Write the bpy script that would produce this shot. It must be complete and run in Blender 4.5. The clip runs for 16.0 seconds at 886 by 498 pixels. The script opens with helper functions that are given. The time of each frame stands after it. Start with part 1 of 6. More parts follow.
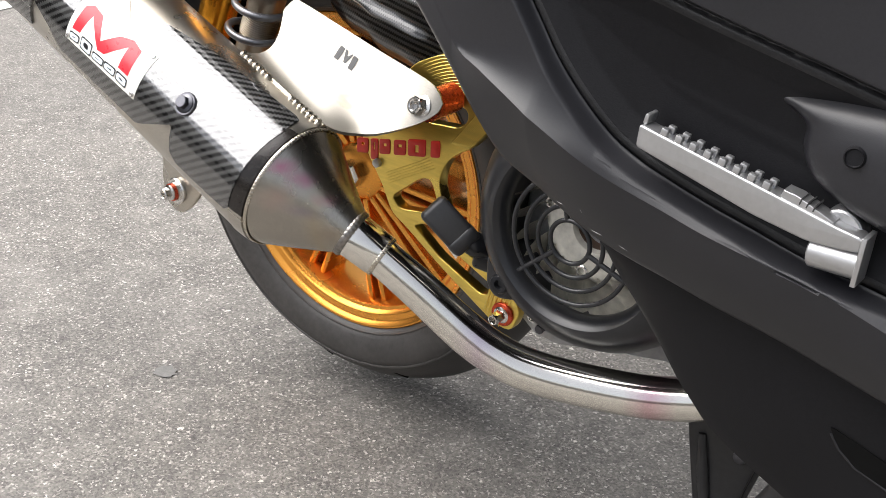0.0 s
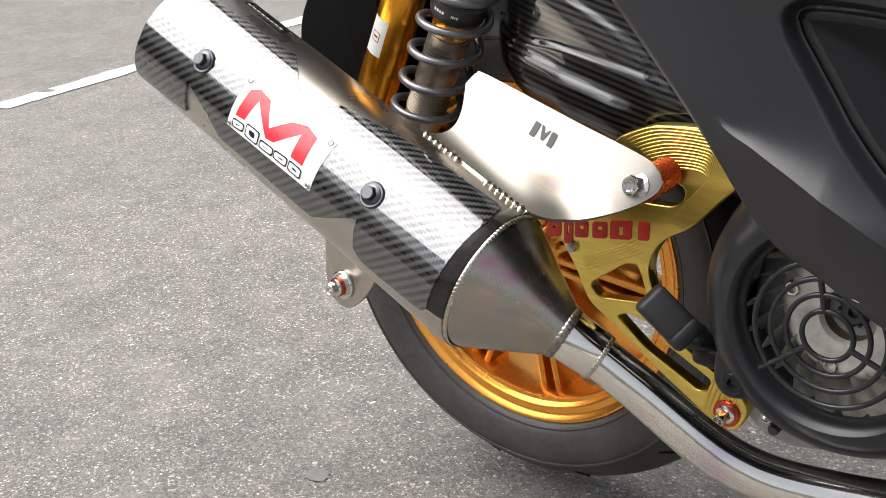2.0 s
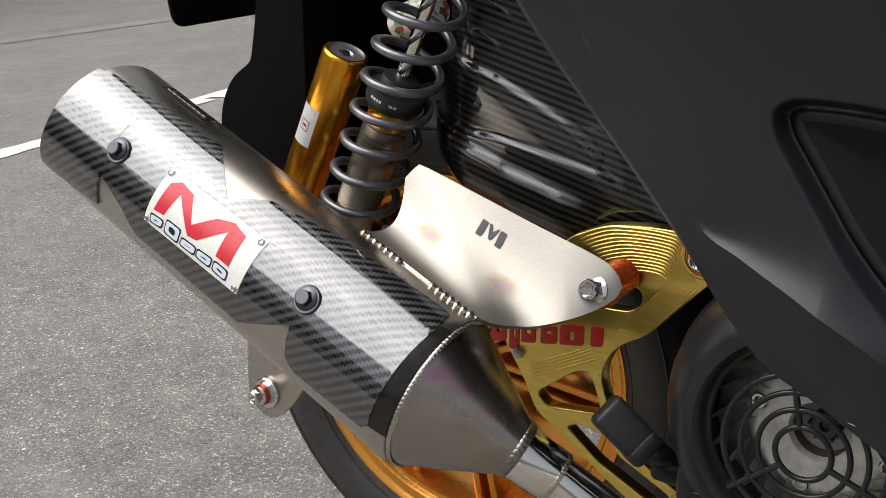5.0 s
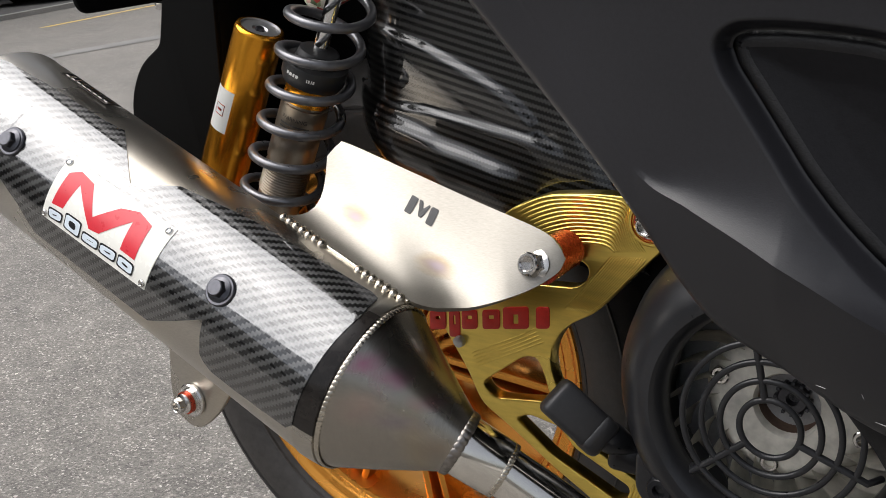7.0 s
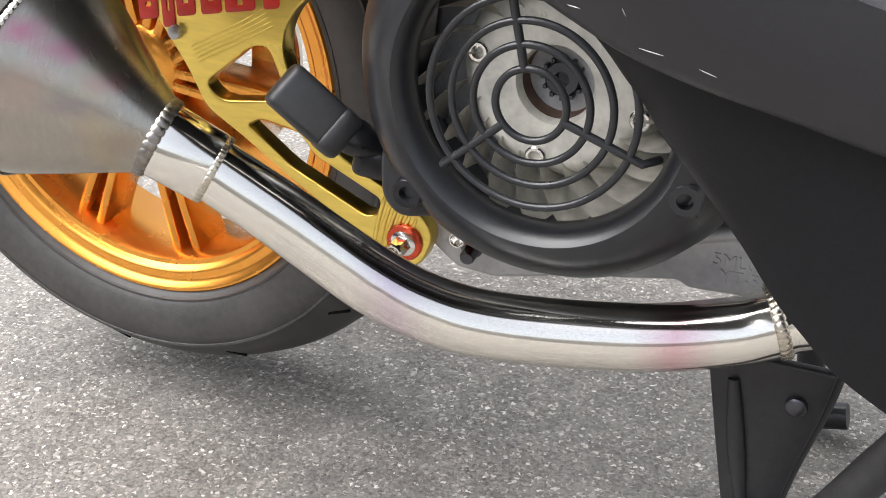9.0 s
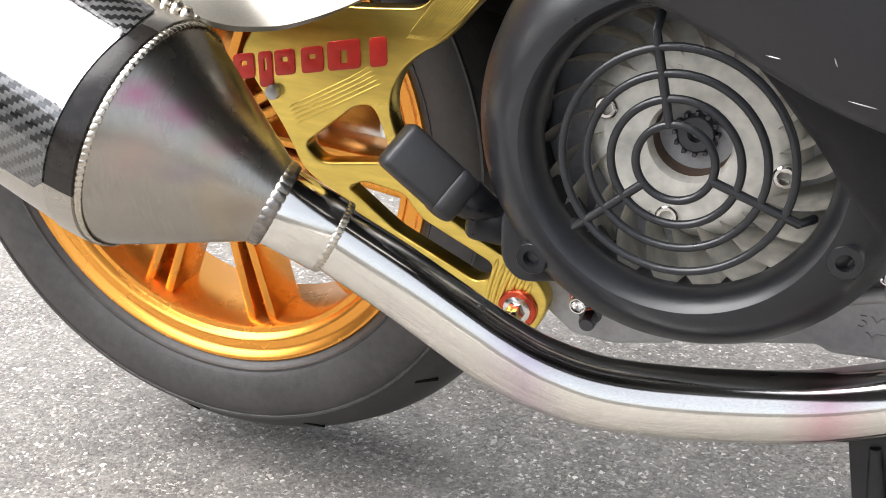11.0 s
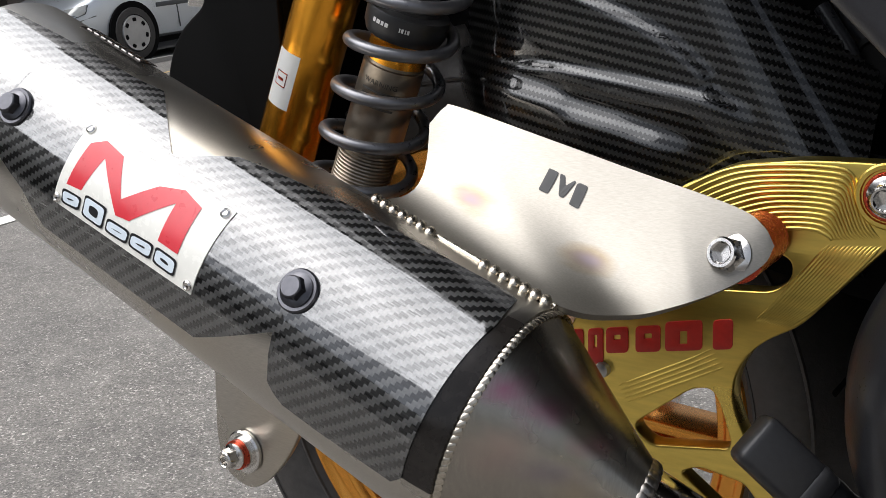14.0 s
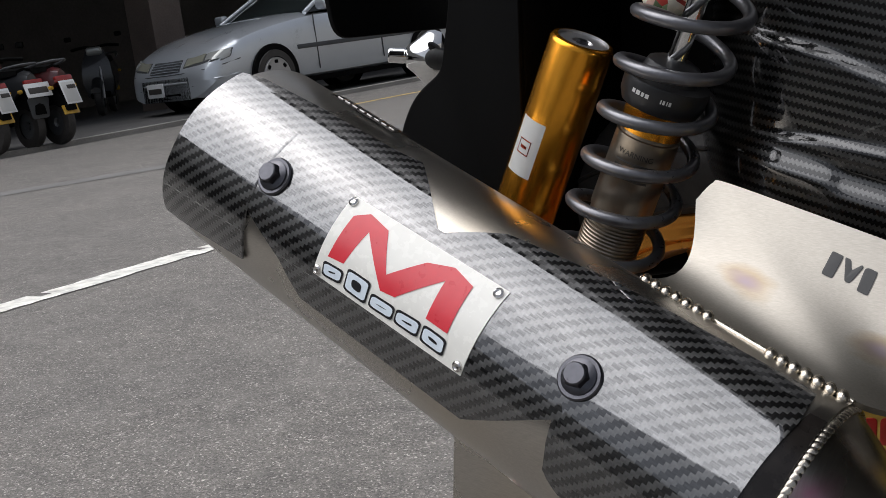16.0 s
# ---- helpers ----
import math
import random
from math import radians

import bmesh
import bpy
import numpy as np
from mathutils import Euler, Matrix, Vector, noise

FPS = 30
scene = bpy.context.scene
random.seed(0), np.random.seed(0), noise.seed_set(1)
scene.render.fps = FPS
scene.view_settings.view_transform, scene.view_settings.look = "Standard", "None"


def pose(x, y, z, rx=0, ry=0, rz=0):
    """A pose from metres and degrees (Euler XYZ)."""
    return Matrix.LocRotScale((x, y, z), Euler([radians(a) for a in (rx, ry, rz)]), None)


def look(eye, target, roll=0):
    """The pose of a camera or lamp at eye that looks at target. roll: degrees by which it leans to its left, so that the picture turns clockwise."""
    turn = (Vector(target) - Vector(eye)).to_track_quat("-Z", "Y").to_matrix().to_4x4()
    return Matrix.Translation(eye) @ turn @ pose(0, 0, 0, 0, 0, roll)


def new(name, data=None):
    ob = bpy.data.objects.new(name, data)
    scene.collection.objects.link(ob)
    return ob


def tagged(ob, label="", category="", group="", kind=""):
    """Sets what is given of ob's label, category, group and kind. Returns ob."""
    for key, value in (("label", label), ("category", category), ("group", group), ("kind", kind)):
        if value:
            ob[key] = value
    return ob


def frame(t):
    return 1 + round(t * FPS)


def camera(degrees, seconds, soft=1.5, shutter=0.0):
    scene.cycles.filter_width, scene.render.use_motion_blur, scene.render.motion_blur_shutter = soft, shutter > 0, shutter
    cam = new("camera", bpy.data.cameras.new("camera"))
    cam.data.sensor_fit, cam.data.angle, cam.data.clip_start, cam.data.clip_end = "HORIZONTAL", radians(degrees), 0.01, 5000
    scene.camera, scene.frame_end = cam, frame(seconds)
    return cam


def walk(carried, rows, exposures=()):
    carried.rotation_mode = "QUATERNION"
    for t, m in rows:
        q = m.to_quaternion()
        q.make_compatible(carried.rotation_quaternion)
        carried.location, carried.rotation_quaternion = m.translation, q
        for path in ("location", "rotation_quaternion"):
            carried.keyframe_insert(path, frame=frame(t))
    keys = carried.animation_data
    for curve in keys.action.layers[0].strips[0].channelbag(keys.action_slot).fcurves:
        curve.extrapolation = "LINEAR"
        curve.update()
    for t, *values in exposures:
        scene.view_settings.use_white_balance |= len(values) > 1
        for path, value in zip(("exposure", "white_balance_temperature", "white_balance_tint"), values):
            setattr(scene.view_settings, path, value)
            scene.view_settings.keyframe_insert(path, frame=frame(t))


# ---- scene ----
# camera and its walk
cam = camera(40.0, 16.0, soft=0.8)
ROWS = [
    (0.0, 0.8374, -0.8917, 0.6618, 67.32, 3.59, 37.58),
    (0.5, 0.8402, -0.8851, 0.6561, 65.96, 3.47, 37.13),
    (1.0, 0.8286, -0.8845, 0.6540, 65.60, 4.03, 36.85),
    (1.5, 0.7706, -0.8770, 0.6508, 67.18, 6.27, 38.36),
    (2.0, 0.6755, -0.8733, 0.6641, 69.77, 6.73, 39.14),
    (2.5, 0.6005, -0.8606, 0.6632, 70.65, 6.36, 37.67),
    (3.0, 0.5678, -0.8479, 0.6656, 71.46, 6.99, 35.09),
    (3.5, 0.5694, -0.8376, 0.6595, 72.28, 6.58, 34.11),
    (4.0, 0.5846, -0.8265, 0.6640, 72.21, 6.85, 33.59),
    (4.2, 0.5953, -0.8258, 0.6670, 72.40, 5.57, 33.89),
    (6.3, 0.6072, -0.8600, 0.6529, 73.17, 5.03, 34.61),
    (6.5, 0.5941, -0.8387, 0.6511, 73.36, 6.43, 34.35),
    (7.0, 0.5876, -0.7780, 0.6161, 73.59, 7.33, 32.00),
    (7.5, 0.5964, -0.7337, 0.5761, 70.85, 7.52, 27.40),
    (8.0, 0.5920, -0.7003, 0.5453, 64.38, 6.07, 24.36),
    (8.2, 0.5981, -0.6798, 0.5290, 62.98, 5.46, 25.37),
    (10.3, 0.5218, -0.6619, 0.4918, 65.36, 5.51, 22.08),
    (10.5, 0.5175, -0.6597, 0.4966, 65.42, 5.50, 22.92),
    (11.0, 0.5085, -0.6625, 0.4972, 66.19, 6.32, 23.86),
    (11.5, 0.4910, -0.6655, 0.5013, 68.43, 7.13, 26.32),
    (12.0, 0.4623, -0.6615, 0.5183, 70.52, 7.97, 28.39),
    (12.5, 0.4593, -0.6592, 0.5314, 73.44, 8.39, 29.79),
    (13.0, 0.4578, -0.6567, 0.5353, 75.35, 8.14, 30.53),
    (13.5, 0.4464, -0.6573, 0.5274, 76.78, 8.09, 31.13),
    (14.0, 0.4280, -0.6646, 0.5330, 77.02, 7.77, 32.49),
    (14.5, 0.4134, -0.6694, 0.5409, 77.82, 7.76, 33.94),
    (15.0, 0.3957, -0.6739, 0.5484, 78.66, 7.57, 35.71),
    (15.5, 0.3758, -0.6778, 0.5543, 79.44, 7.48, 37.43),
    (16.0, 0.3638, -0.6835, 0.5559, 79.73, 7.78, 38.59),
]
EXPOSURES = [(0.0, 1.3, 6500, 10), (0.5, 1.45, 6530, 10), (1.0, 1.51, 6570, 10), (1.5, 1.48, 6600, 10), (2.0, 1.15, 6550, 10), (2.6, 0.69, 6480, 10), (3.5, 0.4, 6450, 10), (6.5, 0.69, 6470, 10), (7.0, 0.63, 6470, 10), (7.5, 0.92, 6440, 10), (8.0, 1.48, 6420, 10), (10.5, 2.0, 6380, 10), (11.5, 1.9, 6380, 10), (12.0, 1.61, 6380, 10), (12.5, 1.21, 6380, 10), (13.5, 0.89, 6350, 10), (14.5, 0.24, 6260, 10), (16.0, 0.06, 6230, 11)]
walk(cam, [(t, pose(x, y, z, rx, ry, rz)) for t, x, y, z, rx, ry, rz in ROWS], EXPOSURES)

# world and sun: a bright hazy sky over a street
world = bpy.data.worlds.new("sky")
scene.world = world
world.use_nodes = True
wn = world.node_tree
sky = wn.nodes.new("ShaderNodeTexSky")
sky.sky_type, sky.sun_disc = "NISHITA", False
SUN_EL, SUN_ROT = 63.4, 243.4
sky.sun_elevation, sky.sun_rotation = radians(SUN_EL), radians(SUN_ROT)
sky.air_density, sky.dust_density, sky.ozone_density = 1.0, 5.0, 0.6
haze = wn.nodes.new("ShaderNodeHueSaturation")
haze.inputs["Saturation"].default_value = 0.4
wn.links.new(sky.outputs[0], haze.inputs["Color"])
wn.links.new(haze.outputs[0], wn.nodes["Background"].inputs[0])
wn.nodes["Background"].inputs[1].default_value = 0.10
sun = new("sun", bpy.data.lights.new("sun", "SUN"))
sun.data.energy, sun.data.angle, sun.data.color = 2.65, radians(80), (1.0, 0.985, 0.98)
az = radians(SUN_ROT)
sun.matrix_world = look((0, 0, 0), (-math.sin(az) * math.cos(radians(SUN_EL)), -math.cos(az) * math.cos(radians(SUN_EL)), -math.sin(radians(SUN_EL))))

# ---------------------------------------------------------------- materials
def node(nt, kind, **values):
    n = nt.nodes.new(kind)
    for k, v in values.items():
        n.inputs[k.replace("_", " ")].default_value = v
    return n


def math_node(nt, op, a, b=None):
    n = nt.nodes.new("ShaderNodeMath")
    n.operation = op
    for k, v in enumerate((a, b)):
        if v is None:
            continue
        if isinstance(v, (int, float)):
            n.inputs[k].default_value = v
        else:
            nt.links.new(v, n.inputs[k])
    return n.outputs[0]


def ramp(nt, fac, stops):
    n = nt.nodes.new("ShaderNodeValToRGB")
    while len(n.color_ramp.elements) < len(stops):
        n.color_ramp.elements.new(0.5)
    for e, (p, c) in zip(n.color_ramp.elements, stops):
        e.position, e.color = p, (*c, 1) if len(c) == 3 else c
    nt.links.new(fac, n.inputs[0])
    return n.outputs[0]


def mix(nt, fac, a, b, blend="MIX"):
    n = nt.nodes.new("ShaderNodeMix")
    n.data_type, n.blend_type = "RGBA", blend
    for sock, v in ((n.inputs[0], fac), (n.inputs[6], a), (n.inputs[7], b)):
        if isinstance(v, (int, float)):
            sock.default_value = v
        elif isinstance(v, tuple):
            sock.default_value = (*v, 1)
        else:
            nt.links.new(v, sock)
    return n.outputs[2]


def noise_tex(nt, coord, scale, detail=4.0, rough=0.55, stretch=None):
    if stretch:
        m = nt.nodes.new("ShaderNodeMapping")
        m.inputs["Scale"].default_value = stretch
        nt.links.new(coord, m.inputs[0])
        coord = m.outputs[0]
    n = node(nt, "ShaderNodeTexNoise", Scale=scale, Detail=detail, Roughness=rough)
    nt.links.new(coord, n.inputs["Vector"])
    return n.outputs["Fac"]


def start(name):
    m = bpy.data.materials.new(name)
    m.use_nodes = True
    nt = m.node_tree
    b = nt.nodes["Principled BSDF"]
    tc = nt.nodes.new("ShaderNodeTexCoord")
    return m, nt, b, tc.outputs["Object"], tc.outputs["UV"]


def bump(nt, b, height, strength, distance):
    n = nt.nodes.new("ShaderNodeBump")
    n.inputs["Strength"].default_value, n.inputs["Distance"].default_value = strength, distance
    nt.links.new(height, n.inputs["Height"])
    nt.links.new(n.outputs[0], b.inputs["Normal"])


def surface(name, base, rough=0.5, metal=0.0, vary=0.15, grain=200.0, big=6.0, rough_vary=0.1, relief=0.0, relief_scale=600.0, stretch=None, coat=0.0, spec=0.5):
    """A plain surface with uneven colour and gloss at two scales, and a fine relief."""
    m, nt, b, co, _ = start(name)
    n1, n2 = noise_tex(nt, co, grain, 3, stretch=stretch), noise_tex(nt, co, big, 4)
    mixed = math_node(nt, "ADD", math_node(nt, "MULTIPLY", n1, 0.5), math_node(nt, "MULTIPLY", n2, 0.5))
    lo, hi = tuple(c * (1 - vary) for c in base), tuple(min(1, c * (1 + vary)) for c in base)
    nt.links.new(ramp(nt, mixed, [(0.3, lo), (0.7, hi)]), b.inputs["Base Color"])
    r = math_node(nt, "ADD", math_node(nt, "MULTIPLY", mixed, 2 * rough_vary), rough - rough_vary)
    nt.links.new(r, b.inputs["Roughness"])
    b.inputs["Metallic"].default_value = metal
    b.inputs["Specular IOR Level"].default_value = spec
    b.inputs["Coat Weight"].default_value = coat
    b.inputs["Coat Roughness"].default_value = 0.05
    if relief:
        bump(nt, b, noise_tex(nt, co, relief_scale, 4, stretch=stretch), relief, 0.0005)
    return m


def make_asphalt():
    """Worn asphalt: dark binder, angular stones of three sizes, pale chips, pits and a film of dust."""
    m, nt, b, co, _ = start("asphalt")

    def warped(scale, amount, detail=2.0):
        wob = node(nt, "ShaderNodeTexNoise", Scale=scale, Detail=detail)
        nt.links.new(co, wob.inputs["Vector"])
        w = nt.nodes.new("ShaderNodeVectorMath")
        w.operation = "MULTIPLY_ADD"
        nt.links.new(wob.outputs["Color"], w.inputs[0])
        w.inputs[1].default_value = (amount, amount, amount)
        nt.links.new(co, w.inputs[2])
        return w.outputs[0]

    def stones(scale, vector, metric="EUCLIDEAN"):
        v = node(nt, "ShaderNodeTexVoronoi", Scale=scale)
        v.distance = metric
        nt.links.new(vector, v.inputs["Vector"])
        s = nt.nodes.new("ShaderNodeSeparateColor")
        nt.links.new(v.outputs["Color"], s.inputs[0])
        return v.outputs["Distance"], s.outputs[0], s.outputs[1]

    near, far = warped(240.0, 0.006), warped(90.0, 0.012)
    d1, k1, _ = stones(430.0, near)
    d2, k2, h2 = stones(190.0, near, "MANHATTAN")
    d3, k3, h3 = stones(85.0, far, "MANHATTAN")
    c = ramp(nt, k1, [(0.0, (0.085, 0.082, 0.078)), (0.45, (0.125, 0.120, 0.113)), (0.85, (0.165, 0.158, 0.149)), (0.95, (0.26, 0.25, 0.235)), (1.0, (0.46, 0.445, 0.42))])
    tone2 = ramp(nt, h2, [(0.0, (0.10, 0.095, 0.09)), (0.6, (0.20, 0.19, 0.18)), (1.0, (0.42, 0.40, 0.37))])
    on2 = math_node(nt, "MULTIPLY", math_node(nt, "GREATER_THAN", k2, 0.72), math_node(nt, "LESS_THAN", d2, 0.42))
    c = mix(nt, math_node(nt, "MULTIPLY", on2, 0.75), c, tone2)
    tone3 = ramp(nt, h3, [(0.0, (0.22, 0.21, 0.20)), (0.7, (0.34, 0.33, 0.31)), (1.0, (0.62, 0.60, 0.56))])
    on3 = math_node(nt, "MULTIPLY", math_node(nt, "GREATER_THAN", k3, 0.88), math_node(nt, "LESS_THAN", d3, 0.34))
    c = mix(nt, math_node(nt, "MULTIPLY", on3, 0.8), c, tone3)
    pits = ramp(nt, noise_tex(nt, co, 300, 3, 0.6), [(0.32, (0.50, 0.49, 0.48)), (0.50, (1, 1, 1))])
    mid = ramp(nt, noise_tex(nt, co, 26, 6, 0.75), [(0.30, (0.74, 0.74, 0.74)), (0.72, (1.28, 1.27, 1.25))])
    big = ramp(nt, noise_tex(nt, co, 2.2, 5), [(0.3, (1.0, 0.985, 0.965)), (0.7, (1.24, 1.215, 1.175))])
    dust = ramp(nt, noise_tex(nt, co, 9, 5, 0.7), [(0.45, (0, 0, 0)), (0.75, (0.30, 0.30, 0.30))])
    for k in (pits, mid, big):
        c = mix(nt, 1.0, c, k, "MULTIPLY")
    c = mix(nt, dust, c, (0.27, 0.255, 0.235))
    nt.links.new(c, b.inputs["Base Color"])
    b.inputs["Roughness"].default_value = 0.8
    h = math_node(nt, "ADD", math_node(nt, "MULTIPLY", d1, -0.3), math_node(nt, "MULTIPLY", noise_tex(nt, co, 170, 5, 0.7), 0.9))
    h = math_node(nt, "ADD", h, math_node(nt, "MULTIPLY", math_node(nt, "ADD", on2, on3), 0.12))
    bump(nt, b, h, 0.5, 0.0025)
    return m


def make_carbon(name, tow=0.0021, light=0.14, dark=0.012, rough=0.36, haze=0.0, ior=2.1):
    """2/2 twill of carbon tows under clear lacquer; UVs in metres."""
    m, nt, b, co, uv = start(name)
    sep = nt.nodes.new("ShaderNodeSeparateXYZ")
    nt.links.new(uv, sep.inputs[0])
    u, v = math_node(nt, "MULTIPLY", sep.outputs[0], 1 / tow), math_node(nt, "MULTIPLY", sep.outputs[1], 1 / tow)
    fu, fv = math_node(nt, "FLOOR", u), math_node(nt, "FLOOR", v)
    k = math_node(nt, "FLOORED_MODULO", math_node(nt, "SUBTRACT", fu, fv), 4.0)
    over = math_node(nt, "LESS_THAN", k, 1.5)
    ru, rv = math_node(nt, "SUBTRACT", math_node(nt, "FRACT", u), 0.5), math_node(nt, "SUBTRACT", math_node(nt, "FRACT", v), 0.5)
    roundu = math_node(nt, "SUBTRACT", 0.25, math_node(nt, "MULTIPLY", ru, ru))
    roundv = math_node(nt, "SUBTRACT", 0.25, math_node(nt, "MULTIPLY", rv, rv))
    sel = nt.nodes.new("ShaderNodeMix")
    nt.links.new(over, sel.inputs[0])
    nt.links.new(roundu, sel.inputs[2])
    nt.links.new(roundv, sel.inputs[3])
    height = sel.outputs[0]
    fibre = noise_tex(nt, uv, 900, 2)
    lum = math_node(nt, "MULTIPLY", over, math_node(nt, "ADD", 0.45, math_node(nt, "MULTIPLY", fibre, 0.9)))
    c = mix(nt, lum, (dark, dark, dark), (light, light, light * 0.98))
    nt.links.new(c, b.inputs["Base Color"])
    b.inputs["Roughness"].default_value = rough
    b.inputs["Metallic"].default_value = 0.85
    if not haze:
        b.inputs["Coat Weight"].default_value = 1.0
    b.inputs["Coat IOR"].default_value = ior
    if haze:
        rubbed = noise_tex(nt, uv, 34, 7, 0.75, stretch=(1.0, 26.0, 1.0))
        nt.links.new(ramp(nt, rubbed, [(0.34, (ior - 0.35,) * 3), (0.52, (ior,) * 3), (0.64, (ior + 0.30,) * 3), (0.72, (ior + 0.9,) * 3)]), b.inputs["Coat IOR"])
    scr = noise_tex(nt, uv, 42, 6, 0.7, stretch=(1.0, 16.0, 1.0))
    nt.links.new(ramp(nt, scr, [(0.50, (0.015, 0.015, 0.015)), (0.62, (0.03 + haze, 0.03 + haze, 0.03 + haze)), (0.70, (0.05 + 4 * haze, 0.05 + 4 * haze, 0.05 + 4 * haze))]), b.inputs["Coat Roughness"])
    if haze:
        worn = noise_tex(nt, uv, 30, 5, 0.65, stretch=(1.0, 9.0, 1.0))
        nt.links.new(ramp(nt, worn, [(0.36, (0.80, 0.80, 0.80)), (0.52, (0.94, 0.94, 0.94)), (0.66, (1, 1, 1))]), b.inputs["Coat Weight"])
        streak = nt.nodes.new("ShaderNodeBump")
        streak.inputs["Strength"].default_value, streak.inputs["Distance"].default_value = 0.012, 0.0005
        nt.links.new(scr, streak.inputs["Height"])
        nt.links.new(streak.outputs[0], b.inputs["Coat Normal"])
    bump(nt, b, height, 0.3, 0.0008)
    return m


def make_heat_steel(name, base, rough, axis=0, tints=(), grain=(1.0, 60.0, 60.0), relief=0.15, spots=()):
    """Brushed steel or titanium with colours left by heat along one axis of the object."""
    m, nt, b, co, _ = start(name)
    br = noise_tex(nt, co, 40, 4, 0.6, stretch=grain)
    cloud = noise_tex(nt, co, 14, 4)
    streak = noise_tex(nt, co, 70, 3, stretch=(0.35, 1.0, 1.0))
    c = ramp(nt, br, [(0.25, tuple(x * 0.85 for x in base)), (0.75, tuple(min(1, x * 1.1) for x in base))])
    for centre, width, colour, weight in tints:
        sep = nt.nodes.new("ShaderNodeSeparateXYZ")
        nt.links.new(co, sep.inputs[0])
        d = math_node(nt, "ABSOLUTE", math_node(nt, "SUBTRACT", math_node(nt, "ADD", sep.outputs[axis], math_node(nt, "MULTIPLY", cloud, width * 0.9)), centre + width * 0.45))
        f = math_node(nt, "MULTIPLY", math_node(nt, "MAXIMUM", math_node(nt, "SUBTRACT", 1.0, math_node(nt, "DIVIDE", d, width)), 0.0), weight)
        c = mix(nt, f, c, colour)
    for centre, size, colour, weight in spots:
        mp = nt.nodes.new("ShaderNodeMapping")
        mp.vector_type = "TEXTURE"
        mp.inputs["Location"].default_value, mp.inputs["Scale"].default_value = centre, size
        mp.inputs["Rotation"].default_value = (0, radians(18), 0)
        nt.links.new(co, mp.inputs[0])
        ln = nt.nodes.new("ShaderNodeVectorMath")
        ln.operation = "LENGTH"
        nt.links.new(mp.outputs[0], ln.inputs[0])
        f = math_node(nt, "MULTIPLY", math_node(nt, "MAXIMUM", math_node(nt, "SUBTRACT", math_node(nt, "ADD", 0.2, math_node(nt, "MULTIPLY", streak, 1.5)), ln.outputs["Value"]), 0.0), weight)
        c = mix(nt, f, c, colour)
    nt.links.new(c, b.inputs["Base Color"])
    b.inputs["Metallic"].default_value = 1.0
    nt.links.new(math_node(nt, "ADD", rough * 0.7, math_node(nt, "MULTIPLY", cloud, rough * 0.6)), b.inputs["Roughness"])
    bump(nt, b, br, relief, 0.0003)
    return m


def make_graffiti():
    """A printed sticker: small patches of cream, red, green and black."""
    m, nt, b, co, _ = start("printed_sticker")
    v = node(nt, "ShaderNodeTexVoronoi", Scale=210.0)
    nt.links.new(co, v.inputs["Vector"])
    c = ramp(nt, v.outputs["Color"], [(0.0, (0.02, 0.02, 0.02)), (0.3, (0.5, 0.05, 0.04)), (0.45, (0.75, 0.72, 0.6)), (0.7, (0.8, 0.78, 0.7)), (0.85, (0.18, 0.3, 0.12)), (1.0, (0.03, 0.03, 0.03))])
    nt.links.new(c, b.inputs["Base Color"])
    b.inputs["Roughness"].default_value = 0.35
    return m


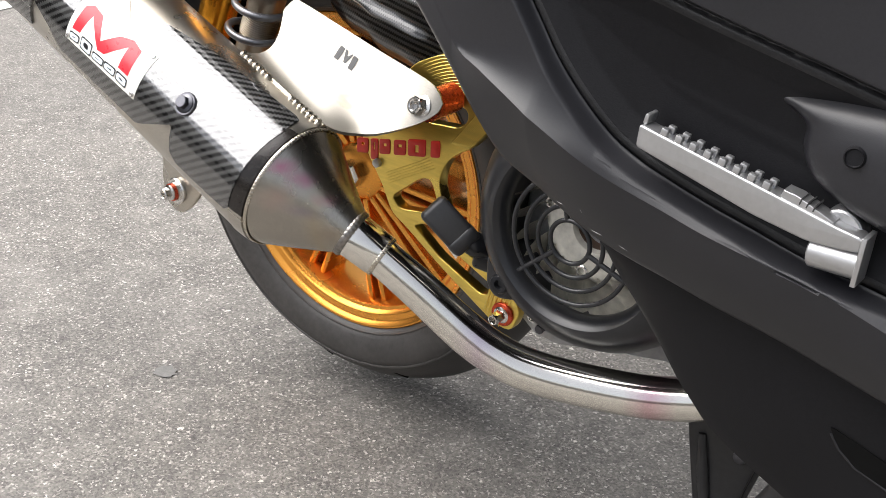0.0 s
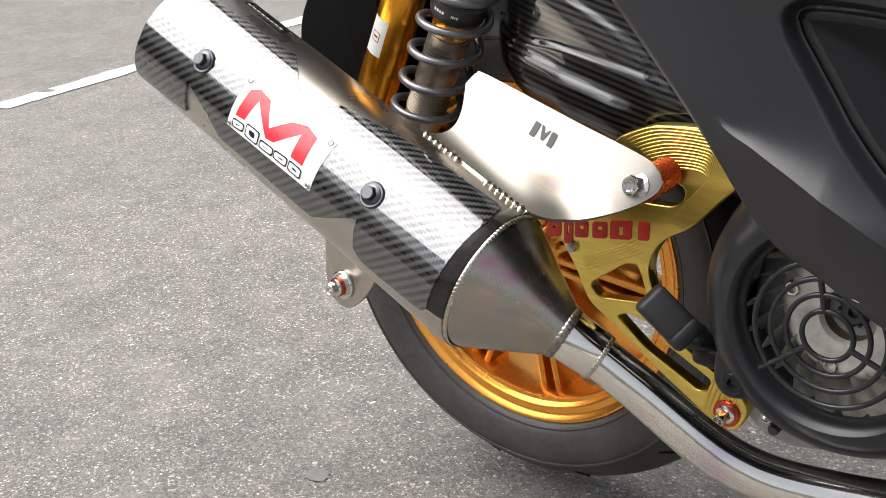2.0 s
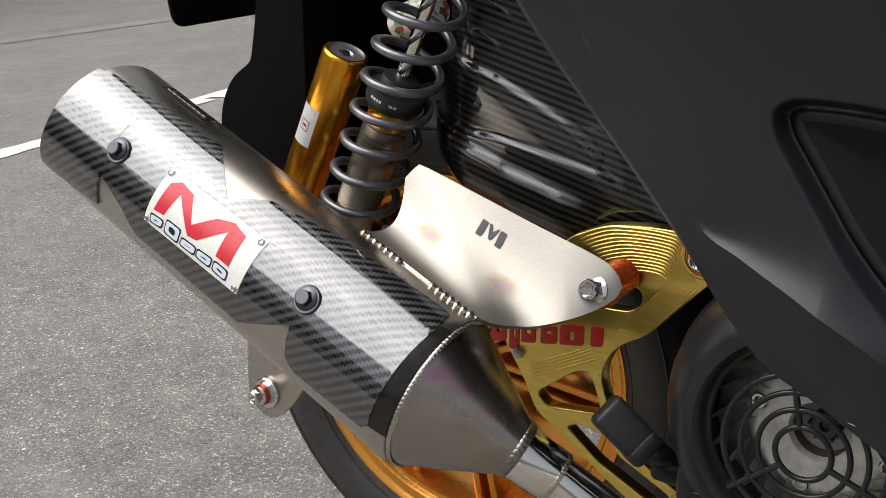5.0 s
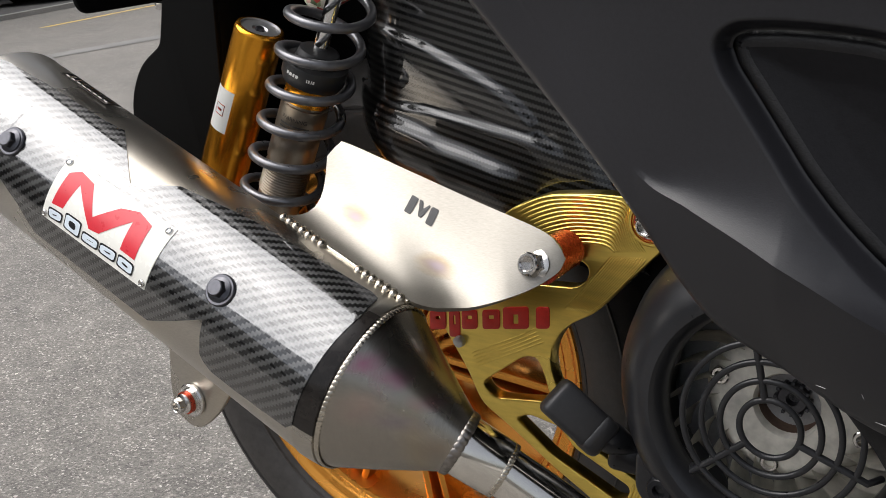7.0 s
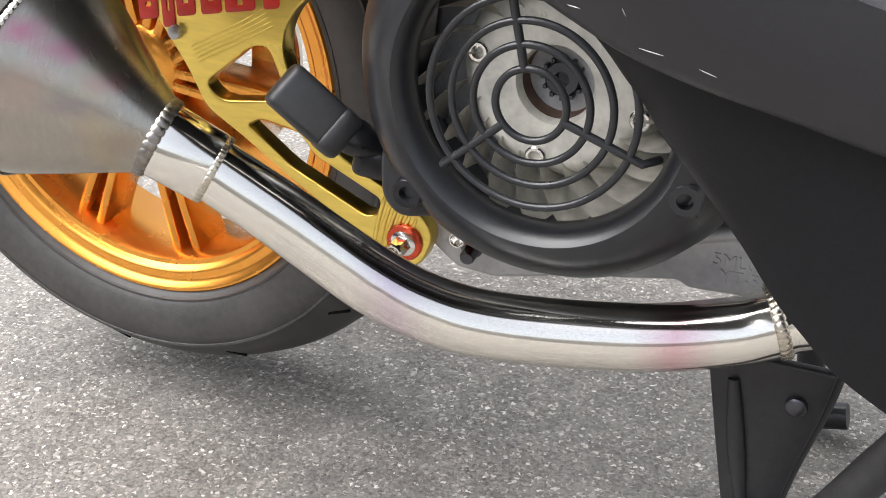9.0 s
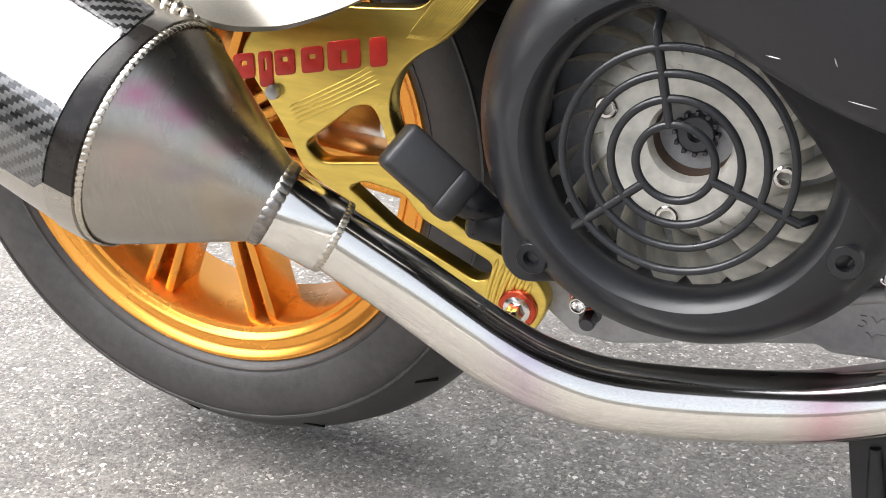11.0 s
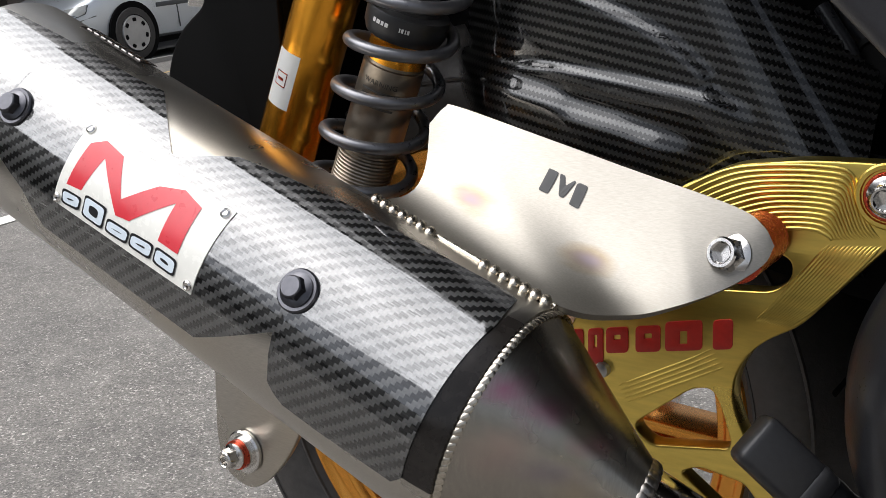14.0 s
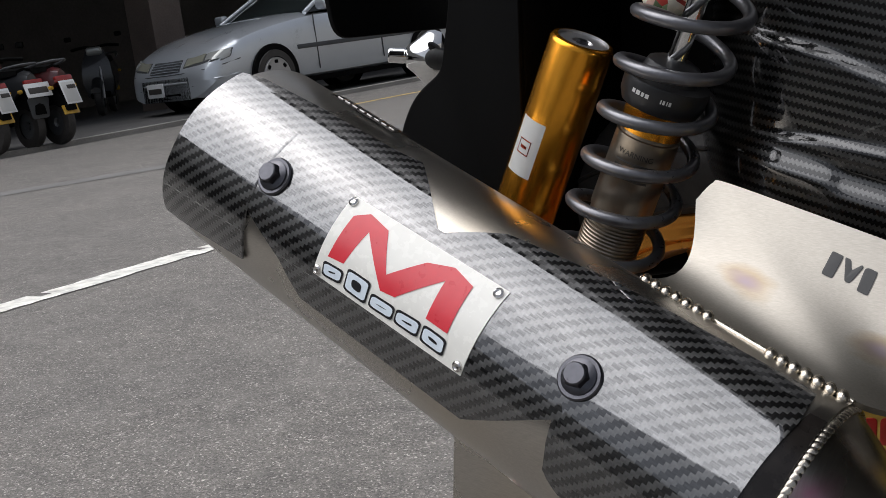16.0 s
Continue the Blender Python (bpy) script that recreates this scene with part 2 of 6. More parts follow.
MAT = dict(
    asphalt=make_asphalt(),
    line_white=surface("worn_white_paint", (0.70, 0.69, 0.63), 0.7, vary=0.42, grain=45, big=14, relief=0.6, relief_scale=200),
    line_yellow=surface("worn_yellow_paint", (0.6, 0.42, 0.12), 0.7, vary=0.25, grain=90, big=14),
    tar=surface("tar_seam", (0.165, 0.161, 0.154), 0.75, vary=0.3, grain=90, big=6, relief=0.4, relief_scale=200),
    oil=surface("oil_stain", (0.13, 0.127, 0.12), 0.6, vary=0.3, grain=250, big=40, relief=0.4, relief_scale=300),
    # base colour lowered to carry the arcade's shade on the paving
    paving=surface("shade_darkened_paving", (0.10, 0.097, 0.092), 0.8, vary=0.35, grain=30, big=2, relief=0.5, relief_scale=120),
    concrete=surface("concrete", (0.3, 0.29, 0.27), 0.85, vary=0.25, grain=60, big=3, relief=0.5, relief_scale=120),
    carbon=make_carbon("carbon_twill", haze=0.02, light=0.092, rough=0.50, dark=0.007, ior=2.2),
    carbon_pod=make_carbon("carbon_twill_gloss", tow=0.0018, light=0.07, dark=0.006, ior=1.48),
    titanium=make_heat_steel("titanium_sleeve", (0.50, 0.47, 0.42), 0.28, 0, [(-0.02, 0.05, (0.55, 0.46, 0.33), 0.35)]),
    cone=make_heat_steel("heat_tinted_cone", (0.37, 0.345, 0.305), 0.27, 0, [(0.172, 0.010, (0.40, 0.33, 0.22), 0.5)], grain=(30.0, 4.0, 4.0), spots=[((0.165, -0.29, 0.345), (0.022, 0.04, 0.008), (0.27, 0.24, 0.27), 0.8), ((0.138, -0.27, 0.395), (0.02, 0.05, 0.01), (0.30, 0.26, 0.21), 0.8), ((0.185, -0.28, 0.328), (0.012, 0.04, 0.010), (0.28, 0.22, 0.16), 0.8), ((0.146, -0.285, 0.379), (0.012, 0.03, 0.009), (0.42, 0.17, 0.24), 0.9), ((0.160, -0.281, 0.369), (0.014, 0.03, 0.008), (0.40, 0.15, 0.22), 0.8), ((0.177, -0.272, 0.353), (0.012, 0.03, 0.006), (0.42, 0.20, 0.22), 0.8), ((0.150, -0.296, 0.356), (0.02, 0.03, 0.016), (0.46, 0.34, 0.30), 0.5)]),
    band=surface("burnt_black_band", (0.022, 0.019, 0.017), 0.2, 0.35, 0.4, big=25),
    pipe=make_heat_steel("polished_pipe", (0.80, 0.77, 0.71), 0.11, 0, [(0.294, 0.020, (0.50, 0.36, 0.50), 0.5), (0.425, 0.020, (0.60, 0.27, 0.36), 0.6)], relief=0.008),
    bracket=make_heat_steel("brushed_stainless", (0.31, 0.29, 0.255), 0.42, 0, [], grain=(6.0, 60.0, 60.0), relief=0.1, spots=[((0.077, -0.1765, 0.4302), (0.018, 0.04, 0.0068), (0.20, 0.135, 0.06), 1.1), ((0.1424, -0.1862, 0.4085), (0.018, 0.04, 0.0068), (0.20, 0.135, 0.06), 1.1), ((0.077, -0.1765, 0.4302), (0.0125, 0.03, 0.0036), (0.20, 0.165, 0.18), 1.6), ((0.1424, -0.1862, 0.4085), (0.0125, 0.03, 0.0036), (0.21, 0.175, 0.185), 1.6)]),
    weld=surface("weld_bead", (0.56, 0.51, 0.43), 0.27, 1.0, 0.3, grain=300, relief=0.3),
    weld_dark=surface("dark_weld_bead", (0.26, 0.24, 0.22), 0.3, 1.0, 0.4, grain=300, relief=0.3),
    steel=surface("bolt_steel", (0.70, 0.68, 0.65), 0.18, 1.0, 0.15, grain=300),
    rust=surface("rusty_steel", (0.16, 0.10, 0.07), 0.6, 0.4, 0.4, grain=200),
    steel_dark=surface("black_oxide_steel", (0.09, 0.09, 0.1), 0.3, 0.9, 0.25, grain=300),
    socket=surface("dark_socket", (0.05, 0.05, 0.05), 0.5, 0.5),
    red=surface("red_anodised", (0.52, 0.075, 0.035), 0.28, 0.85, 0.15, grain=300),
    gold=make_heat_steel("gold_anodised_plate", (0.78, 0.58, 0.14), 0.30, 0, [], grain=(1.0, 40.0, 6.0), relief=0.12),
    orange=surface("orange_anodised_rim", (0.80, 0.345, 0.06), 0.27, 0.9, 0.05, grain=30, big=20, rough_vary=0.03),
    amber=surface("amber_anodised_reservoir", (0.82, 0.35, 0.03), 0.24, 0.95, 0.05, grain=120, big=30, rough_vary=0.03),
    tyre=surface("tyre_rubber", (0.040, 0.037, 0.035), 0.5, 0.0, 0.4, grain=160, big=18, relief=0.35, relief_scale=500),
    rubber=surface("black_rubber", (0.03, 0.03, 0.032), 0.42, 0.0, 0.2, grain=300, relief=0.1),
    plastic=surface("black_textured_plastic", (0.0125, 0.0125, 0.0150), 0.42, 0.0, 0.25, grain=500, big=8, relief=0.14, relief_scale=1400, spec=0.44),
    plastic_worn=surface("worn_recess_plastic", (0.011, 0.011, 0.012), 0.46, 0.0, 0.6, grain=700, big=40, relief=0.5, relief_scale=900, spec=0.32),
    # panel plastic again, darkened and dulled to carry the shade of recessed parts
    plastic_deep=surface("shaded_recess_plastic", (0.0068, 0.0068, 0.0080), 0.50, 0.0, 0.35, grain=420, relief=0.25, relief_scale=900, spec=0.17),
    shroud=surface("satin_black_shroud", (0.014, 0.0145, 0.0165), 0.30, 0.0, 0.2, grain=300, big=12, relief=0.15, spec=0.42),
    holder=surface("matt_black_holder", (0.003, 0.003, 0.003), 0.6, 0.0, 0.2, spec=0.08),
    stand=surface("worn_black_paint", (0.017, 0.017, 0.018), 0.40, 0.0, 0.45, grain=160, big=14, rough_vary=0.15, relief=0.25, relief_scale=500, spec=0.4),
    casting=surface("grey_cast_alloy", (0.34, 0.34, 0.34), 0.5, 0.25, 0.2, grain=250, big=20, relief=0.35, relief_scale=700),
    fan=surface("chalky_white_fan", (0.62, 0.595, 0.53), 0.55, 0.0, 0.32, grain=120, big=45),
    # near-black colour that stands for the unlit depth of gaps and openings
    dark=surface("painted_gap_shade", (0.004, 0.004, 0.004), 0.8, spec=0.1),
    alu=surface("satin_aluminium", (0.46, 0.46, 0.465), 0.42, 0.9, 0.08, grain=300, big=20),
    badge_white=surface("badge_white", (0.8, 0.79, 0.73), 0.28, 0.0, 0.04),
    badge_red=surface("badge_red", (0.62, 0.03, 0.045), 0.3, 0.0, 0.08),
    badge_black=surface("badge_black", (0.012, 0.012, 0.014), 0.35),
    badge_blue=surface("badge_pale_blue", (0.68, 0.76, 0.82), 0.3, 0.0, 0.06),
    letter_red=surface("red_paint_letters", (0.55, 0.03, 0.02), 0.35, 0.0, 0.2, grain=200),
    spring=surface("grey_spring_steel", (0.16, 0.16, 0.17), 0.3, 0.7, 0.15, grain=300),
    damper=surface("bronze_damper_body", (0.30, 0.26, 0.21), 0.32, 0.9, 0.2, grain=200, big=30),
    damper_black=surface("black_spring_seat", (0.02, 0.02, 0.021), 0.4, 0.2, 0.2),
    sticker=surface("silver_sticker", (0.62, 0.62, 0.6), 0.4, 0.1, 0.05),
    print_dark=surface("dark_print", (0.05, 0.045, 0.04), 0.5),
    graffiti=make_graffiti(),
    chrome=surface("chrome", (0.75, 0.75, 0.74), 0.06, 1.0, 0.03),
    car_paint=surface("silver_car_paint", (0.60, 0.64, 0.68), 0.3, 0.5, 0.06, big=3, coat=1.0),
    car_glass=surface("dark_car_glass", (0.02, 0.025, 0.025), 0.05, 0.0, 0.1),
    car_trim=surface("dark_grey_trim", (0.07, 0.075, 0.08), 0.5),
    lamp_yellowed=surface("yellowed_lamp_glass", (0.36, 0.36, 0.29), 0.10, 0.3, 0.1),
    lamp_glass=surface("headlamp_glass", (0.45, 0.46, 0.44), 0.06, 0.3, 0.05),
    amber_lens=surface("amber_lens", (0.62, 0.38, 0.05), 0.25),
    plate_white=surface("white_number_plate", (0.75, 0.76, 0.76), 0.4),
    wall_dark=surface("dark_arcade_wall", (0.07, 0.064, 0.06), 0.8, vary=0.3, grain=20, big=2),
    pillar=surface("tiled_pillar", (0.17, 0.135, 0.115), 0.6, vary=0.25, grain=40, big=3),
    # even pale tone for the unseen walls that shape light and reflections
    facade=surface("pale_unseen_wall", (0.34, 0.33, 0.31), 0.7, vary=0.2, grain=12, big=0.6),
    tail_red=surface("tail_lamp_red", (0.30, 0.03, 0.025), 0.15, coat=0.6),
    scooter_red=surface("dark_red_scooter_paint", (0.07, 0.008, 0.01), 0.3, coat=0.6),
    scooter_black=surface("dark_grey_scooter_paint", (0.03, 0.032, 0.036), 0.3, coat=0.6),
)

from mathutils.bvhtree import BVHTree

# ---------------------------------------------------------------- helpers of this script
# the scooter stands nose down on the slope of the road's edge; its own axes: x ahead, y to its left, z up
BIKE = Vector((-0.101, -0.023, 1.0)).rotation_difference(Vector((0, 0, 1))).to_matrix().to_4x4()


def thing(name, label, category, at=BIKE, group="", kind=""):
    ob = new(name)
    ob.empty_display_size = 0.05
    ob.matrix_basis = at
    return tagged(ob, label, category, group, kind)


def part(name, bm, material, parent, label=""):
    """Links a bmesh (or a mesh) as one mesh object under a thing or a part."""
    if isinstance(bm, bmesh.types.BMesh):
        me = bpy.data.meshes.new(name)
        bm.normal_update()
        bm.to_mesh(me)
        bm.free()
    else:
        me = bm
    me.name = name
    if not me.materials:
        me.materials.append(MAT[material] if isinstance(material, str) else material)
    ob = new(name, me)
    ob.parent = parent
    if label:
        tagged(ob, label)
    return ob


def unit(name, bm, material, label):
    """A large part of the scooter, with its own pieces under it."""
    return part(name, bm, material, scooter, label)


def structure(name, bm, material, label="", category=""):
    ob = part(name, bm, material, None)
    return tagged(ob, label, category, kind="structure")


def smooth(bm, angle=40):
    lim = radians(angle)
    for f in bm.faces:
        f.smooth = True
    for e in bm.edges:
        if len(e.link_faces) == 2 and e.calc_face_angle(0) > lim:
            e.smooth = False
    return bm


def axes(origin, ahead, up=(0, 0, 1)):
    """A place whose x runs along ahead and whose z lies as near to up as it can."""
    x = Vector(ahead).normalized()
    y = Vector(up).cross(x).normalized()
    z = x.cross(y)
    m = Matrix((x, y, z)).transposed().to_4x4()
    m.translation = origin
    return m


def lathe(profile, place, segs=48, closed=False, arc=(0.0, 360.0)):
    """Turns (along, radius) pairs round the place's x axis."""
    bm = bmesh.new()
    full = abs(arc[1] - arc[0] - 360) < 1e-6
    n = segs if full else segs + 1
    rings = []
    for s, r in profile:
        ring = []
        for k in range(n):
            a = radians(arc[0] + (arc[1] - arc[0]) * k / segs)
            ring.append(bm.verts.new(place @ Vector((s, r * math.cos(a), r * math.sin(a)))))
        rings.append(ring)
    pairs = list(zip(rings, rings[1:] + ([rings[0]] if closed else [])))
    if not closed:
        pairs = pairs[: len(rings) - 1]
    for a, b in pairs:
        for k in range(segs):
            j = (k + 1) % n
            bm.faces.new((a[k], a[j], b[j], b[k]))
    bmesh.ops.remove_doubles(bm, verts=bm.verts, dist=1e-6)
    bmesh.ops.recalc_face_normals(bm, faces=bm.faces)
    return smooth(bm)


def curve_through(points, steps=8):
    """A smooth line through points (Catmull-Rom)."""
    p = [Vector(q) for q in points]
    p = [2 * p[0] - p[1]] + p + [2 * p[-1] - p[-2]]
    out = []
    for i in range(1, len(p) - 2):
        for k in range(steps):
            t = k / steps
            a, b, c, d = p[i - 1 : i + 3]
            out.append(0.5 * (2 * b + (c - a) * t + (2 * a - 5 * b + 4 * c - d) * t * t + (3 * b - a - 3 * c + d) * t ** 3))
    out.append(p[-2])
    return out


def sweep(line, radius, segs=20, cap=True, closed=False):
    """A round bar along a line; radius is a number or a function of the share of the way."""
    bm = bmesh.new()
    line = [Vector(q) for q in line]
    rings, n = [], len(line)
    up = Vector((0.013, 0.021, 1.0))
    side = None
    for i, q in enumerate(line):
        if closed:
            d = (line[(i + 1) % n] - line[i - 1]).normalized()
        else:
            d = (line[min(i + 1, n - 1)] - line[max(i - 1, 0)]).normalized()
        if side is None:
            side = d.cross(up)
            if side.length < 0.1:
                side = d.cross(Vector((1, 0, 0)))
        side = (side - d * side.dot(d)).normalized()
        w = d.cross(side)
        r = radius(i / (n - 1)) if callable(radius) else radius
        rings.append([bm.verts.new(q + side * r * math.cos(2 * math.pi * k / segs) + w * r * math.sin(2 * math.pi * k / segs)) for k in range(segs)])
    pairs = list(zip(rings, rings[1:])) + ([(rings[-1], rings[0])] if closed else [])
    for a, b in pairs:
        for k in range(segs):
            bm.faces.new((a[k], a[(k + 1) % segs], b[(k + 1) % segs], b[k]))
    if cap and not closed:
        bm.faces.new(rings[0][::-1])
        bm.faces.new(rings[-1])
    bmesh.ops.recalc_face_normals(bm, faces=bm.faces)
    return smooth(bm, 50)


def block(size, place=Matrix(), bevel=0.0, segments=2):
    bm = bmesh.new()
    bmesh.ops.create_cube(bm, size=1.0)
    bmesh.ops.scale(bm, vec=size, verts=bm.verts)
    if bevel:
        bmesh.ops.bevel(bm, geom=bm.edges[:], offset=bevel, segments=segments, affect="EDGES", profile=0.5)
    bmesh.ops.transform(bm, matrix=place, verts=bm.verts)
    return smooth(bm, 30) if bevel else bm


def rounded(points, radius, steps=5):
    """A closed outline with its corners rounded; radius is a number or one for each corner."""
    out, n = [], len(points)
    for i, q in enumerate(points):
        r = radius[i] if isinstance(radius, (list, tuple)) else radius
        q = Vector(q)
        a, b = Vector(points[i - 1]), Vector(points[(i + 1) % n])
        ra, rb = min(r, (a - q).length * 0.45), min(r, (b - q).length * 0.45)
        s, e = q + (a - q).normalized() * ra, q + (b - q).normalized() * rb
        for k in range(steps + 1):
            t = k / steps
            out.append(tuple(s * (1 - t) ** 2 + q * 2 * t * (1 - t) + e * t * t))
    return out


def plate(outline, holes, place, thick, bevel=0.0006, segs=2):
    """A flat plate with holes, its outline in the place's x and y, its thickness centred on the place."""
    cu = bpy.data.curves.new("outline", "CURVE")
    cu.dimensions, cu.fill_mode = "2D", "BOTH"
    cu.extrude, cu.bevel_depth, cu.bevel_resolution, cu.offset = max(thick / 2 - bevel, 0.0), bevel, segs, -bevel
    for loop in [outline] + list(holes):
        sp = cu.splines.new("POLY")
        sp.points.add(len(loop) - 1)
        for p, q in zip(sp.points, loop):
            p.co = (q[0], q[1], 0, 1)
        sp.use_cyclic_u = True
    ob = bpy.data.objects.new("outline", cu)
    me = bpy.data.meshes.new_from_object(ob)
    bpy.data.objects.remove(ob)
    bpy.data.curves.remove(cu)
    bm = bmesh.new()
    bm.from_mesh(me)
    bpy.data.meshes.remove(me)
    bmesh.ops.remove_doubles(bm, verts=bm.verts, dist=1e-6)
    bmesh.ops.transform(bm, matrix=place, verts=bm.verts)
    bmesh.ops.recalc_face_normals(bm, faces=bm.faces)
    return smooth(bm, 35)


def face_on(y):
    """The place of a plate that stands along the scooter at that y: its x ahead, its y up, its z to the street side."""
    return Matrix(((1, 0, 0, 0), (0, 0, -1, y), (0, 1, 0, 0), (0, 0, 0, 1)))


def joined(*bms):
    out = bmesh.new()
    for b in bms:
        me = bpy.data.meshes.new("tmp")
        b.to_mesh(me)
        b.free()
        out.from_mesh(me)
        bpy.data.meshes.remove(me)
    return out


def hex_head(place, width, height, socket=0.0):
    """A six-sided head along the place's x, with chamfered top and a hexagon socket."""
    r = width / math.sqrt(3)
    bm, n = bmesh.new(), 36
    flat = width / 2

    def six(k, apothem):
        a = (360.0 * k / n) % 60 - 30
        return apothem / math.cos(radians(a))

    steps = [(0.0, flat, 1), (height * 0.72, flat, 1), (height * 0.9, flat * 1.02, 0), (height, flat * 0.90, 0)]
    if socket:
        steps += [(height, socket * 1.25, 0), (height * 0.93, socket * 1.02, 1), (height * 0.35, socket, 1)]
    rings = []
    for s, r, six_sided in steps:
        rings.append([bm.verts.new(place @ Vector((s, q * math.cos(2 * math.pi * k / n), q * math.sin(2 * math.pi * k / n)))) for k in range(n) for q in [six(k, r) if six_sided else r]])
    for a, b in zip(rings, rings[1:]):
        for k in range(n):
            bm.faces.new((a[k], a[(k + 1) % n], b[(k + 1) % n], b[k]))
    bm.faces.new(rings[-1])
    bmesh.ops.recalc_face_normals(bm, faces=bm.faces)
    return smooth(bm, 20)


def bolt(name, place, out, parent, width=0.012, height=0.007, washer=0.0, flange=0.0, socket=0.0, head="steel", washer_mat="steel", label=""):
    """A bolt as a part: a washer, a flange and a head that points along out."""
    f = axes(Vector(place), Vector(out), (0.1, 0, 1))
    root = part(name, hex_head(axes(Vector(place) + Vector(out).normalized() * 0.0015, out, (0.1, 0, 1)), width, height, socket), head, parent, label)
    if flange:
        part("bolt_flange", lathe([(-0.0005, 0), (-0.0005, flange), (0.001, flange), (0.0025, width * 0.5), (0.0025, 0)], f, 28), head, parent)
    if washer:
        part("washer", lathe([(-0.002, 0), (-0.002, washer), (-0.0004, washer), (0.0004, washer * 0.93), (0.0004, 0)], f, 32), washer_mat, parent)
    return root


scooter = thing("scooter", "black motor scooter with orange wheel and titanium silencer, on its stand", "scooter")

# ---------------------------------------------------------------- the ground
PROFILE = [(-60.0, -0.30), (-20.0, -0.20), (-9.3, -0.05), (-8.9, 0.02), (-6.5, 0.040), (-4.0, 0.066), (-2.2, 0.075), (-1.2, 0.080), (-0.6, 0.057), (0.0, 0.0), (0.6, -0.06), (1.2, -0.10), (2.5, -0.12), (60.0, -0.12)]


def ground_z(x, y):
    """Height of the road: it climbs from the gutter to its crown and falls off to the far side."""
    for (x0, z0), (x1, z1) in zip(PROFILE, PROFILE[1:]):
        if x <= x1:
            break
    i = PROFILE.index((x0, z0))
    t = min(max((x - x0) / (x1 - x0), 0), 1)

    def slope(k):
        if k <= 0 or k >= len(PROFILE) - 1:
            return 0.0
        return (PROFILE[k + 1][1] - PROFILE[k - 1][1]) / (PROFILE[k + 1][0] - PROFILE[k - 1][0])

    h = x1 - x0
    a, b = slope(i) * h, slope(i + 1) * h
    z = z0 * (2 * t ** 3 - 3 * t * t + 1) + a * (t ** 3 - 2 * t * t + t) + z1 * (3 * t * t - 2 * t ** 3) + b * (t ** 3 - t * t)
    return z - 0.0229 * y * math.exp(-((x / 1.2) ** 2) - (y / 0.9) ** 2)


def steps_to(limit, near, fine):
    out, v = [], 0.0
    while v < limit:
        out.append(v)
        v += fine if v < near else max(fine, (v - near) * 0.35 + fine)
    out.append(limit)
    return sorted({-v for v in out} | set(out))


def sheet(xs, ys, lift=0.0):
    bm = bmesh.new()
    rows = [[bm.verts.new((x, y, ground_z(x, y) + lift)) for y in ys] for x in xs]
    for a, b in zip(rows, rows[1:]):
        for k in range(len(ys) - 1):
            bm.faces.new((a[k], b[k], b[k + 1], a[k + 1]))
    return smooth(bm, 80)


road = structure("ground", sheet(steps_to(300, 2.6, 0.1), steps_to(300, 2.0, 0.1)), "asphalt", "grey worn asphalt road with pale chippings", "road")


def worn_line(x0, y0, y1, width, seed, lean=0.0, gaps=0.07):
    """A painted line with ragged edges, laid 2.5 mm proud of the road; lean is its sideways run for each metre."""
    rnd = random.Random(seed)
    bm = bmesh.new()
    n = int((y1 - y0) / 0.03)
    rows = []
    wobble = 0.0
    for k in range(n + 1):
        y = y0 + (y1 - y0) * k / n
        x = x0 + lean * (y - y0)
        wobble = wobble * 0.8 + rnd.uniform(-0.004, 0.004)
        l, r = x - width / 2 + wobble + rnd.uniform(-0.005, 0.005), x + width / 2 + wobble + rnd.uniform(-0.005, 0.005)
        rows.append([bm.verts.new((v, y, ground_z(v, y) + 0.0025)) for v in (l, x + wobble, r)])
    for a, b in zip(rows, rows[1:]):
        for k in range(2):
            if rnd.random() > gaps:
                bm.faces.new((a[k], a[k + 1], b[k + 1], b[k]))
    return bm


structure("road_line", worn_line(-2.14, -6.0, 12.0, 0.10, 3), "line_white", "worn white edge line painted on the asphalt", "road marking")
structure("road_line", worn_line(-6.68, 5.2, 14.0, 0.10, 4, 0.03), "line_yellow", "faded yellow line on the far lane", "road marking")
structure("tar_seam", worn_line(-6.60, 0.0, 6.5, 0.30, 5, 0.6, 0.0), "tar", "dark tar seam along the asphalt", "road seam")


def stain(cx, cy, rx, ry, seed):
    """A small oil stain, 3 mm proud of the road."""
    rnd = random.Random(seed)
    bm = bmesh.new()
    ring = []
    for k in range(20):
        a = 2 * math.pi * k / 20
        r = 1 + rnd.uniform(-0.22, 0.22)
        x, y = cx + rx * r * math.cos(a), cy + ry * r * math.sin(a)
        ring.append(bm.verts.new((x, y, ground_z(x, y) + 0.0012)))
    bm.faces.new(ring)
    return bm


structure("oil_stain", stain(-0.187, -0.143, 0.013, 0.013, 8), "oil", "small dark oil stain on the asphalt", "stain")

# ---------------------------------------------------------------- the silencer
MUF = axes((0.0449, -0.2478, 0.3784), (0.931, -0.0822, -0.3547), (0, 0, 1)) @ Matrix.Rotation(radians(-2.0), 4, "X")
R_CAN = 0.0550
# the joint of sleeve and cone, a little oblique
JOINT = axes((0.1271, -0.2523, 0.3465), (0.935, 0.0117, -0.3155), (0, 0, 1))


def on_can(s, phi, r):
    """Place on the silencer: metres along its axis, degrees up from the side that faces the street, radius."""
    a = radians(phi)
    return MUF @ Vector((s, -r * math.cos(a), r * math.sin(a)))


def lerp_list(table, v):
    for (a, b), (c, d) in zip(table, table[1:]):
        if v <= c:
            return b + (d - b) * max(0.0, (v - a) / (c - a)) if c > a else d
    return table[-1][1]


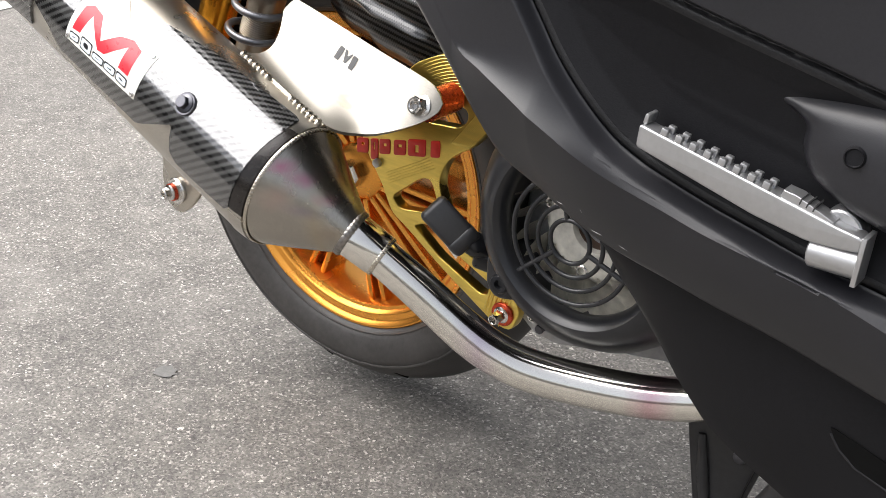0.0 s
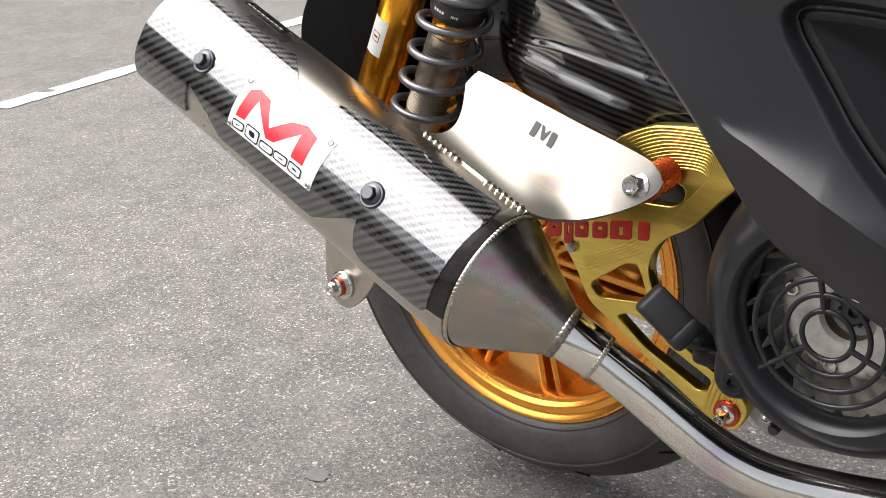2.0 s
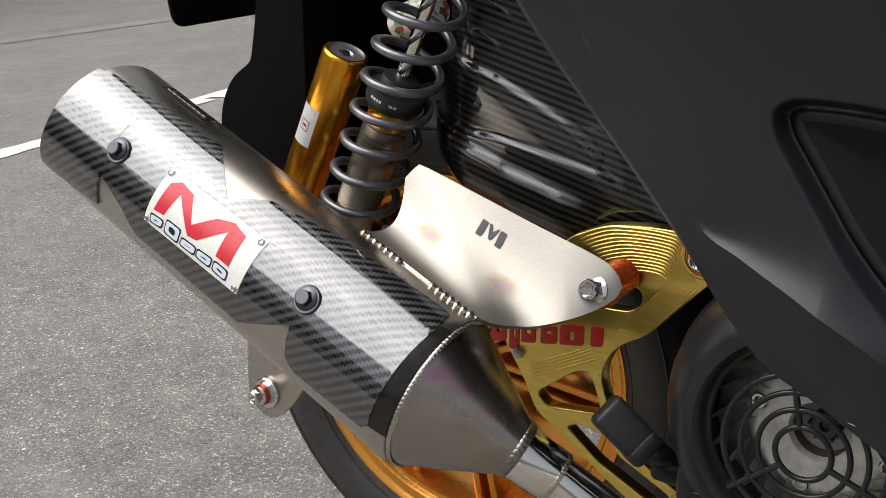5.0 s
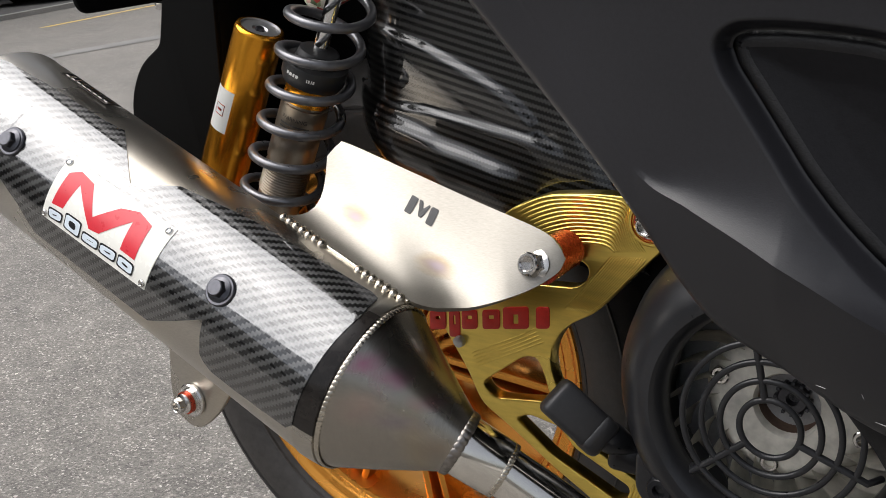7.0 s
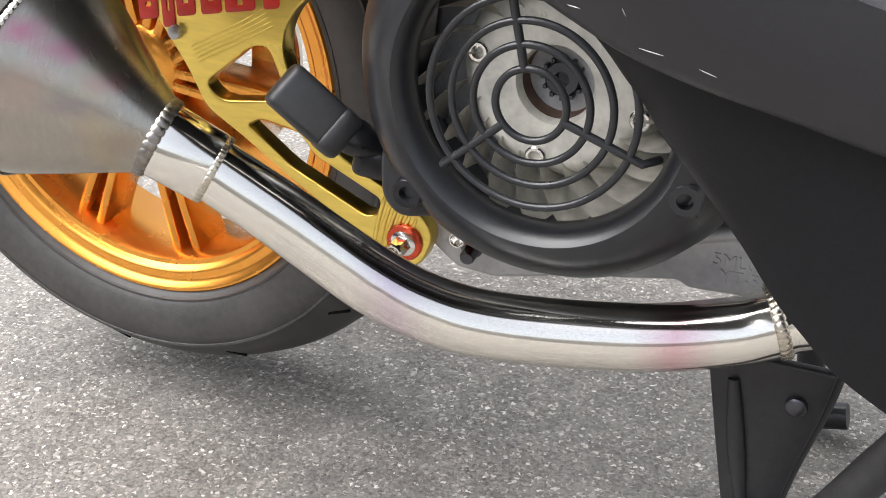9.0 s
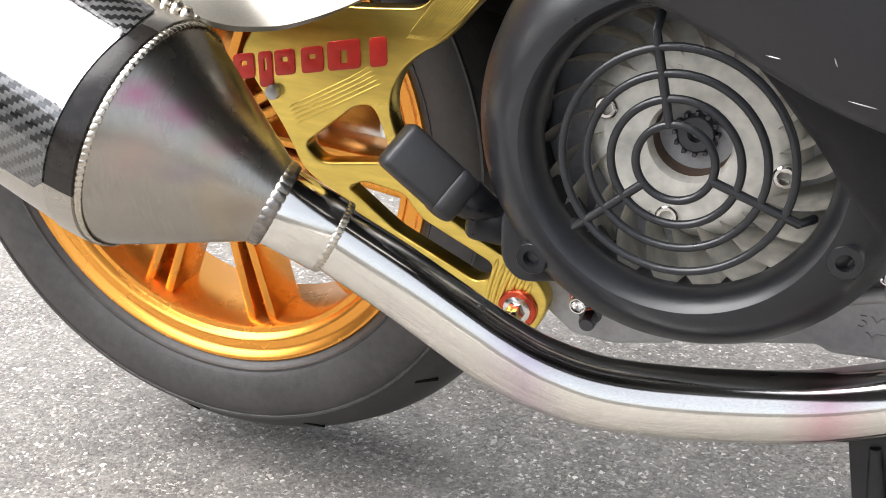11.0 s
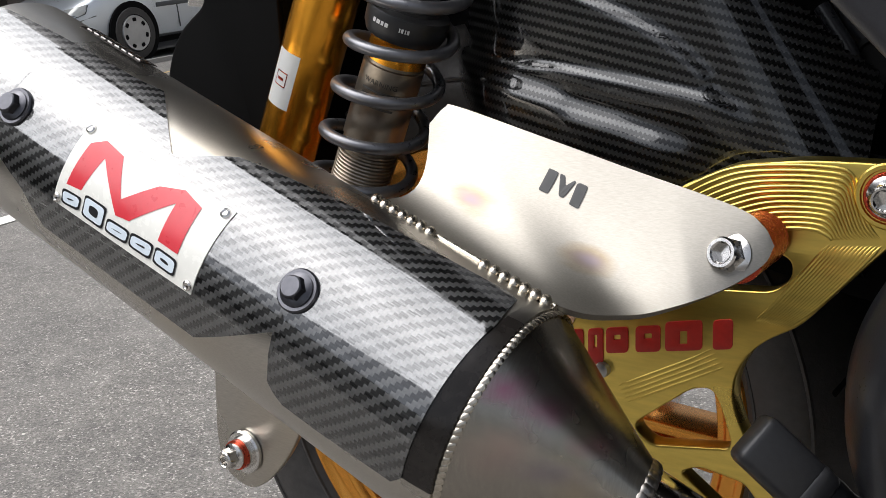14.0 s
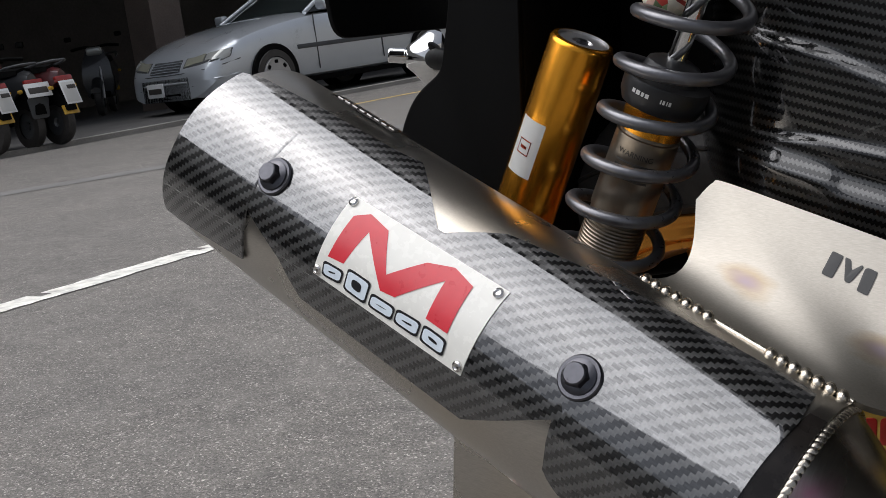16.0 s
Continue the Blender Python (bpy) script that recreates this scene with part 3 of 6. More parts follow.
def can_patch(cols, rows, place, r, thick):
    """A curved sheet on the silencer: place(i, j) gives (s, phi) for shares i, j; UVs are metres."""
    bm = bmesh.new()
    uv = bm.loops.layers.uv.new("UVMap")
    grid, where = [], {}
    for i in range(cols + 1):
        line = []
        for j in range(rows + 1):
            s, phi = place(i / cols, j / rows)
            v = bm.verts.new(on_can(s, phi, r))
            where[v] = (s, radians(phi) * r)
            line.append(v)
        grid.append(line)
    for i in range(cols):
        for j in range(rows):
            q = (grid[i][j], grid[i + 1][j], grid[i + 1][j + 1], grid[i][j + 1])
            if len({tuple(round(c, 6) for c in v.co) for v in q}) > 3:
                f = bm.faces.new(q)
                for l in f.loops:
                    l[uv].uv = where[l.vert]
    if thick:
        bmesh.ops.recalc_face_normals(bm, faces=bm.faces)
        axis0, axis1 = MUF.translation, MUF.to_3x3() @ Vector((1, 0, 0))
        f = bm.faces[0] if bm.faces.ensure_lookup_table() is None else None
        c = f.calc_center_median() - axis0
        if f.normal.dot(c - axis1 * c.dot(axis1)) < 0:
            bmesh.ops.reverse_faces(bm, faces=bm.faces)
        bmesh.ops.solidify(bm, geom=bm.faces[:], thickness=thick)
    return smooth(bm, 40)


silencer = unit("exhaust_silencer", lathe([(-0.271, R_CAN - 0.006), (-0.2705, R_CAN - 0.001), (-0.268, R_CAN), (0.079, R_CAN)], MUF, 96), "titanium", "round satin titanium silencer with a carbon heat shield and heat-tinted cone")
part("end_cap", lathe([(-0.271, R_CAN - 0.006), (-0.275, R_CAN - 0.008), (-0.278, R_CAN - 0.014), (-0.277, 0.026), (-0.285, 0.025), (-0.285, 0.022), (-0.26, 0.022), (-0.26, 0)], MUF, 64), "titanium", silencer)


def collar_mesh(first, last):
    bm = bmesh.new()
    rings = []
    for t, lift in ((0.0, -0.0008), (0.01, 0.0006), (0.5, 0.0008), (0.98, 0.0006), (1.0, -0.0008)):
        ring = []
        for j in range(96):
            a = 2 * math.pi * j / 96
            p0 = MUF @ Vector((0.0785, -(R_CAN + lift) * math.cos(a), (R_CAN + lift) * math.sin(a)))
            p1 = JOINT @ Vector((-0.0015, -(R_CAN + lift) * math.cos(a), (R_CAN + lift) * math.sin(a)))
            ring.append(bm.verts.new(p0.lerp(p1, t)))
        rings.append(ring)
    for a, b in zip(rings, rings[1:]):
        for j in range(first, last):
            bm.faces.new((a[j % 96], a[(j + 1) % 96], b[(j + 1) % 96], b[j % 96]))
    bmesh.ops.delete(bm, geom=[v for v in bm.verts if not v.link_faces], context="VERTS")
    bmesh.ops.recalc_face_normals(bm, faces=bm.faces)
    return smooth(bm)


part("collar_band", collar_mesh(-3, 21), "band", silencer, "smoke-blackened band before the cone")
part("collar", collar_mesh(21, 93), "titanium", silencer)

# cone, skewed to the inlet
INLET = Vector((0.1835, -0.2465, 0.3205))
INLET_DIR = Vector((0.024, 0.0085, -0.0155)).normalized()


def cone_mesh():
    bm = bmesh.new()
    f2 = axes(INLET, INLET_DIR)
    rings = []
    for k in range(17):
        t = k / 16
        ring = []
        for j in range(72):
            a = 2 * math.pi * j / 72
            p0 = JOINT @ Vector((0, -0.0538 * math.cos(a), 0.0538 * math.sin(a)))
            p1 = f2 @ Vector((0.0, -0.0196 * math.cos(a), 0.0196 * math.sin(a)))
            mid = JOINT.translation.lerp(INLET, t)
            ring.append(bm.verts.new(mid + (p0.lerp(p1, t) - mid) * (1 + 0.02 * math.sin(math.pi * t ** 0.7))))
        rings.append(ring)
    for a, b in zip(rings, rings[1:]):
        for j in range(72):
            bm.faces.new((a[j], a[(j + 1) % 72], b[(j + 1) % 72], b[j]))
    bmesh.ops.recalc_face_normals(bm, faces=bm.faces)
    return smooth(bm)


part("cone", cone_mesh(), "cone", silencer, "brushed cone with purple and straw heat tint")


def bead_ring(place, s, r, bead, count, lean=0.6):
    """A weld: overlapping scale-like beads round a joint."""
    bm = bmesh.new()
    for k in range(count):
        a = 2 * math.pi * k / count
        m = place @ Matrix.Translation((s, -r * math.cos(a), r * math.sin(a))) @ Matrix.Rotation(-a, 4, "X") @ Matrix.Rotation(lean, 4, "Y")
        b = bmesh.ops.create_uvsphere(bm, u_segments=8, v_segments=5, radius=bead, matrix=m @ Matrix.Diagonal((1.5, 0.6, math.pi * r / count / bead * 1.9, 1)))
    return smooth(bm, 60)


part("weld_ring", bead_ring(JOINT, 0.0, 0.0541, 0.0015, 104, 0.45), "weld", silencer, "row of bright weld beads round the cone")["kind"] = "stuff"
PIPE1 = axes(INLET, INLET_DIR)
part("inlet_weld", bead_ring(PIPE1, -0.0005, 0.0194, 0.0026, 30), "weld_dark", silencer, "dark burnt weld at the inlet")["kind"] = "stuff"

# heat shield
LOW = [(-0.284, -34), (-0.268, -35), (-0.2105, -25), (-0.2085, -24), (-0.2080, 7), (-0.178, -6), (-0.161, -20), (-0.10, -19.5), (-0.048, -19), (-0.003, 12), (0.0005, -12), (0.004, -16), (0.010, -20), (0.031, -20), (0.074, -17), (0.079, -11)]
HIGH = [(-0.276, 70), (-0.26, 75), (-0.22, 79), (-0.161, 82), (-0.146, 85), (-0.143, 83), (-0.104, 54), (-0.100, 54), (-0.077, 73), (-0.021, 85), (0.022, 89), (0.068, 94), (0.074, 92), (0.079, 70)]


def rear_edge(phi):
    return -0.276 - 0.008 * min(1, max(0, (10 - phi) / 45)) + 0.003 * min(1, max(0, (phi - 10) / 50))


def shield_place(i, j):
    knots = sorted({a for a, _ in LOW} | {a for a, _ in HIGH} | {-0.276 + 0.355 * k / 150 for k in range(151)})
    knots = [k for k in knots if k >= -0.276]
    s = knots[min(int(round(i * (len(knots) - 1))), len(knots) - 1)]
    lo, hi = lerp_list(LOW, s), lerp_list(HIGH, s)
    phi = lo + (hi - lo) * j
    back = max(0.0, 1 - (s + 0.276) / 0.02)
    return s + (rear_edge(phi) + 0.276) * back, phi


n_knots = len([k for k in sorted({a for a, _ in LOW} | {a for a, _ in HIGH} | {-0.276 + 0.355 * k / 150 for k in range(151)}) if k >= -0.276]) - 1
shield = part("heat_shield", can_patch(n_knots, 44, shield_place, 0.0563, 0.0011), "carbon", silencer, "glossy carbon twill heat shield with cut-out edges")

for s, phi in ((-0.2012, 30.3), (-0.0022, 33.6)):
    out = on_can(s, phi, 1) - on_can(s, phi, 0)
    bolt("shield_bolt", on_can(s + 0.001, phi, 0.0575), out, silencer, 0.0098, 0.0052, 0.0100, 0.0078, 0.0, "steel_dark", "steel_dark", "black flanged bolt on a rubber washer")

# badge
badge = part("badge", can_patch(24, 14, lambda i, j: (-0.1525 + 0.1005 * i, lerp_list([(0, 0.8), (1, 3.2)], i) + 44.2 * j), 0.0568, 0.0005), "badge_white", silencer, "white metal badge plate with a red emblem")


def badge_at(u, v):
    """Place on the badge: shares of its length and, from the top, of its height."""
    return -0.1525 + 0.1005 * u, 0.8 + 2.4 * u + 44.2 * (1 - v)


def quad(c):
    return lambda i, j: tuple(sum(w * p[k] for w, p in zip(((1 - i) * (1 - j), i * (1 - j), i * j, (1 - i) * j), c)) for k in (0, 1))


STROKES = [[(0.06, 0.73), (0.166, 0.70), (0.205, 0.26), (0.075, 0.20)], [(0.075, 0.20), (0.205, 0.26), (0.290, 0.135), (0.150, 0.085)], [(0.205, 0.26), (0.425, 0.72), (0.416, 0.54), (0.290, 0.135)], [(0.425, 0.72), (0.517, 0.69), (0.537, 0.63), (0.416, 0.54)],
           [(0.416, 0.54), (0.530, 0.655), (0.707, 0.259), (0.571, 0.20)], [(0.571, 0.20), (0.707, 0.259), (0.840, 0.157), (0.705, 0.09)], [(0.707, 0.259), (0.719, 0.692), (0.855, 0.698), (0.840, 0.157)]]
for n, c in enumerate(STROKES):
    part("emblem_stroke", can_patch(6, 8, quad([badge_at(*p) for p in c]), 0.05692 + 0.00003 * n, 0.0), "badge_red", silencer, "red stroke of an angular emblem")


def badge_block(name, corners, r, material, label=""):
    """A plain block with rounded corners printed on the badge."""
    bm = bmesh.new()
    ring = [bm.verts.new(on_can(*badge_at(u, v), r)) for u, v in rounded(corners, 0.035, 4)]
    mid = bm.verts.new(on_can(*badge_at(sum(c[0] for c in corners) / 4, sum(c[1] for c in corners) / 4), r))
    for a, b in zip(ring, ring[1:] + ring[:1]):
        bm.faces.new((a, b, mid))
    bmesh.ops.recalc_face_normals(bm, faces=bm.faces)
    part(name, bm, material, silencer, label)


def shrunk(corners, du, dv):
    cu, cv = sum(c[0] for c in corners) / 4, sum(c[1] for c in corners) / 4
    return [(u - math.copysign(du, u - cu), v - math.copysign(dv, v - cv)) for u, v in corners]


for c in ([(0.062, 0.955), (0.192, 0.925), (0.190, 0.765), (0.047, 0.785)], [(0.215, 0.945), (0.372, 0.955), (0.365, 0.700), (0.205, 0.700)], [(0.389, 0.945), (0.549, 0.935), (0.547, 0.775), (0.386, 0.785)], [(0.560, 0.932), (0.714, 0.928), (0.712, 0.75), (0.554, 0.77)], [(0.730, 0.930), (0.880, 0.940), (0.872, 0.755), (0.724, 0.745)]):
    badge_block("block_outline", c, 0.05722, "badge_black", "black outline of a block")
    badge_block("block", shrunk(c, 0.010, 0.024), 0.05732, "badge_blue")
    badge_block("block_slot", shrunk(c, 0.046, 0.076), 0.05742, "badge_black")
for s, phi in ((-0.1513, 42.0), (-0.0570, 44.0), (-0.0560, 6.4), (-0.1510, 3.9)):
    out = on_can(s, phi, 1) - on_can(s, phi, 0)
    part("rivet", lathe([(0, 0.0026), (0.0008, 0.0025), (0.0013, 0.0016), (0.0009, 0.0009), (0.0009, 0)], axes(on_can(s + 0.001, phi, 0.0568), out), 16), "steel", silencer)

# stamped strip on top of the sleeve
part("stamped_strip", can_patch(30, 6, lambda i, j: (-0.232 + 0.05 * i, 99 + 14 * j), 0.0562, 0.0005), "band", silencer, "dark stamped strip on the sleeve")
for k in range(8):
    part("stamp_mark", can_patch(3, 3, quad(((-0.229 + 0.0058 * k, 102), (-0.2252 + 0.0058 * k, 102), (-0.2258 + 0.0058 * k, 109), (-0.2292 + 0.0058 * k, 109))), 0.0566, 0.0004), "steel", silencer)

# lower lug with its bolt
LUG = Matrix.Translation(MUF @ Vector((0, 0.034, 0))) @ MUF.to_3x3().to_4x4() @ Matrix(((1, 0, 0, 0), (0, 0, -1, 0), (0, 1, 0, 0), (0, 0, 0, 1)))
part("lug", plate(rounded([(-0.112, -0.040), (-0.110, -0.0875), (-0.0925, -0.139), (-0.081, -0.1555), (-0.057, -0.1545), (-0.041, -0.123), (-0.029, -0.04)], [0, 0.02, 0.012, 0.014, 0.014, 0.02, 0]), [], LUG, 0.004, 0.0008), "titanium", silencer, "rounded stainless lug")
lug_out = MUF.to_3x3() @ Vector((0, -1, 0))
p = MUF @ Vector((-0.0695, 0.0315, -0.1330))
bush = part("bush", lathe([(0, 0), (0, 0.0125), (0.002, 0.0125), (0.003, 0.0115), (0.003, 0.0095), (0.006, 0.0095), (0.006, 0)], axes(p, lug_out), 36), "steel", silencer)
part("bush_ring", lathe([(0.006, 0), (0.006, 0.0085), (0.0078, 0.0085), (0.0078, 0)], axes(p, lug_out), 32), "red", silencer, "red anodised ring")
bolt("lug_bolt", p + lug_out * 0.0085, lug_out, silencer, 0.010, 0.007, 0.0, 0.0075, 0.003)

# hanger bracket
def bracket_mesh():
    bottom = curve_through([(0.034, -0.2135, 0.4325), (0.088, -0.2215, 0.4140), (0.142, -0.2295, 0.3965), (0.166, -0.2155, 0.3915), (0.184, -0.2045, 0.3945), (0.203, -0.192, 0.402), (0.216, -0.183, 0.4115), (0.2195, -0.179, 0.4195)], 12)
    top = curve_through([(0.0405, -0.171, 0.4615), (0.046, -0.165, 0.469), (0.053, -0.1635, 0.4695), (0.10, -0.1675, 0.4585), (0.15, -0.172, 0.4465), (0.200, -0.1755, 0.4345), (0.214, -0.178, 0.4275), (0.2195, -0.179, 0.4195)], 12)
    n, rows = 84, 12

    def along(line, u):
        k = u * (len(line) - 1)
        i = min(int(k), len(line) - 2)
        return line[i].lerp(line[i + 1], k - i)

    bm = bmesh.new()
    grid = []
    inward = Vector((0.1, 0.62, -0.72)).normalized()
    for i in range(n + 1):
        u = i / n
        b, t = along(bottom, u), along(top, u)
        bulge = 0.0095 * max(0.0, 1 - u / 0.62) ** 0.7
        line = []
        for j in range(rows + 1):
            v = j / rows
            hollow = Vector((0.93, -0.10, -0.28)) * 0.0085 * max(0.0, 1 - u / 0.16) * math.sin(math.pi * v ** 0.7)
            line.append(bm.verts.new(b.lerp(t, v) + hollow + inward * bulge * math.sin(math.pi * min(1, v ** 0.75))))
        grid.append(line)
    for i in range(n):
        for j in range(rows):
            if i == n - 1:
                continue
            bm.faces.new((grid[i][j], grid[i + 1][j], grid[i + 1][j + 1], grid[i][j + 1]))
    last = grid[n - 1]
    tip = grid[n][0]
    for j in range(rows):
        bm.faces.new((last[j], tip, last[j + 1]))
    bmesh.ops.delete(bm, geom=[v for v in bm.verts if not v.link_faces], context="VERTS")
    bmesh.ops.recalc_face_normals(bm, faces=bm.faces)
    bm.faces.ensure_lookup_table()
    if bm.faces[10].normal.y > 0:
        bmesh.ops.reverse_faces(bm, faces=bm.faces)
    bmesh.ops.solidify(bm, geom=bm.faces[:], thickness=0.003)
    return smooth(bm, 50)


bracket = part("hanger_bracket", bracket_mesh(), "bracket", silencer, "bright bent stainless hanger bracket with a cut-out emblem")
# cut-out emblem as dark slots, and two heat spots
def on_bracket(name, outlines, material, label, lift):
    o, ex, ez = Vector((0.1097, -0.1795, 0.4463)), Vector((0.0232, -0.0052, -0.0066)).normalized(), Vector((-0.002, -0.004, -0.0111)).normalized()
    n = ex.cross(ez).normalized()
    if n.y > 0:
        n = -n
    m = Matrix((ex, ez, n)).transposed().to_4x4()
    m.translation = o + n * lift
    tree = BVHTree.FromPolygons([v.co for v in bracket.data.vertices], [f.vertices for f in bracket.data.polygons])
    for l in outlines:
        bm = bmesh.new()
        ring = []
        for x, y in l:
            q = m @ Vector((x, y, 0))
            at = tree.ray_cast(q + n * 0.02, -n)[0] or q
            ring.append(bm.verts.new(at + n * 0.0003))
        bm.faces.new(ring)
        part(name, bm, material, silencer, label)


M_SHAPE = [[(0, 0), (0.0058, 0), (0.0054, 0.0112), (0, 0.0112)], [(0.0064, 0.0), (0.0094, 0.0), (0.0116, 0.0042), (0.0148, 0.0), (0.0160, 0.0006), (0.0132, 0.0098), (0.0106, 0.0098)], [(0.0166, 0.0012), (0.0178, 0.0), (0.0226, 0.0), (0.0226, 0.0112), (0.0172, 0.0112)]]
on_bracket("cut_out", [rounded(l, 0.0008, 2) for l in M_SHAPE], "socket", "dark angular cut-out", 0.0022)

# bolt that holds the bracket, on a red spacer
hang_out = Vector((-0.12, -0.93, 0.34)).normalized()
hang = Vector((0.2020, -0.1780, 0.4125))
bolt("hanger_bolt", hang + hang_out * 0.005, hang_out, silencer, 0.0140, 0.0085, 0.0, 0.0100, 0.0040, "steel", "red", "chrome flanged socket bolt")
part("spacer", lathe([(0.0, 0), (0.0, 0.0125), (0.034, 0.0125), (0.034, 0)], axes(hang, (0.02, 1, 0.02)), 32), "red", silencer, "red anodised spacer")


def bead_line(a, b, count, r):
    bm = bmesh.new()
    a, b = Vector(a), Vector(b)
    for k in range(count):
        m = axes(a.lerp(b, (k + 0.5) / count), b - a) @ Matrix.Rotation(0.5, 4, "Z") @ Matrix.Diagonal((0.78, 1.15, 0.75, 1))
        bmesh.ops.create_uvsphere(bm, u_segments=8, v_segments=6, radius=r, matrix=m)
    return smooth(bm, 60)


part("bracket_weld", bead_line((0.0375, -0.2190, 0.4335), (0.0765, -0.2252, 0.4203), 7, 0.0038), "weld", silencer, "bright stacked weld beads")["kind"] = "stuff"
part("bracket_weld", bead_line((0.1025, -0.2296, 0.4115), (0.1410, -0.2352, 0.3988), 7, 0.0038), "weld", silencer, "bright stacked weld beads")["kind"] = "stuff"

part("weld_fillet", sweep([(0.036, -0.2165, 0.4322), (0.142, -0.2325, 0.3967)], 0.0017, 8), "weld", silencer, "bright weld along the bracket")

# ---------------------------------------------------------------- exhaust pipe
R_PIPE = 0.0174
RING2 = INLET + INLET_DIR * 0.030
PIPE_LINE = curve_through([RING2, (0.235, -0.229, 0.285), (0.259, -0.2205, 0.2655), (0.279, -0.213, 0.2495), (0.299, -0.206, 0.2375), (0.324, -0.197, 0.2285), (0.359, -0.184, 0.224), (0.409, -0.167, 0.224), (0.447, -0.153, 0.229), (0.467, -0.146, 0.2355)], 8)
pipe = unit("exhaust_pipe", sweep([q + Vector((0, 0, -0.0009 * min(1.0, 4.0 * k / len(PIPE_LINE)))) for k, q in enumerate(PIPE_LINE)], lambda t: R_PIPE * (0.90 + 0.10 * min(1.0, 3.0 * t)), 40), "pipe", "mirror-polished stainless exhaust pipe bent under the engine")
part("inlet_sleeve", lathe([(0, 0.0184), (0.002, 0.0188), (0.028, 0.0182), (0.030, 0.0172)], axes(INLET, INLET_DIR), 40), "pipe", pipe, "short polished sleeve")
part("sleeve_weld", bead_ring(axes(RING2, INLET_DIR), 0.0, 0.0172, 0.0014, 38), "weld", pipe)["kind"] = "stuff"
END = Vector((0.467, -0.146, 0.2355))
part("joint_weld", bead_ring(axes(END, (0.8, 0.3, 0.28)), 0, 0.0185, 0.0022, 30), "weld", pipe)["kind"] = "stuff"
part("front_tube", sweep(curve_through([END, (0.50, -0.133, 0.248), (0.54, -0.11, 0.275), (0.57, -0.08, 0.31)], 6), lambda t: 0.0182 + 0.0009 * math.sin(90 * t), 28), "pipe", pipe)

# ---------------------------------------------------------------- gold stay
GOLD_OUT = [(0.100, 0.352), (0.1355, 0.4055), (0.160, 0.4325), (0.1876, 0.4455), (0.2209, 0.4498), (0.2497, 0.4505), (0.2675, 0.4500), (0.2740, 0.437), (0.2700, 0.4255), (0.2459, 0.3996), (0.2200, 0.3705), (0.2055, 0.3625), (0.1965, 0.3540), (0.1905, 0.3425), (0.1890, 0.3303), (0.1925, 0.3184),
            (0.1985, 0.306), (0.2080, 0.2870), (0.2250, 0.2740), (0.2503, 0.2612), (0.2724, 0.2491), (0.2785, 0.2380), (0.2700, 0.2170), (0.2520, 0.2190), (0.2250, 0.2350), (0.190, 0.2560), (0.160, 0.2765), (0.136, 0.291), (0.1252, 0.3138)]
H1 = rounded([(0.136, 0.3055), (0.1687, 0.3315), (0.1790, 0.3330), (0.1835, 0.3235), (0.1900, 0.3030), (0.146, 0.2965)], 0.006)
H2 = rounded([(0.1620, 0.2850), (0.1730, 0.2900), (0.1960, 0.2860), (0.2060, 0.2735), (0.2466, 0.2545), (0.2450, 0.2455), (0.2370, 0.2425), (0.190, 0.2640)], 0.004)
H3 = rounded([(0.150, 0.383), (0.180, 0.384), (0.207, 0.386), (0.2155, 0.393), (0.2160, 0.402), (0.207, 0.406), (0.185, 0.403), (0.160, 0.396)], 0.005)
GY = -0.1335
stay = unit("engine_stay", plate(rounded(GOLD_OUT, 0.007, 3), [H1, H2, H3], face_on(GY), 0.012, 0.0012), "gold", "gold anodised milled aluminium stay with red lettering and cut-outs")


def ridge(points, r=0.0019):
    part("milled_ridge", sweep(curve_through([(x, GY - 0.0054, z) for x, z in points], 6), lambda t: r * min(1.0, 0.35 + 6 * min(t, 1 - t)), 8), "gold", stay)


RIDGE_OUT = [(0.1587, 0.4293), (0.1736, 0.4376), (0.1881, 0.4435), (0.2076, 0.4463), (0.2292, 0.4471), (0.2403, 0.4450), (0.2440, 0.4345), (0.2490, 0.4220), (0.2560, 0.4150)]
RIDGE_IN = [(0.1938, 0.4126), (0.2037, 0.4151), (0.2134, 0.4174), (0.2203, 0.4180), (0.2257, 0.4179), (0.2292, 0.4169), (0.2319, 0.4155), (0.2330, 0.4145), (0.2338, 0.4141)]
TAIL_OUT, TAIL_IN = [(0.2560, 0.4150), (0.2430, 0.3990), (0.2270, 0.3810), (0.2130, 0.3690)], [(0.2338, 0.4141), (0.2171, 0.3920), (0.2060, 0.3780), (0.1990, 0.3700)]
for k in range(13):
    w = k / 12
    for a, b in ((RIDGE_OUT, RIDGE_IN), (TAIL_OUT, TAIL_IN)):
        ridge([(p[0] + (q[0] - p[0]) * w, p[1] + (q[1] - p[1]) * w) for p, q in zip(a, b)], 0.00125)
for k in range(5):
    dx, dz = -0.0011 * k, 0.0021 * k
    ridge([(0.1290 + dx, 0.3148 + dz), (0.1500 + dx, 0.3262 + dz), (0.1720 + dx, 0.3381 + dz), (0.1885 + 1.6 * dx, 0.3470 + dz)], 0.0009)
for k in range(6):
    ridge([(0.2500 + 0.0038 * k, 0.2590 - 0.0021 * k), (0.2450 + 0.0034 * k, 0.2420 - 0.0021 * k), (0.2420 + 0.0030 * k, 0.2270 - 0.0018 * k)], 0.0016)
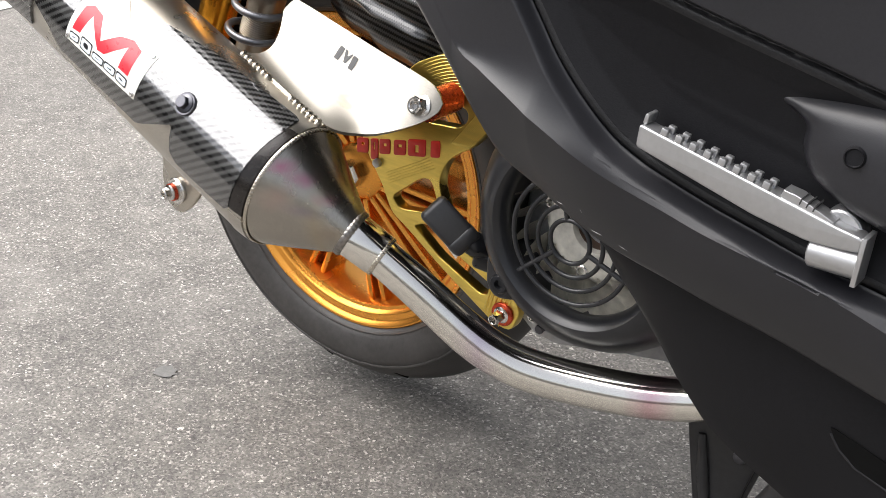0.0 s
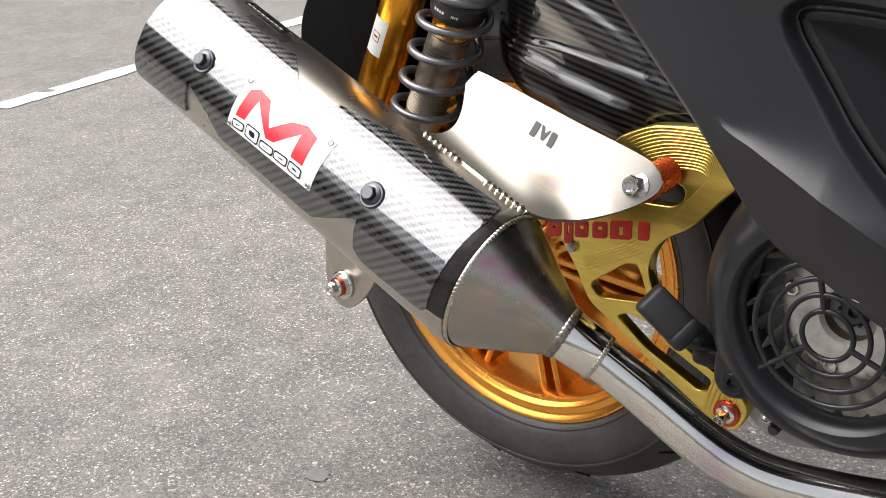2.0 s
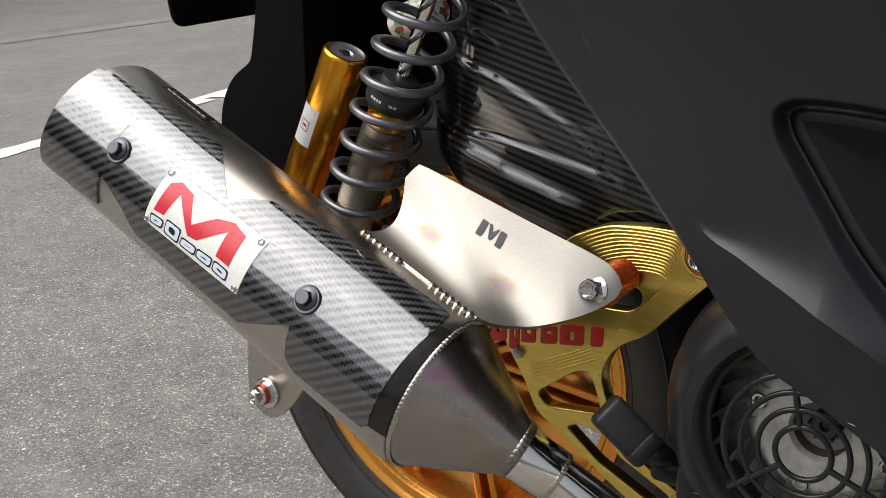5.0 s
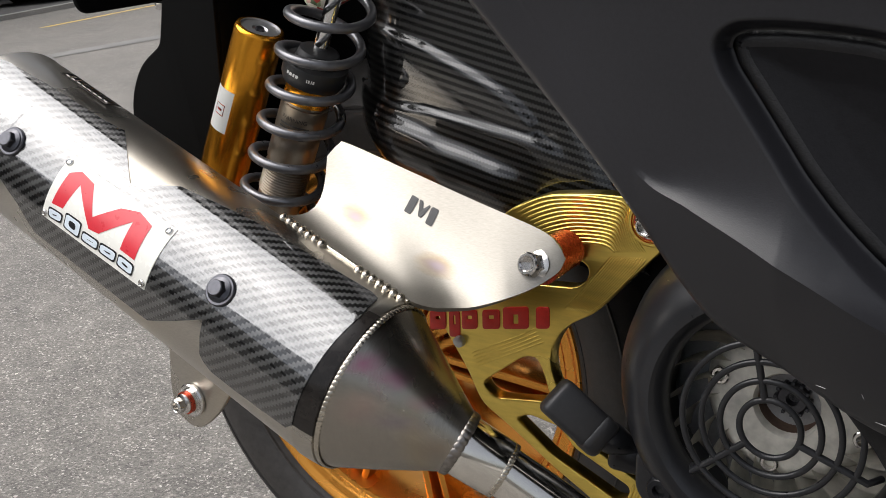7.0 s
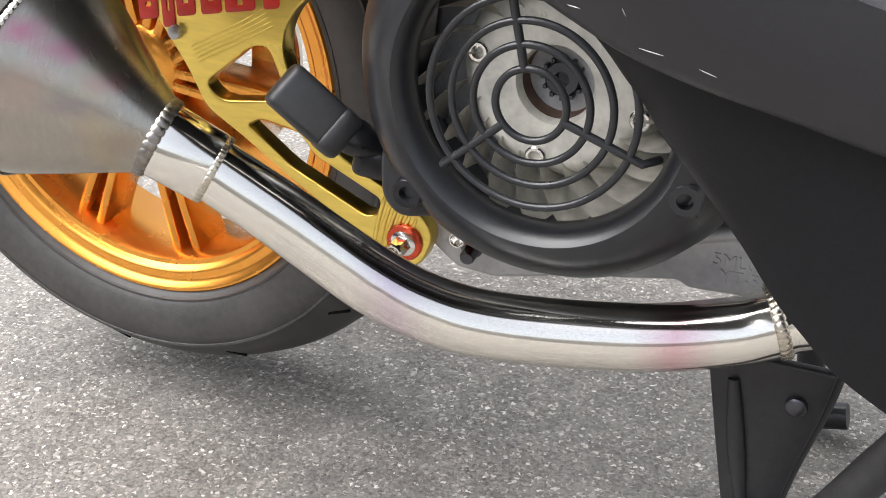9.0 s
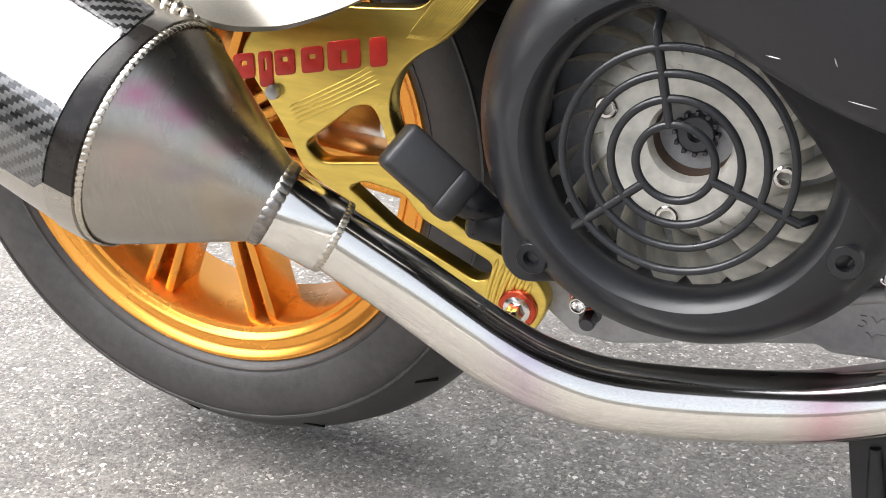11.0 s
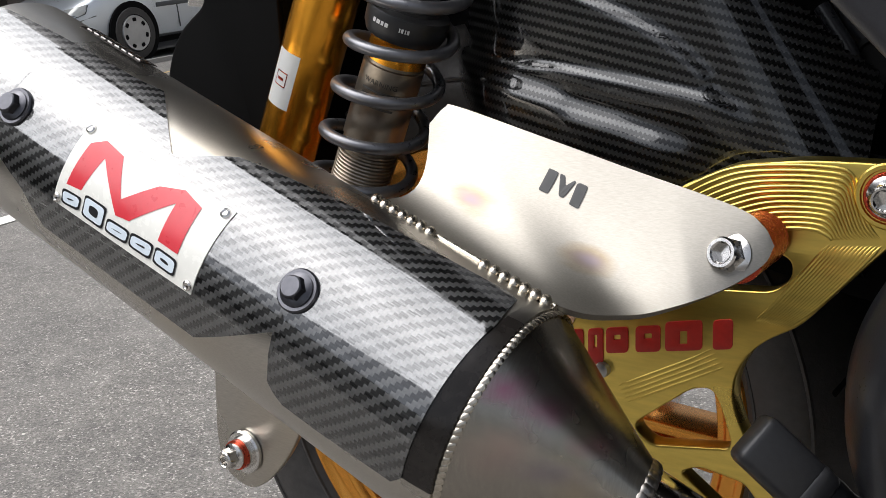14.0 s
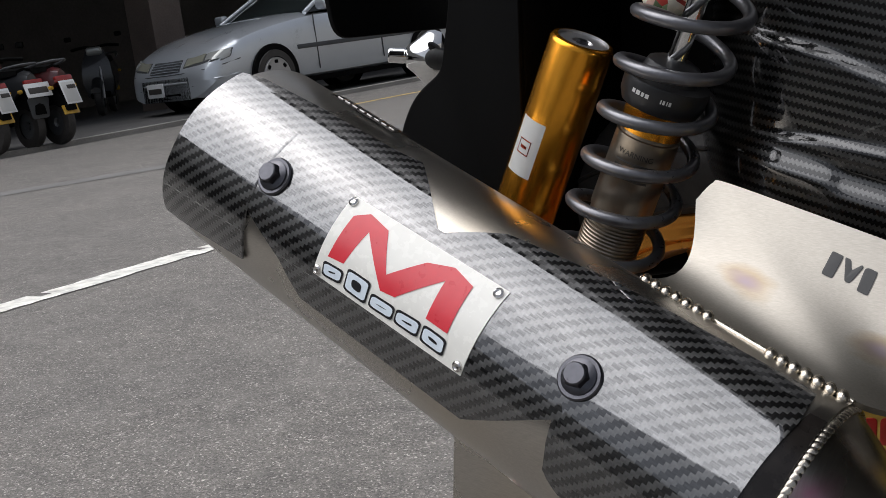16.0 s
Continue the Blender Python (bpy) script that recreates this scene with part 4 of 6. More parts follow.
# the maker's mark on the stay: plain red blocks, each with a slot, on a rising line
for x0, x1, down, up, slot in ((0.0965, 0.1095, 0.0, 0.0139, 1), (0.1122, 0.1207, 0.0055, 0.0139, 0), (0.1223, 0.1345, 0.0, 0.0139, 1), (0.1385, 0.1518, 0.0, 0.0139, 1), (0.1543, 0.1735, 0.0, 0.0155, 0), (0.1788, 0.1887, 0.0, 0.0152, 2)):
    def mark_at(x, h):
        return x, 0.3424 + 0.1928 * (x - 0.1223) + h
    w = x1 - x0
    holes = [] if slot == 2 else [rounded([mark_at(x0 + w * a, h) for a, h in (((0.36, 0.0072), (0.66, 0.0072), (0.66, 0.0098), (0.36, 0.0098)) if slot else ((0.40, 0.0035), (0.60, 0.0035), (0.60, 0.0102), (0.40, 0.0102)))], 0.0006, 3)]
    part("red_mark", plate(rounded([mark_at(x0, -down), mark_at(x1, -down if down else 0.0), mark_at(x1, up), mark_at(x0, up)], 0.0024, 4), holes, face_on(GY - 0.0063), 0.0008, 0.0002), "letter_red", stay, "raised red block")
part("pivot_boss", lathe([(0, 0), (0, 0.0150), (0.0022, 0.0150), (0.0030, 0.0142), (0.0030, 0.0125), (0.0018, 0.0120), (0.0018, 0)], axes((0.2575, GY - 0.006, 0.4365), (0, -1, 0)), 40), "gold", stay)
bolt("stay_bolt", (0.2575, GY - 0.0090, 0.4365), (0, -1, 0.03), stay, 0.0125, 0.008, 0.0112, 0.0095, 0.0038, "steel", "red", "socket bolt on a red washer")
bolt("stay_bolt", (0.2615, GY - 0.0085, 0.2320), (0, -1, 0.0), stay, 0.0095, 0.012, 0.0108, 0.0075, 0.0028, "steel", "red", "socket bolt on a red washer")
part("side_screw", lathe([(0, 0), (0, 0.0042), (0.0035, 0.0038), (0.0045, 0.002), (0.0045, 0)], axes((0.1205, GY - 0.006, 0.3335), (0, -1, 0)), 20), "alu", stay)

# ---------------------------------------------------------------- rear wheel
WC = Vector((0, 0, 0.2608))
HUB = axes(WC, (0, -1, 0), (0, 0, 1))
wheel = unit("rear_wheel", lathe([(0.03, 0), (0.03, 0.022), (0.026, 0.030), (0.018, 0.036), (-0.018, 0.036), (-0.03, 0.028), (-0.03, 0)], HUB, 48), "orange", "orange anodised rear wheel with a worn black scooter tyre")
part("rim", lathe([(0.0445, 0.1675), (0.0460, 0.1660), (0.0455, 0.1635), (0.0425, 0.1610), (0.0410, 0.1580), (0.0415, 0.1540), (0.0400, 0.1515), (0.0365, 0.1490), (0.0360, 0.1455), (0.0330, 0.1440), (0.010, 0.1400), (-0.010, 0.1400), (-0.036, 0.1440), (-0.041, 0.1520), (-0.0455, 0.1640), (-0.0445, 0.1675)], HUB, 128), "orange", wheel, "bright orange anodised rim")
part("tyre", lathe([(0.0400, 0.1655), (0.0455, 0.1676), (0.0515, 0.1770), (0.0555, 0.1890), (0.0560, 0.1990), (0.0540, 0.2065), (0.0528, 0.2080), (0.0470, 0.2155), (0.0380, 0.2235), (0.0270, 0.2305), (0.0140, 0.2360), (0.0, 0.2380), (-0.0140, 0.2360), (-0.0270, 0.2305), (-0.0380, 0.2235), (-0.0470, 0.2155), (-0.0540, 0.2065), (-0.0560, 0.1950), (-0.0510, 0.1770), (-0.0425, 0.1600)], HUB, 144), "tyre", wheel, "worn black scooter tyre")


def spoke_mesh(angle):
    bms = []
    for da, lean, w in ((-3.6, -10.0, 0.0075), (3.4, 2.0, 0.0075)):
        a1, a0 = radians(angle + da), radians(angle + da + lean)
        p1, p0 = Vector((math.cos(a1) * 0.1435, 0, math.sin(a1) * 0.1435)), Vector((math.cos(a0) * 0.030, 0, math.sin(a0) * 0.030))
        f = axes(WC + (p0 + p1) / 2 + Vector((0, -0.010, 0)), p1 - p0, (0, -1, 0))
        bms.append(block(((p1 - p0).length, w, 0.036), f, 0.0022, 2))
    a = radians(angle)
    p1, p0 = Vector((math.cos(a) * 0.140, 0, math.sin(a) * 0.140)), Vector((math.cos(a - 0.06) * 0.034, 0, math.sin(a - 0.06) * 0.034))
    bms.append(block(((p1 - p0).length, 0.015, 0.010), axes(WC + (p0 + p1) / 2 + Vector((0, 0.002, 0)), p1 - p0, (0, -1, 0)), 0.002))
    return joined(*bms)


for k in range(10):
    part("spoke", spoke_mesh(-79.0 + 36 * k), "orange", wheel)
part("axle_nut", lathe([(0.03, 0), (0.03, 0.014), (0.044, 0.014), (0.046, 0.012), (0.046, 0)], HUB, 6), "steel", wheel)
part("brake_disc", lathe([(-0.034, 0.055), (-0.034, 0.095), (-0.038, 0.095), (-0.038, 0.055)], HUB, 64, closed=True), "steel", wheel)
for s, r in ((0.0490, 0.1725), (0.0545, 0.2068)):
    part("sidewall_ring", lathe([(s - 0.001, r - 0.0016), (s + 0.0006, r - 0.0008), (s + 0.0007, r + 0.0008), (s - 0.0008, r + 0.0016)], HUB, 128), "tyre", wheel)
# tread grooves on the shoulder
for k in range(13):
    a = 2 * math.pi * k / 13 + 0.09
    fr = axes(WC, (0, -1, 0)) @ Matrix.Rotation(a, 4, "X")
    part("tread_groove", plate(rounded([(-0.008, -0.001), (0.008, -0.0020), (0.008, 0.0020), (-0.008, 0.001)], 0.001), [], fr @ Matrix.Translation((0.0400, 0, 0.2212)) @ Matrix.Rotation(radians(48), 4, "Y") @ Matrix.Rotation(radians(35), 4, "Z"), 0.0022, 0.0003), "dark", wheel)

# ---------------------------------------------------------------- engine fan and shroud
FC = Vector((0.349, 0, 0.3429))
FAN = axes(FC, (0, -1, 0), (0, 0, 1))
shroud = unit("fan_shroud", lathe([(0.090, 0.109), (0.140, 0.1065), (0.158, 0.1020), (0.172, 0.0940), (0.1805, 0.0860), (0.1845, 0.0790), (0.1850, 0.0730), (0.1815, 0.0685), (0.1750, 0.0655), (0.1690, 0.0655), (0.1620, 0.0700), (0.1500, 0.0770), (0.110, 0.0800)], FAN, 96), "shroud", "rounded satin black fan shroud with a round grille")
for r in (0.0173, 0.0285, 0.0395, 0.0509):
    ring = [FAN @ Vector((0.1875 - 0.12 * r * r, r * math.cos(2 * math.pi * k / 64), r * math.sin(2 * math.pi * k / 64))) for k in range(64)]
    part("grille_ring", sweep(ring, 0.0019, 10, closed=True), "shroud", shroud)
for a in (102, -139.5, -20):
    d = Vector((math.cos(radians(a)), 0, math.sin(radians(a))))
    part("grille_spoke", sweep([FC + d * r + Vector((0, -0.1875 + 0.12 * r * r + (0.012 if r > 0.06 else 0), 0)) for r in (0.0165, 0.03, 0.045, 0.0575, 0.0625)], 0.0021, 10), "shroud", shroud)
for p in ((0.2825, -0.172, 0.2825), (0.4235, -0.176, 0.308), (0.3320, -0.185, 0.4205)):
    boss = part("boss", lathe([(-0.03, 0.0090), (0.008, 0.0084), (0.0095, 0.0074), (0.0095, 0.0040), (0.005, 0.0038), (0.005, 0)], axes(p, (0, -1, 0)), 28), "shroud", shroud)
    part("socket", lathe([(0.0055, 0), (0.0055, 0.0030), (0.0057, 0.0030), (0.0057, 0)], axes(p, (0, -1, 0)), 6), "socket", shroud)
part("shroud_arm", plate(rounded([(0.262, 0.272), (0.272, 0.262), (0.300, 0.268), (0.318, 0.262), (0.312, 0.281), (0.279, 0.315), (0.262, 0.30)], 0.008), [], face_on(-0.155), 0.03, 0.003), "shroud", shroud)
part("shroud_arm", plate(rounded([(0.38, 0.262), (0.408, 0.286), (0.436, 0.302), (0.434, 0.325), (0.426, 0.345), (0.402, 0.285)], 0.008), [], face_on(-0.155), 0.03, 0.003), "shroud", shroud)
# black sheet closing the shroud, coloured as the shade inside it
part("shade_disc", lathe([(0.10, 0.0), (0.10, 0.079), (0.112, 0.079)], FAN, 64), "dark", shroud)

def words(text, size, place, depth):
    cu = bpy.data.curves.new("words", "FONT")
    cu.body, cu.size, cu.extrude = text, size, depth
    ob = bpy.data.objects.new("words", cu)
    me = bpy.data.meshes.new_from_object(ob)
    bpy.data.objects.remove(ob)
    bpy.data.curves.remove(cu)
    me.transform(place)
    me.materials.clear()
    return me


FAN2 = axes((0.346, 0, 0.338), (0, -1, 0), (0, 0, 1))
fan = unit("cooling_fan", lathe([(0.122, 0), (0.122, 0.0185), (0.1420, 0.0190), (0.1450, 0.0205), (0.1455, 0.0240), (0.1450, 0.0400), (0.1440, 0.0430), (0.1405, 0.0465), (0.1360, 0.0500), (0.1310, 0.0530), (0.1280, 0.0545)], FAN2, 72), "fan", "chalky white cooling fan with curved blades")


def blade(angle):
    bm = bmesh.new()
    lo, hi = [], []
    for k in range(8):
        t = k / 7
        r = 0.0405 + 0.031 * t
        a = angle + 0.16 * t * t + 0.16 * t
        d = Vector((0, math.cos(a) * r, math.sin(a) * r))
        base = 0.1435 - 0.018 * min(1, max(0, (r - 0.042) / 0.02))
        b = a + 0.15 * t + 0.03
        lo.append(bm.verts.new(FAN2 @ Vector((base - 0.005, math.cos(b) * r, math.sin(b) * r))))
        hi.append(bm.verts.new(FAN2 @ (d + Vector((0.1460 + 0.016 * t, -0.004 * t * math.sin(a), 0.004 * t * math.cos(a))))))
    for k in range(7):
        bm.faces.new((lo[k], lo[k + 1], hi[k + 1], hi[k]))
    bmesh.ops.solidify(bm, geom=bm.faces[:], thickness=0.0040)
    return smooth(bm, 50)


# shade between the blades, put in as a near-black disc
part("shade_back_disc", lathe([(0.122, 0.040), (0.122, 0.074), (0.120, 0.074)], FAN2, 64), "dark", fan, "near-black disc painted as the shade behind the blades")
for k in range(22):
    part("blade", blade(2 * math.pi * k / 22), "fan", fan)
for x, z in ((0.3900, 0.3272), (0.3378, 0.2995), (0.3056, 0.3498)):
    part("fan_bolt", lathe([(0, 0), (0, 0.0056), (0.0035, 0.0056), (0.0042, 0.0048), (0.0042, 0.0034), (0.0005, 0.0028), (0.0005, 0)], axes((x, -0.143, z), (0, -1, 0)), 24), "steel", fan)
hubz = axes((0.346, -0.124, 0.338), (0, -1, 0))
part("hub_recess", lathe([(0.0005, 0.0), (0.0005, 0.0183), (0.0160, 0.0188)], hubz, 40), "rust", fan, "rusty recess round the nut")
part("hub_nut", lathe([(0.002, 0), (0.002, 0.0095), (0.010, 0.0095), (0.011, 0.0085), (0.011, 0.004), (0.006, 0.0035), (0.006, 0)], hubz, 12), "steel_dark", fan, "rusty crankshaft nut")
for k in range(12):
    a = 2 * math.pi * k / 12
    part("nut_notch", block((0.006, 0.0022, 0.0022), hubz @ Matrix.Translation((0.0085, 0.0102 * math.cos(a), 0.0102 * math.sin(a))), 0.0006), "steel_dark", fan)
part("cast_digits", words("100", 0.0085, face_on(-0.1452) @ Matrix.Translation((0.3290, 0.3655, 0)) @ Matrix.Rotation(0.25, 4, "Z"), 0.0005), "fan", fan)

# ---------------------------------------------------------------- engine casting under the fan
CASE = [(0.262, 0.262), (0.2735, 0.228), (0.288, 0.2165), (0.3108, 0.2149), (0.3404, 0.2216), (0.3474, 0.2271), (0.3699, 0.2320), (0.3772, 0.2298), (0.4121, 0.2366), (0.4179, 0.2332), (0.4455, 0.2348), (0.500, 0.245), (0.50, 0.40), (0.28, 0.40)]
engine = unit("engine_case", plate(rounded(CASE, 0.003), [], face_on(-0.105), 0.05, 0.004), "casting", "grey cast alloy engine case below the fan")
part("rib", sweep(curve_through([(0.29, -0.131, 0.262), (0.33, -0.133, 0.256), (0.38, -0.133, 0.256), (0.44, -0.133, 0.272)], 6), 0.004, 10), "casting", engine)
part("upper_arm", plate(rounded([(0.262, 0.428), (0.272, 0.452), (0.290, 0.4475), (0.310, 0.443), (0.315, 0.434), (0.290, 0.415), (0.280, 0.405)], 0.005), [], face_on(-0.118), 0.022, 0.003), "casting", engine, "grey cast arm behind the stay")
bolt("case_bolt", (0.2965, -0.138, 0.2445), (0, -1, 0), engine, 0.0092, 0.010, 0.0080, 0.0068, 0.0028, "steel", "red")
bolt("case_nut", (0.2985, -0.132, 0.2325), (0.1, -1, -0.2), engine, 0.0080, 0.009, 0, 0.0062, 0.0, "steel_dark")
bolt("case_bolt", (0.2640, -0.121, 0.4525), (0, -0.75, 0.65), engine, 0.0085, 0.005, 0, 0.0075, 0.0, "casting")
bolt("case_bolt", (0.4400, -0.134, 0.2850), (0, -1, 0), engine, 0.0085, 0.008, 0.0075, 0.006, 0.0026, "steel", "red")
part("sump", block((0.24, 0.12, 0.05), pose(0.40, -0.02, 0.275), 0.012, 3), "casting", engine)
# plain block coloured near-black for the shaded inside of the engine
part("shade_block", block((0.26, 0.16, 0.20), pose(0.40, 0.0, 0.37), 0.02, 3), "dark", engine)


part("cast_mark", words("5ML02", 0.0098, face_on(-0.1302) @ Matrix.Translation((0.4290, 0.2512, 0)), 0.0008), "casting", engine)
part("cast_mark", words("YT-5", 0.0098, face_on(-0.1302) @ Matrix.Translation((0.4335, 0.2425, 0)), 0.0008), "casting", engine)

# rubber stop
SF = axes((0.2225, -0.1735, 0.3180), (0.60, 0.30, -0.68), (0.55, -0.75, 0.35))
stop = unit("rubber_stop", block((0.037, 0.026, 0.015), SF, 0.004, 3), "rubber", "black moulded rubber stop block on a cast arm")
part("pad_front", block((0.016, 0.027, 0.017), SF @ pose(0.0205, 0, -0.001, 0, 18, 0), 0.005, 3), "rubber", stop)
part("arm", sweep(curve_through([(0.2340, -0.163, 0.303), (0.2450, -0.152, 0.2930), (0.2560, -0.143, 0.2860), (0.272, -0.136, 0.283)], 5), lambda t: 0.0085 + 0.002 * math.sin(t * 9), 16), "shroud", stop)
part("foot", block((0.026, 0.016, 0.018), axes((0.249, -0.147, 0.281), (0.8, 0.3, -0.2)), 0.005, 3), "shroud", stop)

# ---------------------------------------------------------------- body panel
# lines of the panel from its lower edge up, each as (x, y, z) from rear to front
EDGE = [(0.142, -0.235, 0.6385), (0.1885, -0.250, 0.5905), (0.2555, -0.274, 0.5365), (0.302, -0.280, 0.494), (0.3285, -0.280, 0.462), (0.3497, -0.280, 0.440), (0.3748, -0.283, 0.4265), (0.398, -0.285, 0.4145), (0.420, -0.285, 0.4045), (0.445, -0.283, 0.3970), (0.475, -0.284, 0.3905), (0.510, -0.284, 0.3825), (0.555, -0.284, 0.3740), (0.620, -0.283, 0.358), (0.74, -0.28, 0.33)]
RIDGE = [(0.185, -0.275, 0.655), (0.226, -0.290, 0.600), (0.278, -0.304, 0.546), (0.3110, -0.311, 0.5098), (0.340, -0.313, 0.4990), (0.3700, -0.314, 0.4882), (0.4000, -0.315, 0.4752), (0.4250, -0.315, 0.4635), (0.4500, -0.315, 0.4535), (0.4750, -0.315, 0.4455), (0.5000, -0.315, 0.4385), (0.5249, -0.315, 0.4335), (0.5761, -0.315, 0.4242), (0.63, -0.315, 0.408), (0.74, -0.31, 0.37)]
TOP = [(0.270, 0.780), (0.300, 0.765), (0.335, 0.750), (0.360, 0.735), (0.385, 0.720), (0.410, 0.705), (0.435, 0.690), (0.460, 0.675), (0.485, 0.660), (0.510, 0.648), (0.535, 0.637), (0.560, 0.627), (0.610, 0.610), (0.670, 0.590), (0.800, 0.550)]
# outline of the recess: down its rear side and along its foot, then back along its upper side
RECESS_FOOT = [(0.3480, 0.5680), (0.3520, 0.5590), (0.3600, 0.5480), (0.3770, 0.5250), (0.3870, 0.5120), (0.4040, 0.4935), (0.4290, 0.4720), (0.4520, 0.4600), (0.4780, 0.4510), (0.5000, 0.4445), (0.5240, 0.4385), (0.5650, 0.4285), (0.6050, 0.4220), (0.720, 0.400)]
RECESS_HEAD = [(0.720, 0.510), (0.620, 0.5310), (0.550, 0.5470), (0.490, 0.5610), (0.450, 0.5710), (0.416, 0.5780), (0.396, 0.5800), (0.3775, 0.5806), (0.3610, 0.5797), (0.3545, 0.5780), (0.3500, 0.5748), (0.3482, 0.5715)]


def resample(line, n):
    fine = curve_through(line, 8)
    out = []
    for k in range(n + 1):
        t = k / n * (len(fine) - 1)
        i = min(int(t), len(fine) - 2)
        out.append(fine[i].lerp(fine[i + 1], t - i))
    return out


def loft(lines, n=110, thick=0.0, flip=False, angle=45, across=0):
    """A skin through lines; with across it is smooth from line to line too."""
    bm = bmesh.new()
    fine = [resample(l, n) for l in lines]
    if across:
        cols = [curve_through([f[k] for f in fine], across) for k in range(n + 1)]
        fine = [[c[j] for c in cols] for j in range(len(cols[0]))]
    rows = [[bm.verts.new(q) for q in f] for f in fine]
    for a, b in zip(rows, rows[1:]):
        for k in range(n):
            bm.faces.new((a[k], a[k + 1], b[k + 1], b[k]))
    bmesh.ops.recalc_face_normals(bm, faces=bm.faces)
    if (sum(f.normal.y for f in bm.faces) > 0) != flip:
        bmesh.ops.reverse_faces(bm, faces=bm.faces)
    if thick:
        bmesh.ops.solidify(bm, geom=bm.faces[:], thickness=thick)
    return smooth(bm, angle)


def between(a, b, t, push=0.0):
    return [tuple(Vector(p).lerp(Vector(q), t) + Vector((0, -push, 0))) for p, q in zip(a, b)]


def shifted(a, dx=0.0, dy=0.0, dz=0.0):
    return [(x + dx, y + dy, z + dz) for x, y, z in a]


def distance(px, pz, line, closed=False):
    """How far points lie from a line in the x-z plane, and which of them it encloses."""
    best, inside = np.full(px.shape, 9.0), np.zeros(px.shape, bool)
    for (x0, z0), (x1, z1) in zip(line, line[1:] + ([line[0]] if closed else [])):
        dx, dz = x1 - x0, z1 - z0
        t = np.clip(((px - x0) * dx + (pz - z0) * dz) / max(dx * dx + dz * dz, 1e-12), 0, 1)
        best = np.minimum(best, np.hypot(px - x0 - t * dx, pz - z0 - t * dz))
        if z0 != z1:
            inside ^= ((z0 > pz) != (z1 > pz)) & (px < x0 + (pz - z0) * dx / dz)
    return best, inside


def flat(line, n):
    return [(q.x, q.z) for q in resample([(p[0], 0, p[-1]) for p in line], n)]


def ease(t):
    t = np.clip(t, 0, 1)
    return t * t * (3 - 2 * t)


# the panel as a sheet over x and z: plain above, flaring out to a sharp ridge, falling back to the edge below it
NU = 420
edge_f, ridge_f, top_f = (np.array(flat(l, NU)) for l in (EDGE, RIDGE, TOP))
low_v = np.concatenate((np.linspace(0, 0.2, 9) ** 1.0, np.linspace(0.2, 1, 22)[1:]))
up_v = np.concatenate((np.linspace(0, 0.08, 12), np.linspace(0.08, 1, 120)[1:]))
sheet = np.array([edge_f + (ridge_f - edge_f) * v for v in low_v] + [ridge_f + (top_f - ridge_f) * v for v in up_v[1:]])
gx, gz = sheet[:, :, 0], sheet[:, :, 1]
above = (np.arange(len(sheet)) >= len(low_v) - 1)[:, None] & np.ones(NU + 1, bool)[None]
to_edge = distance(gx, gz, [tuple(q) for q in edge_f[::4]])[0]
lean_x = np.linspace(0.08, 0.92, 400)
lean_y = np.interp(lean_x, [0.10, 0.15, 0.19, 0.23, 0.27, 0.31, 0.35, 0.41, 0.9], [-0.222, -0.241, -0.2555, -0.2695, -0.2815, -0.2910, -0.2970, -0.3005, -0.3005])
for _ in range(60):
    lean_y[1:-1] = (lean_y[:-2] + lean_y[1:-1] + lean_y[2:]) / 3
AMP = 0.0150


def growth(x):
    return np.clip((x - 0.308) / 0.075, 0.01, 1)


def ridge_rise(x):
    return AMP * growth(x) * (1 - 0.55 * ease((x - 0.41) / 0.08))


def upper_y(x, z):
    """The panel above its ridge: nearly upright, flaring out towards the ridge, leaning out at the top."""
    room = np.interp(x, [p[0] for p in RECESS_FOOT], [p[1] for p in RECESS_FOOT]) - np.interp(x, ridge_f[:, 0], ridge_f[:, 1])
    width = np.clip(0.46 * room, 0.004, 0.0140) * growth(x)
    near = distance(x, z, [tuple(q) for q in ridge_f[::4]])[0]
    return np.interp(x, lean_x, lean_y) - ridge_rise(x) * np.exp(-near / width) - 0.16 * np.logaddexp(0, (z - 0.592) / 0.008) * 0.008


grow = growth(gx)
fall = np.concatenate((1 - low_v, np.zeros(len(up_v) - 1)))[:, None]
under = np.interp(gx, lean_x, lean_y) - ridge_rise(gx) * (1 - fall) + grow * (0.012 * fall - 0.003 * np.sin(np.pi * fall))
sheet_y = np.where(above, upper_y(gx, gz), under)
ROUND = 0.0065
sheet_y += np.where(to_edge < ROUND, ROUND - np.sqrt(np.maximum(0, ROUND ** 2 - (ROUND - to_edge) ** 2)), 0)
outline = flat(RECESS_FOOT, 220) + flat(RECESS_HEAD, 160)
away, inside = distance(gx, gz, outline, True)
deep = np.where(inside, away, -away)


def lip(d):
    return 0.0115 * ease((d + 0.0026) / 0.0058)


def bed(d):
    return np.interp(d, [0.0, 0.0030, 0.0045, 0.0062, 0.0085, 0.0120, 0.024, 0.05, 0.09], [0.0140, 0.0140, 0.0118, 0.0100, 0.0096, 0.0108, 0.0150, 0.0180, 0.0150])


body_y = sheet_y + np.where(deep > -0.0024, lip(deep + 0.0012) * 1.6, 0)
recess_y = sheet_y + bed(deep) + np.where(deep < 0.0088, 0.0010, 0)


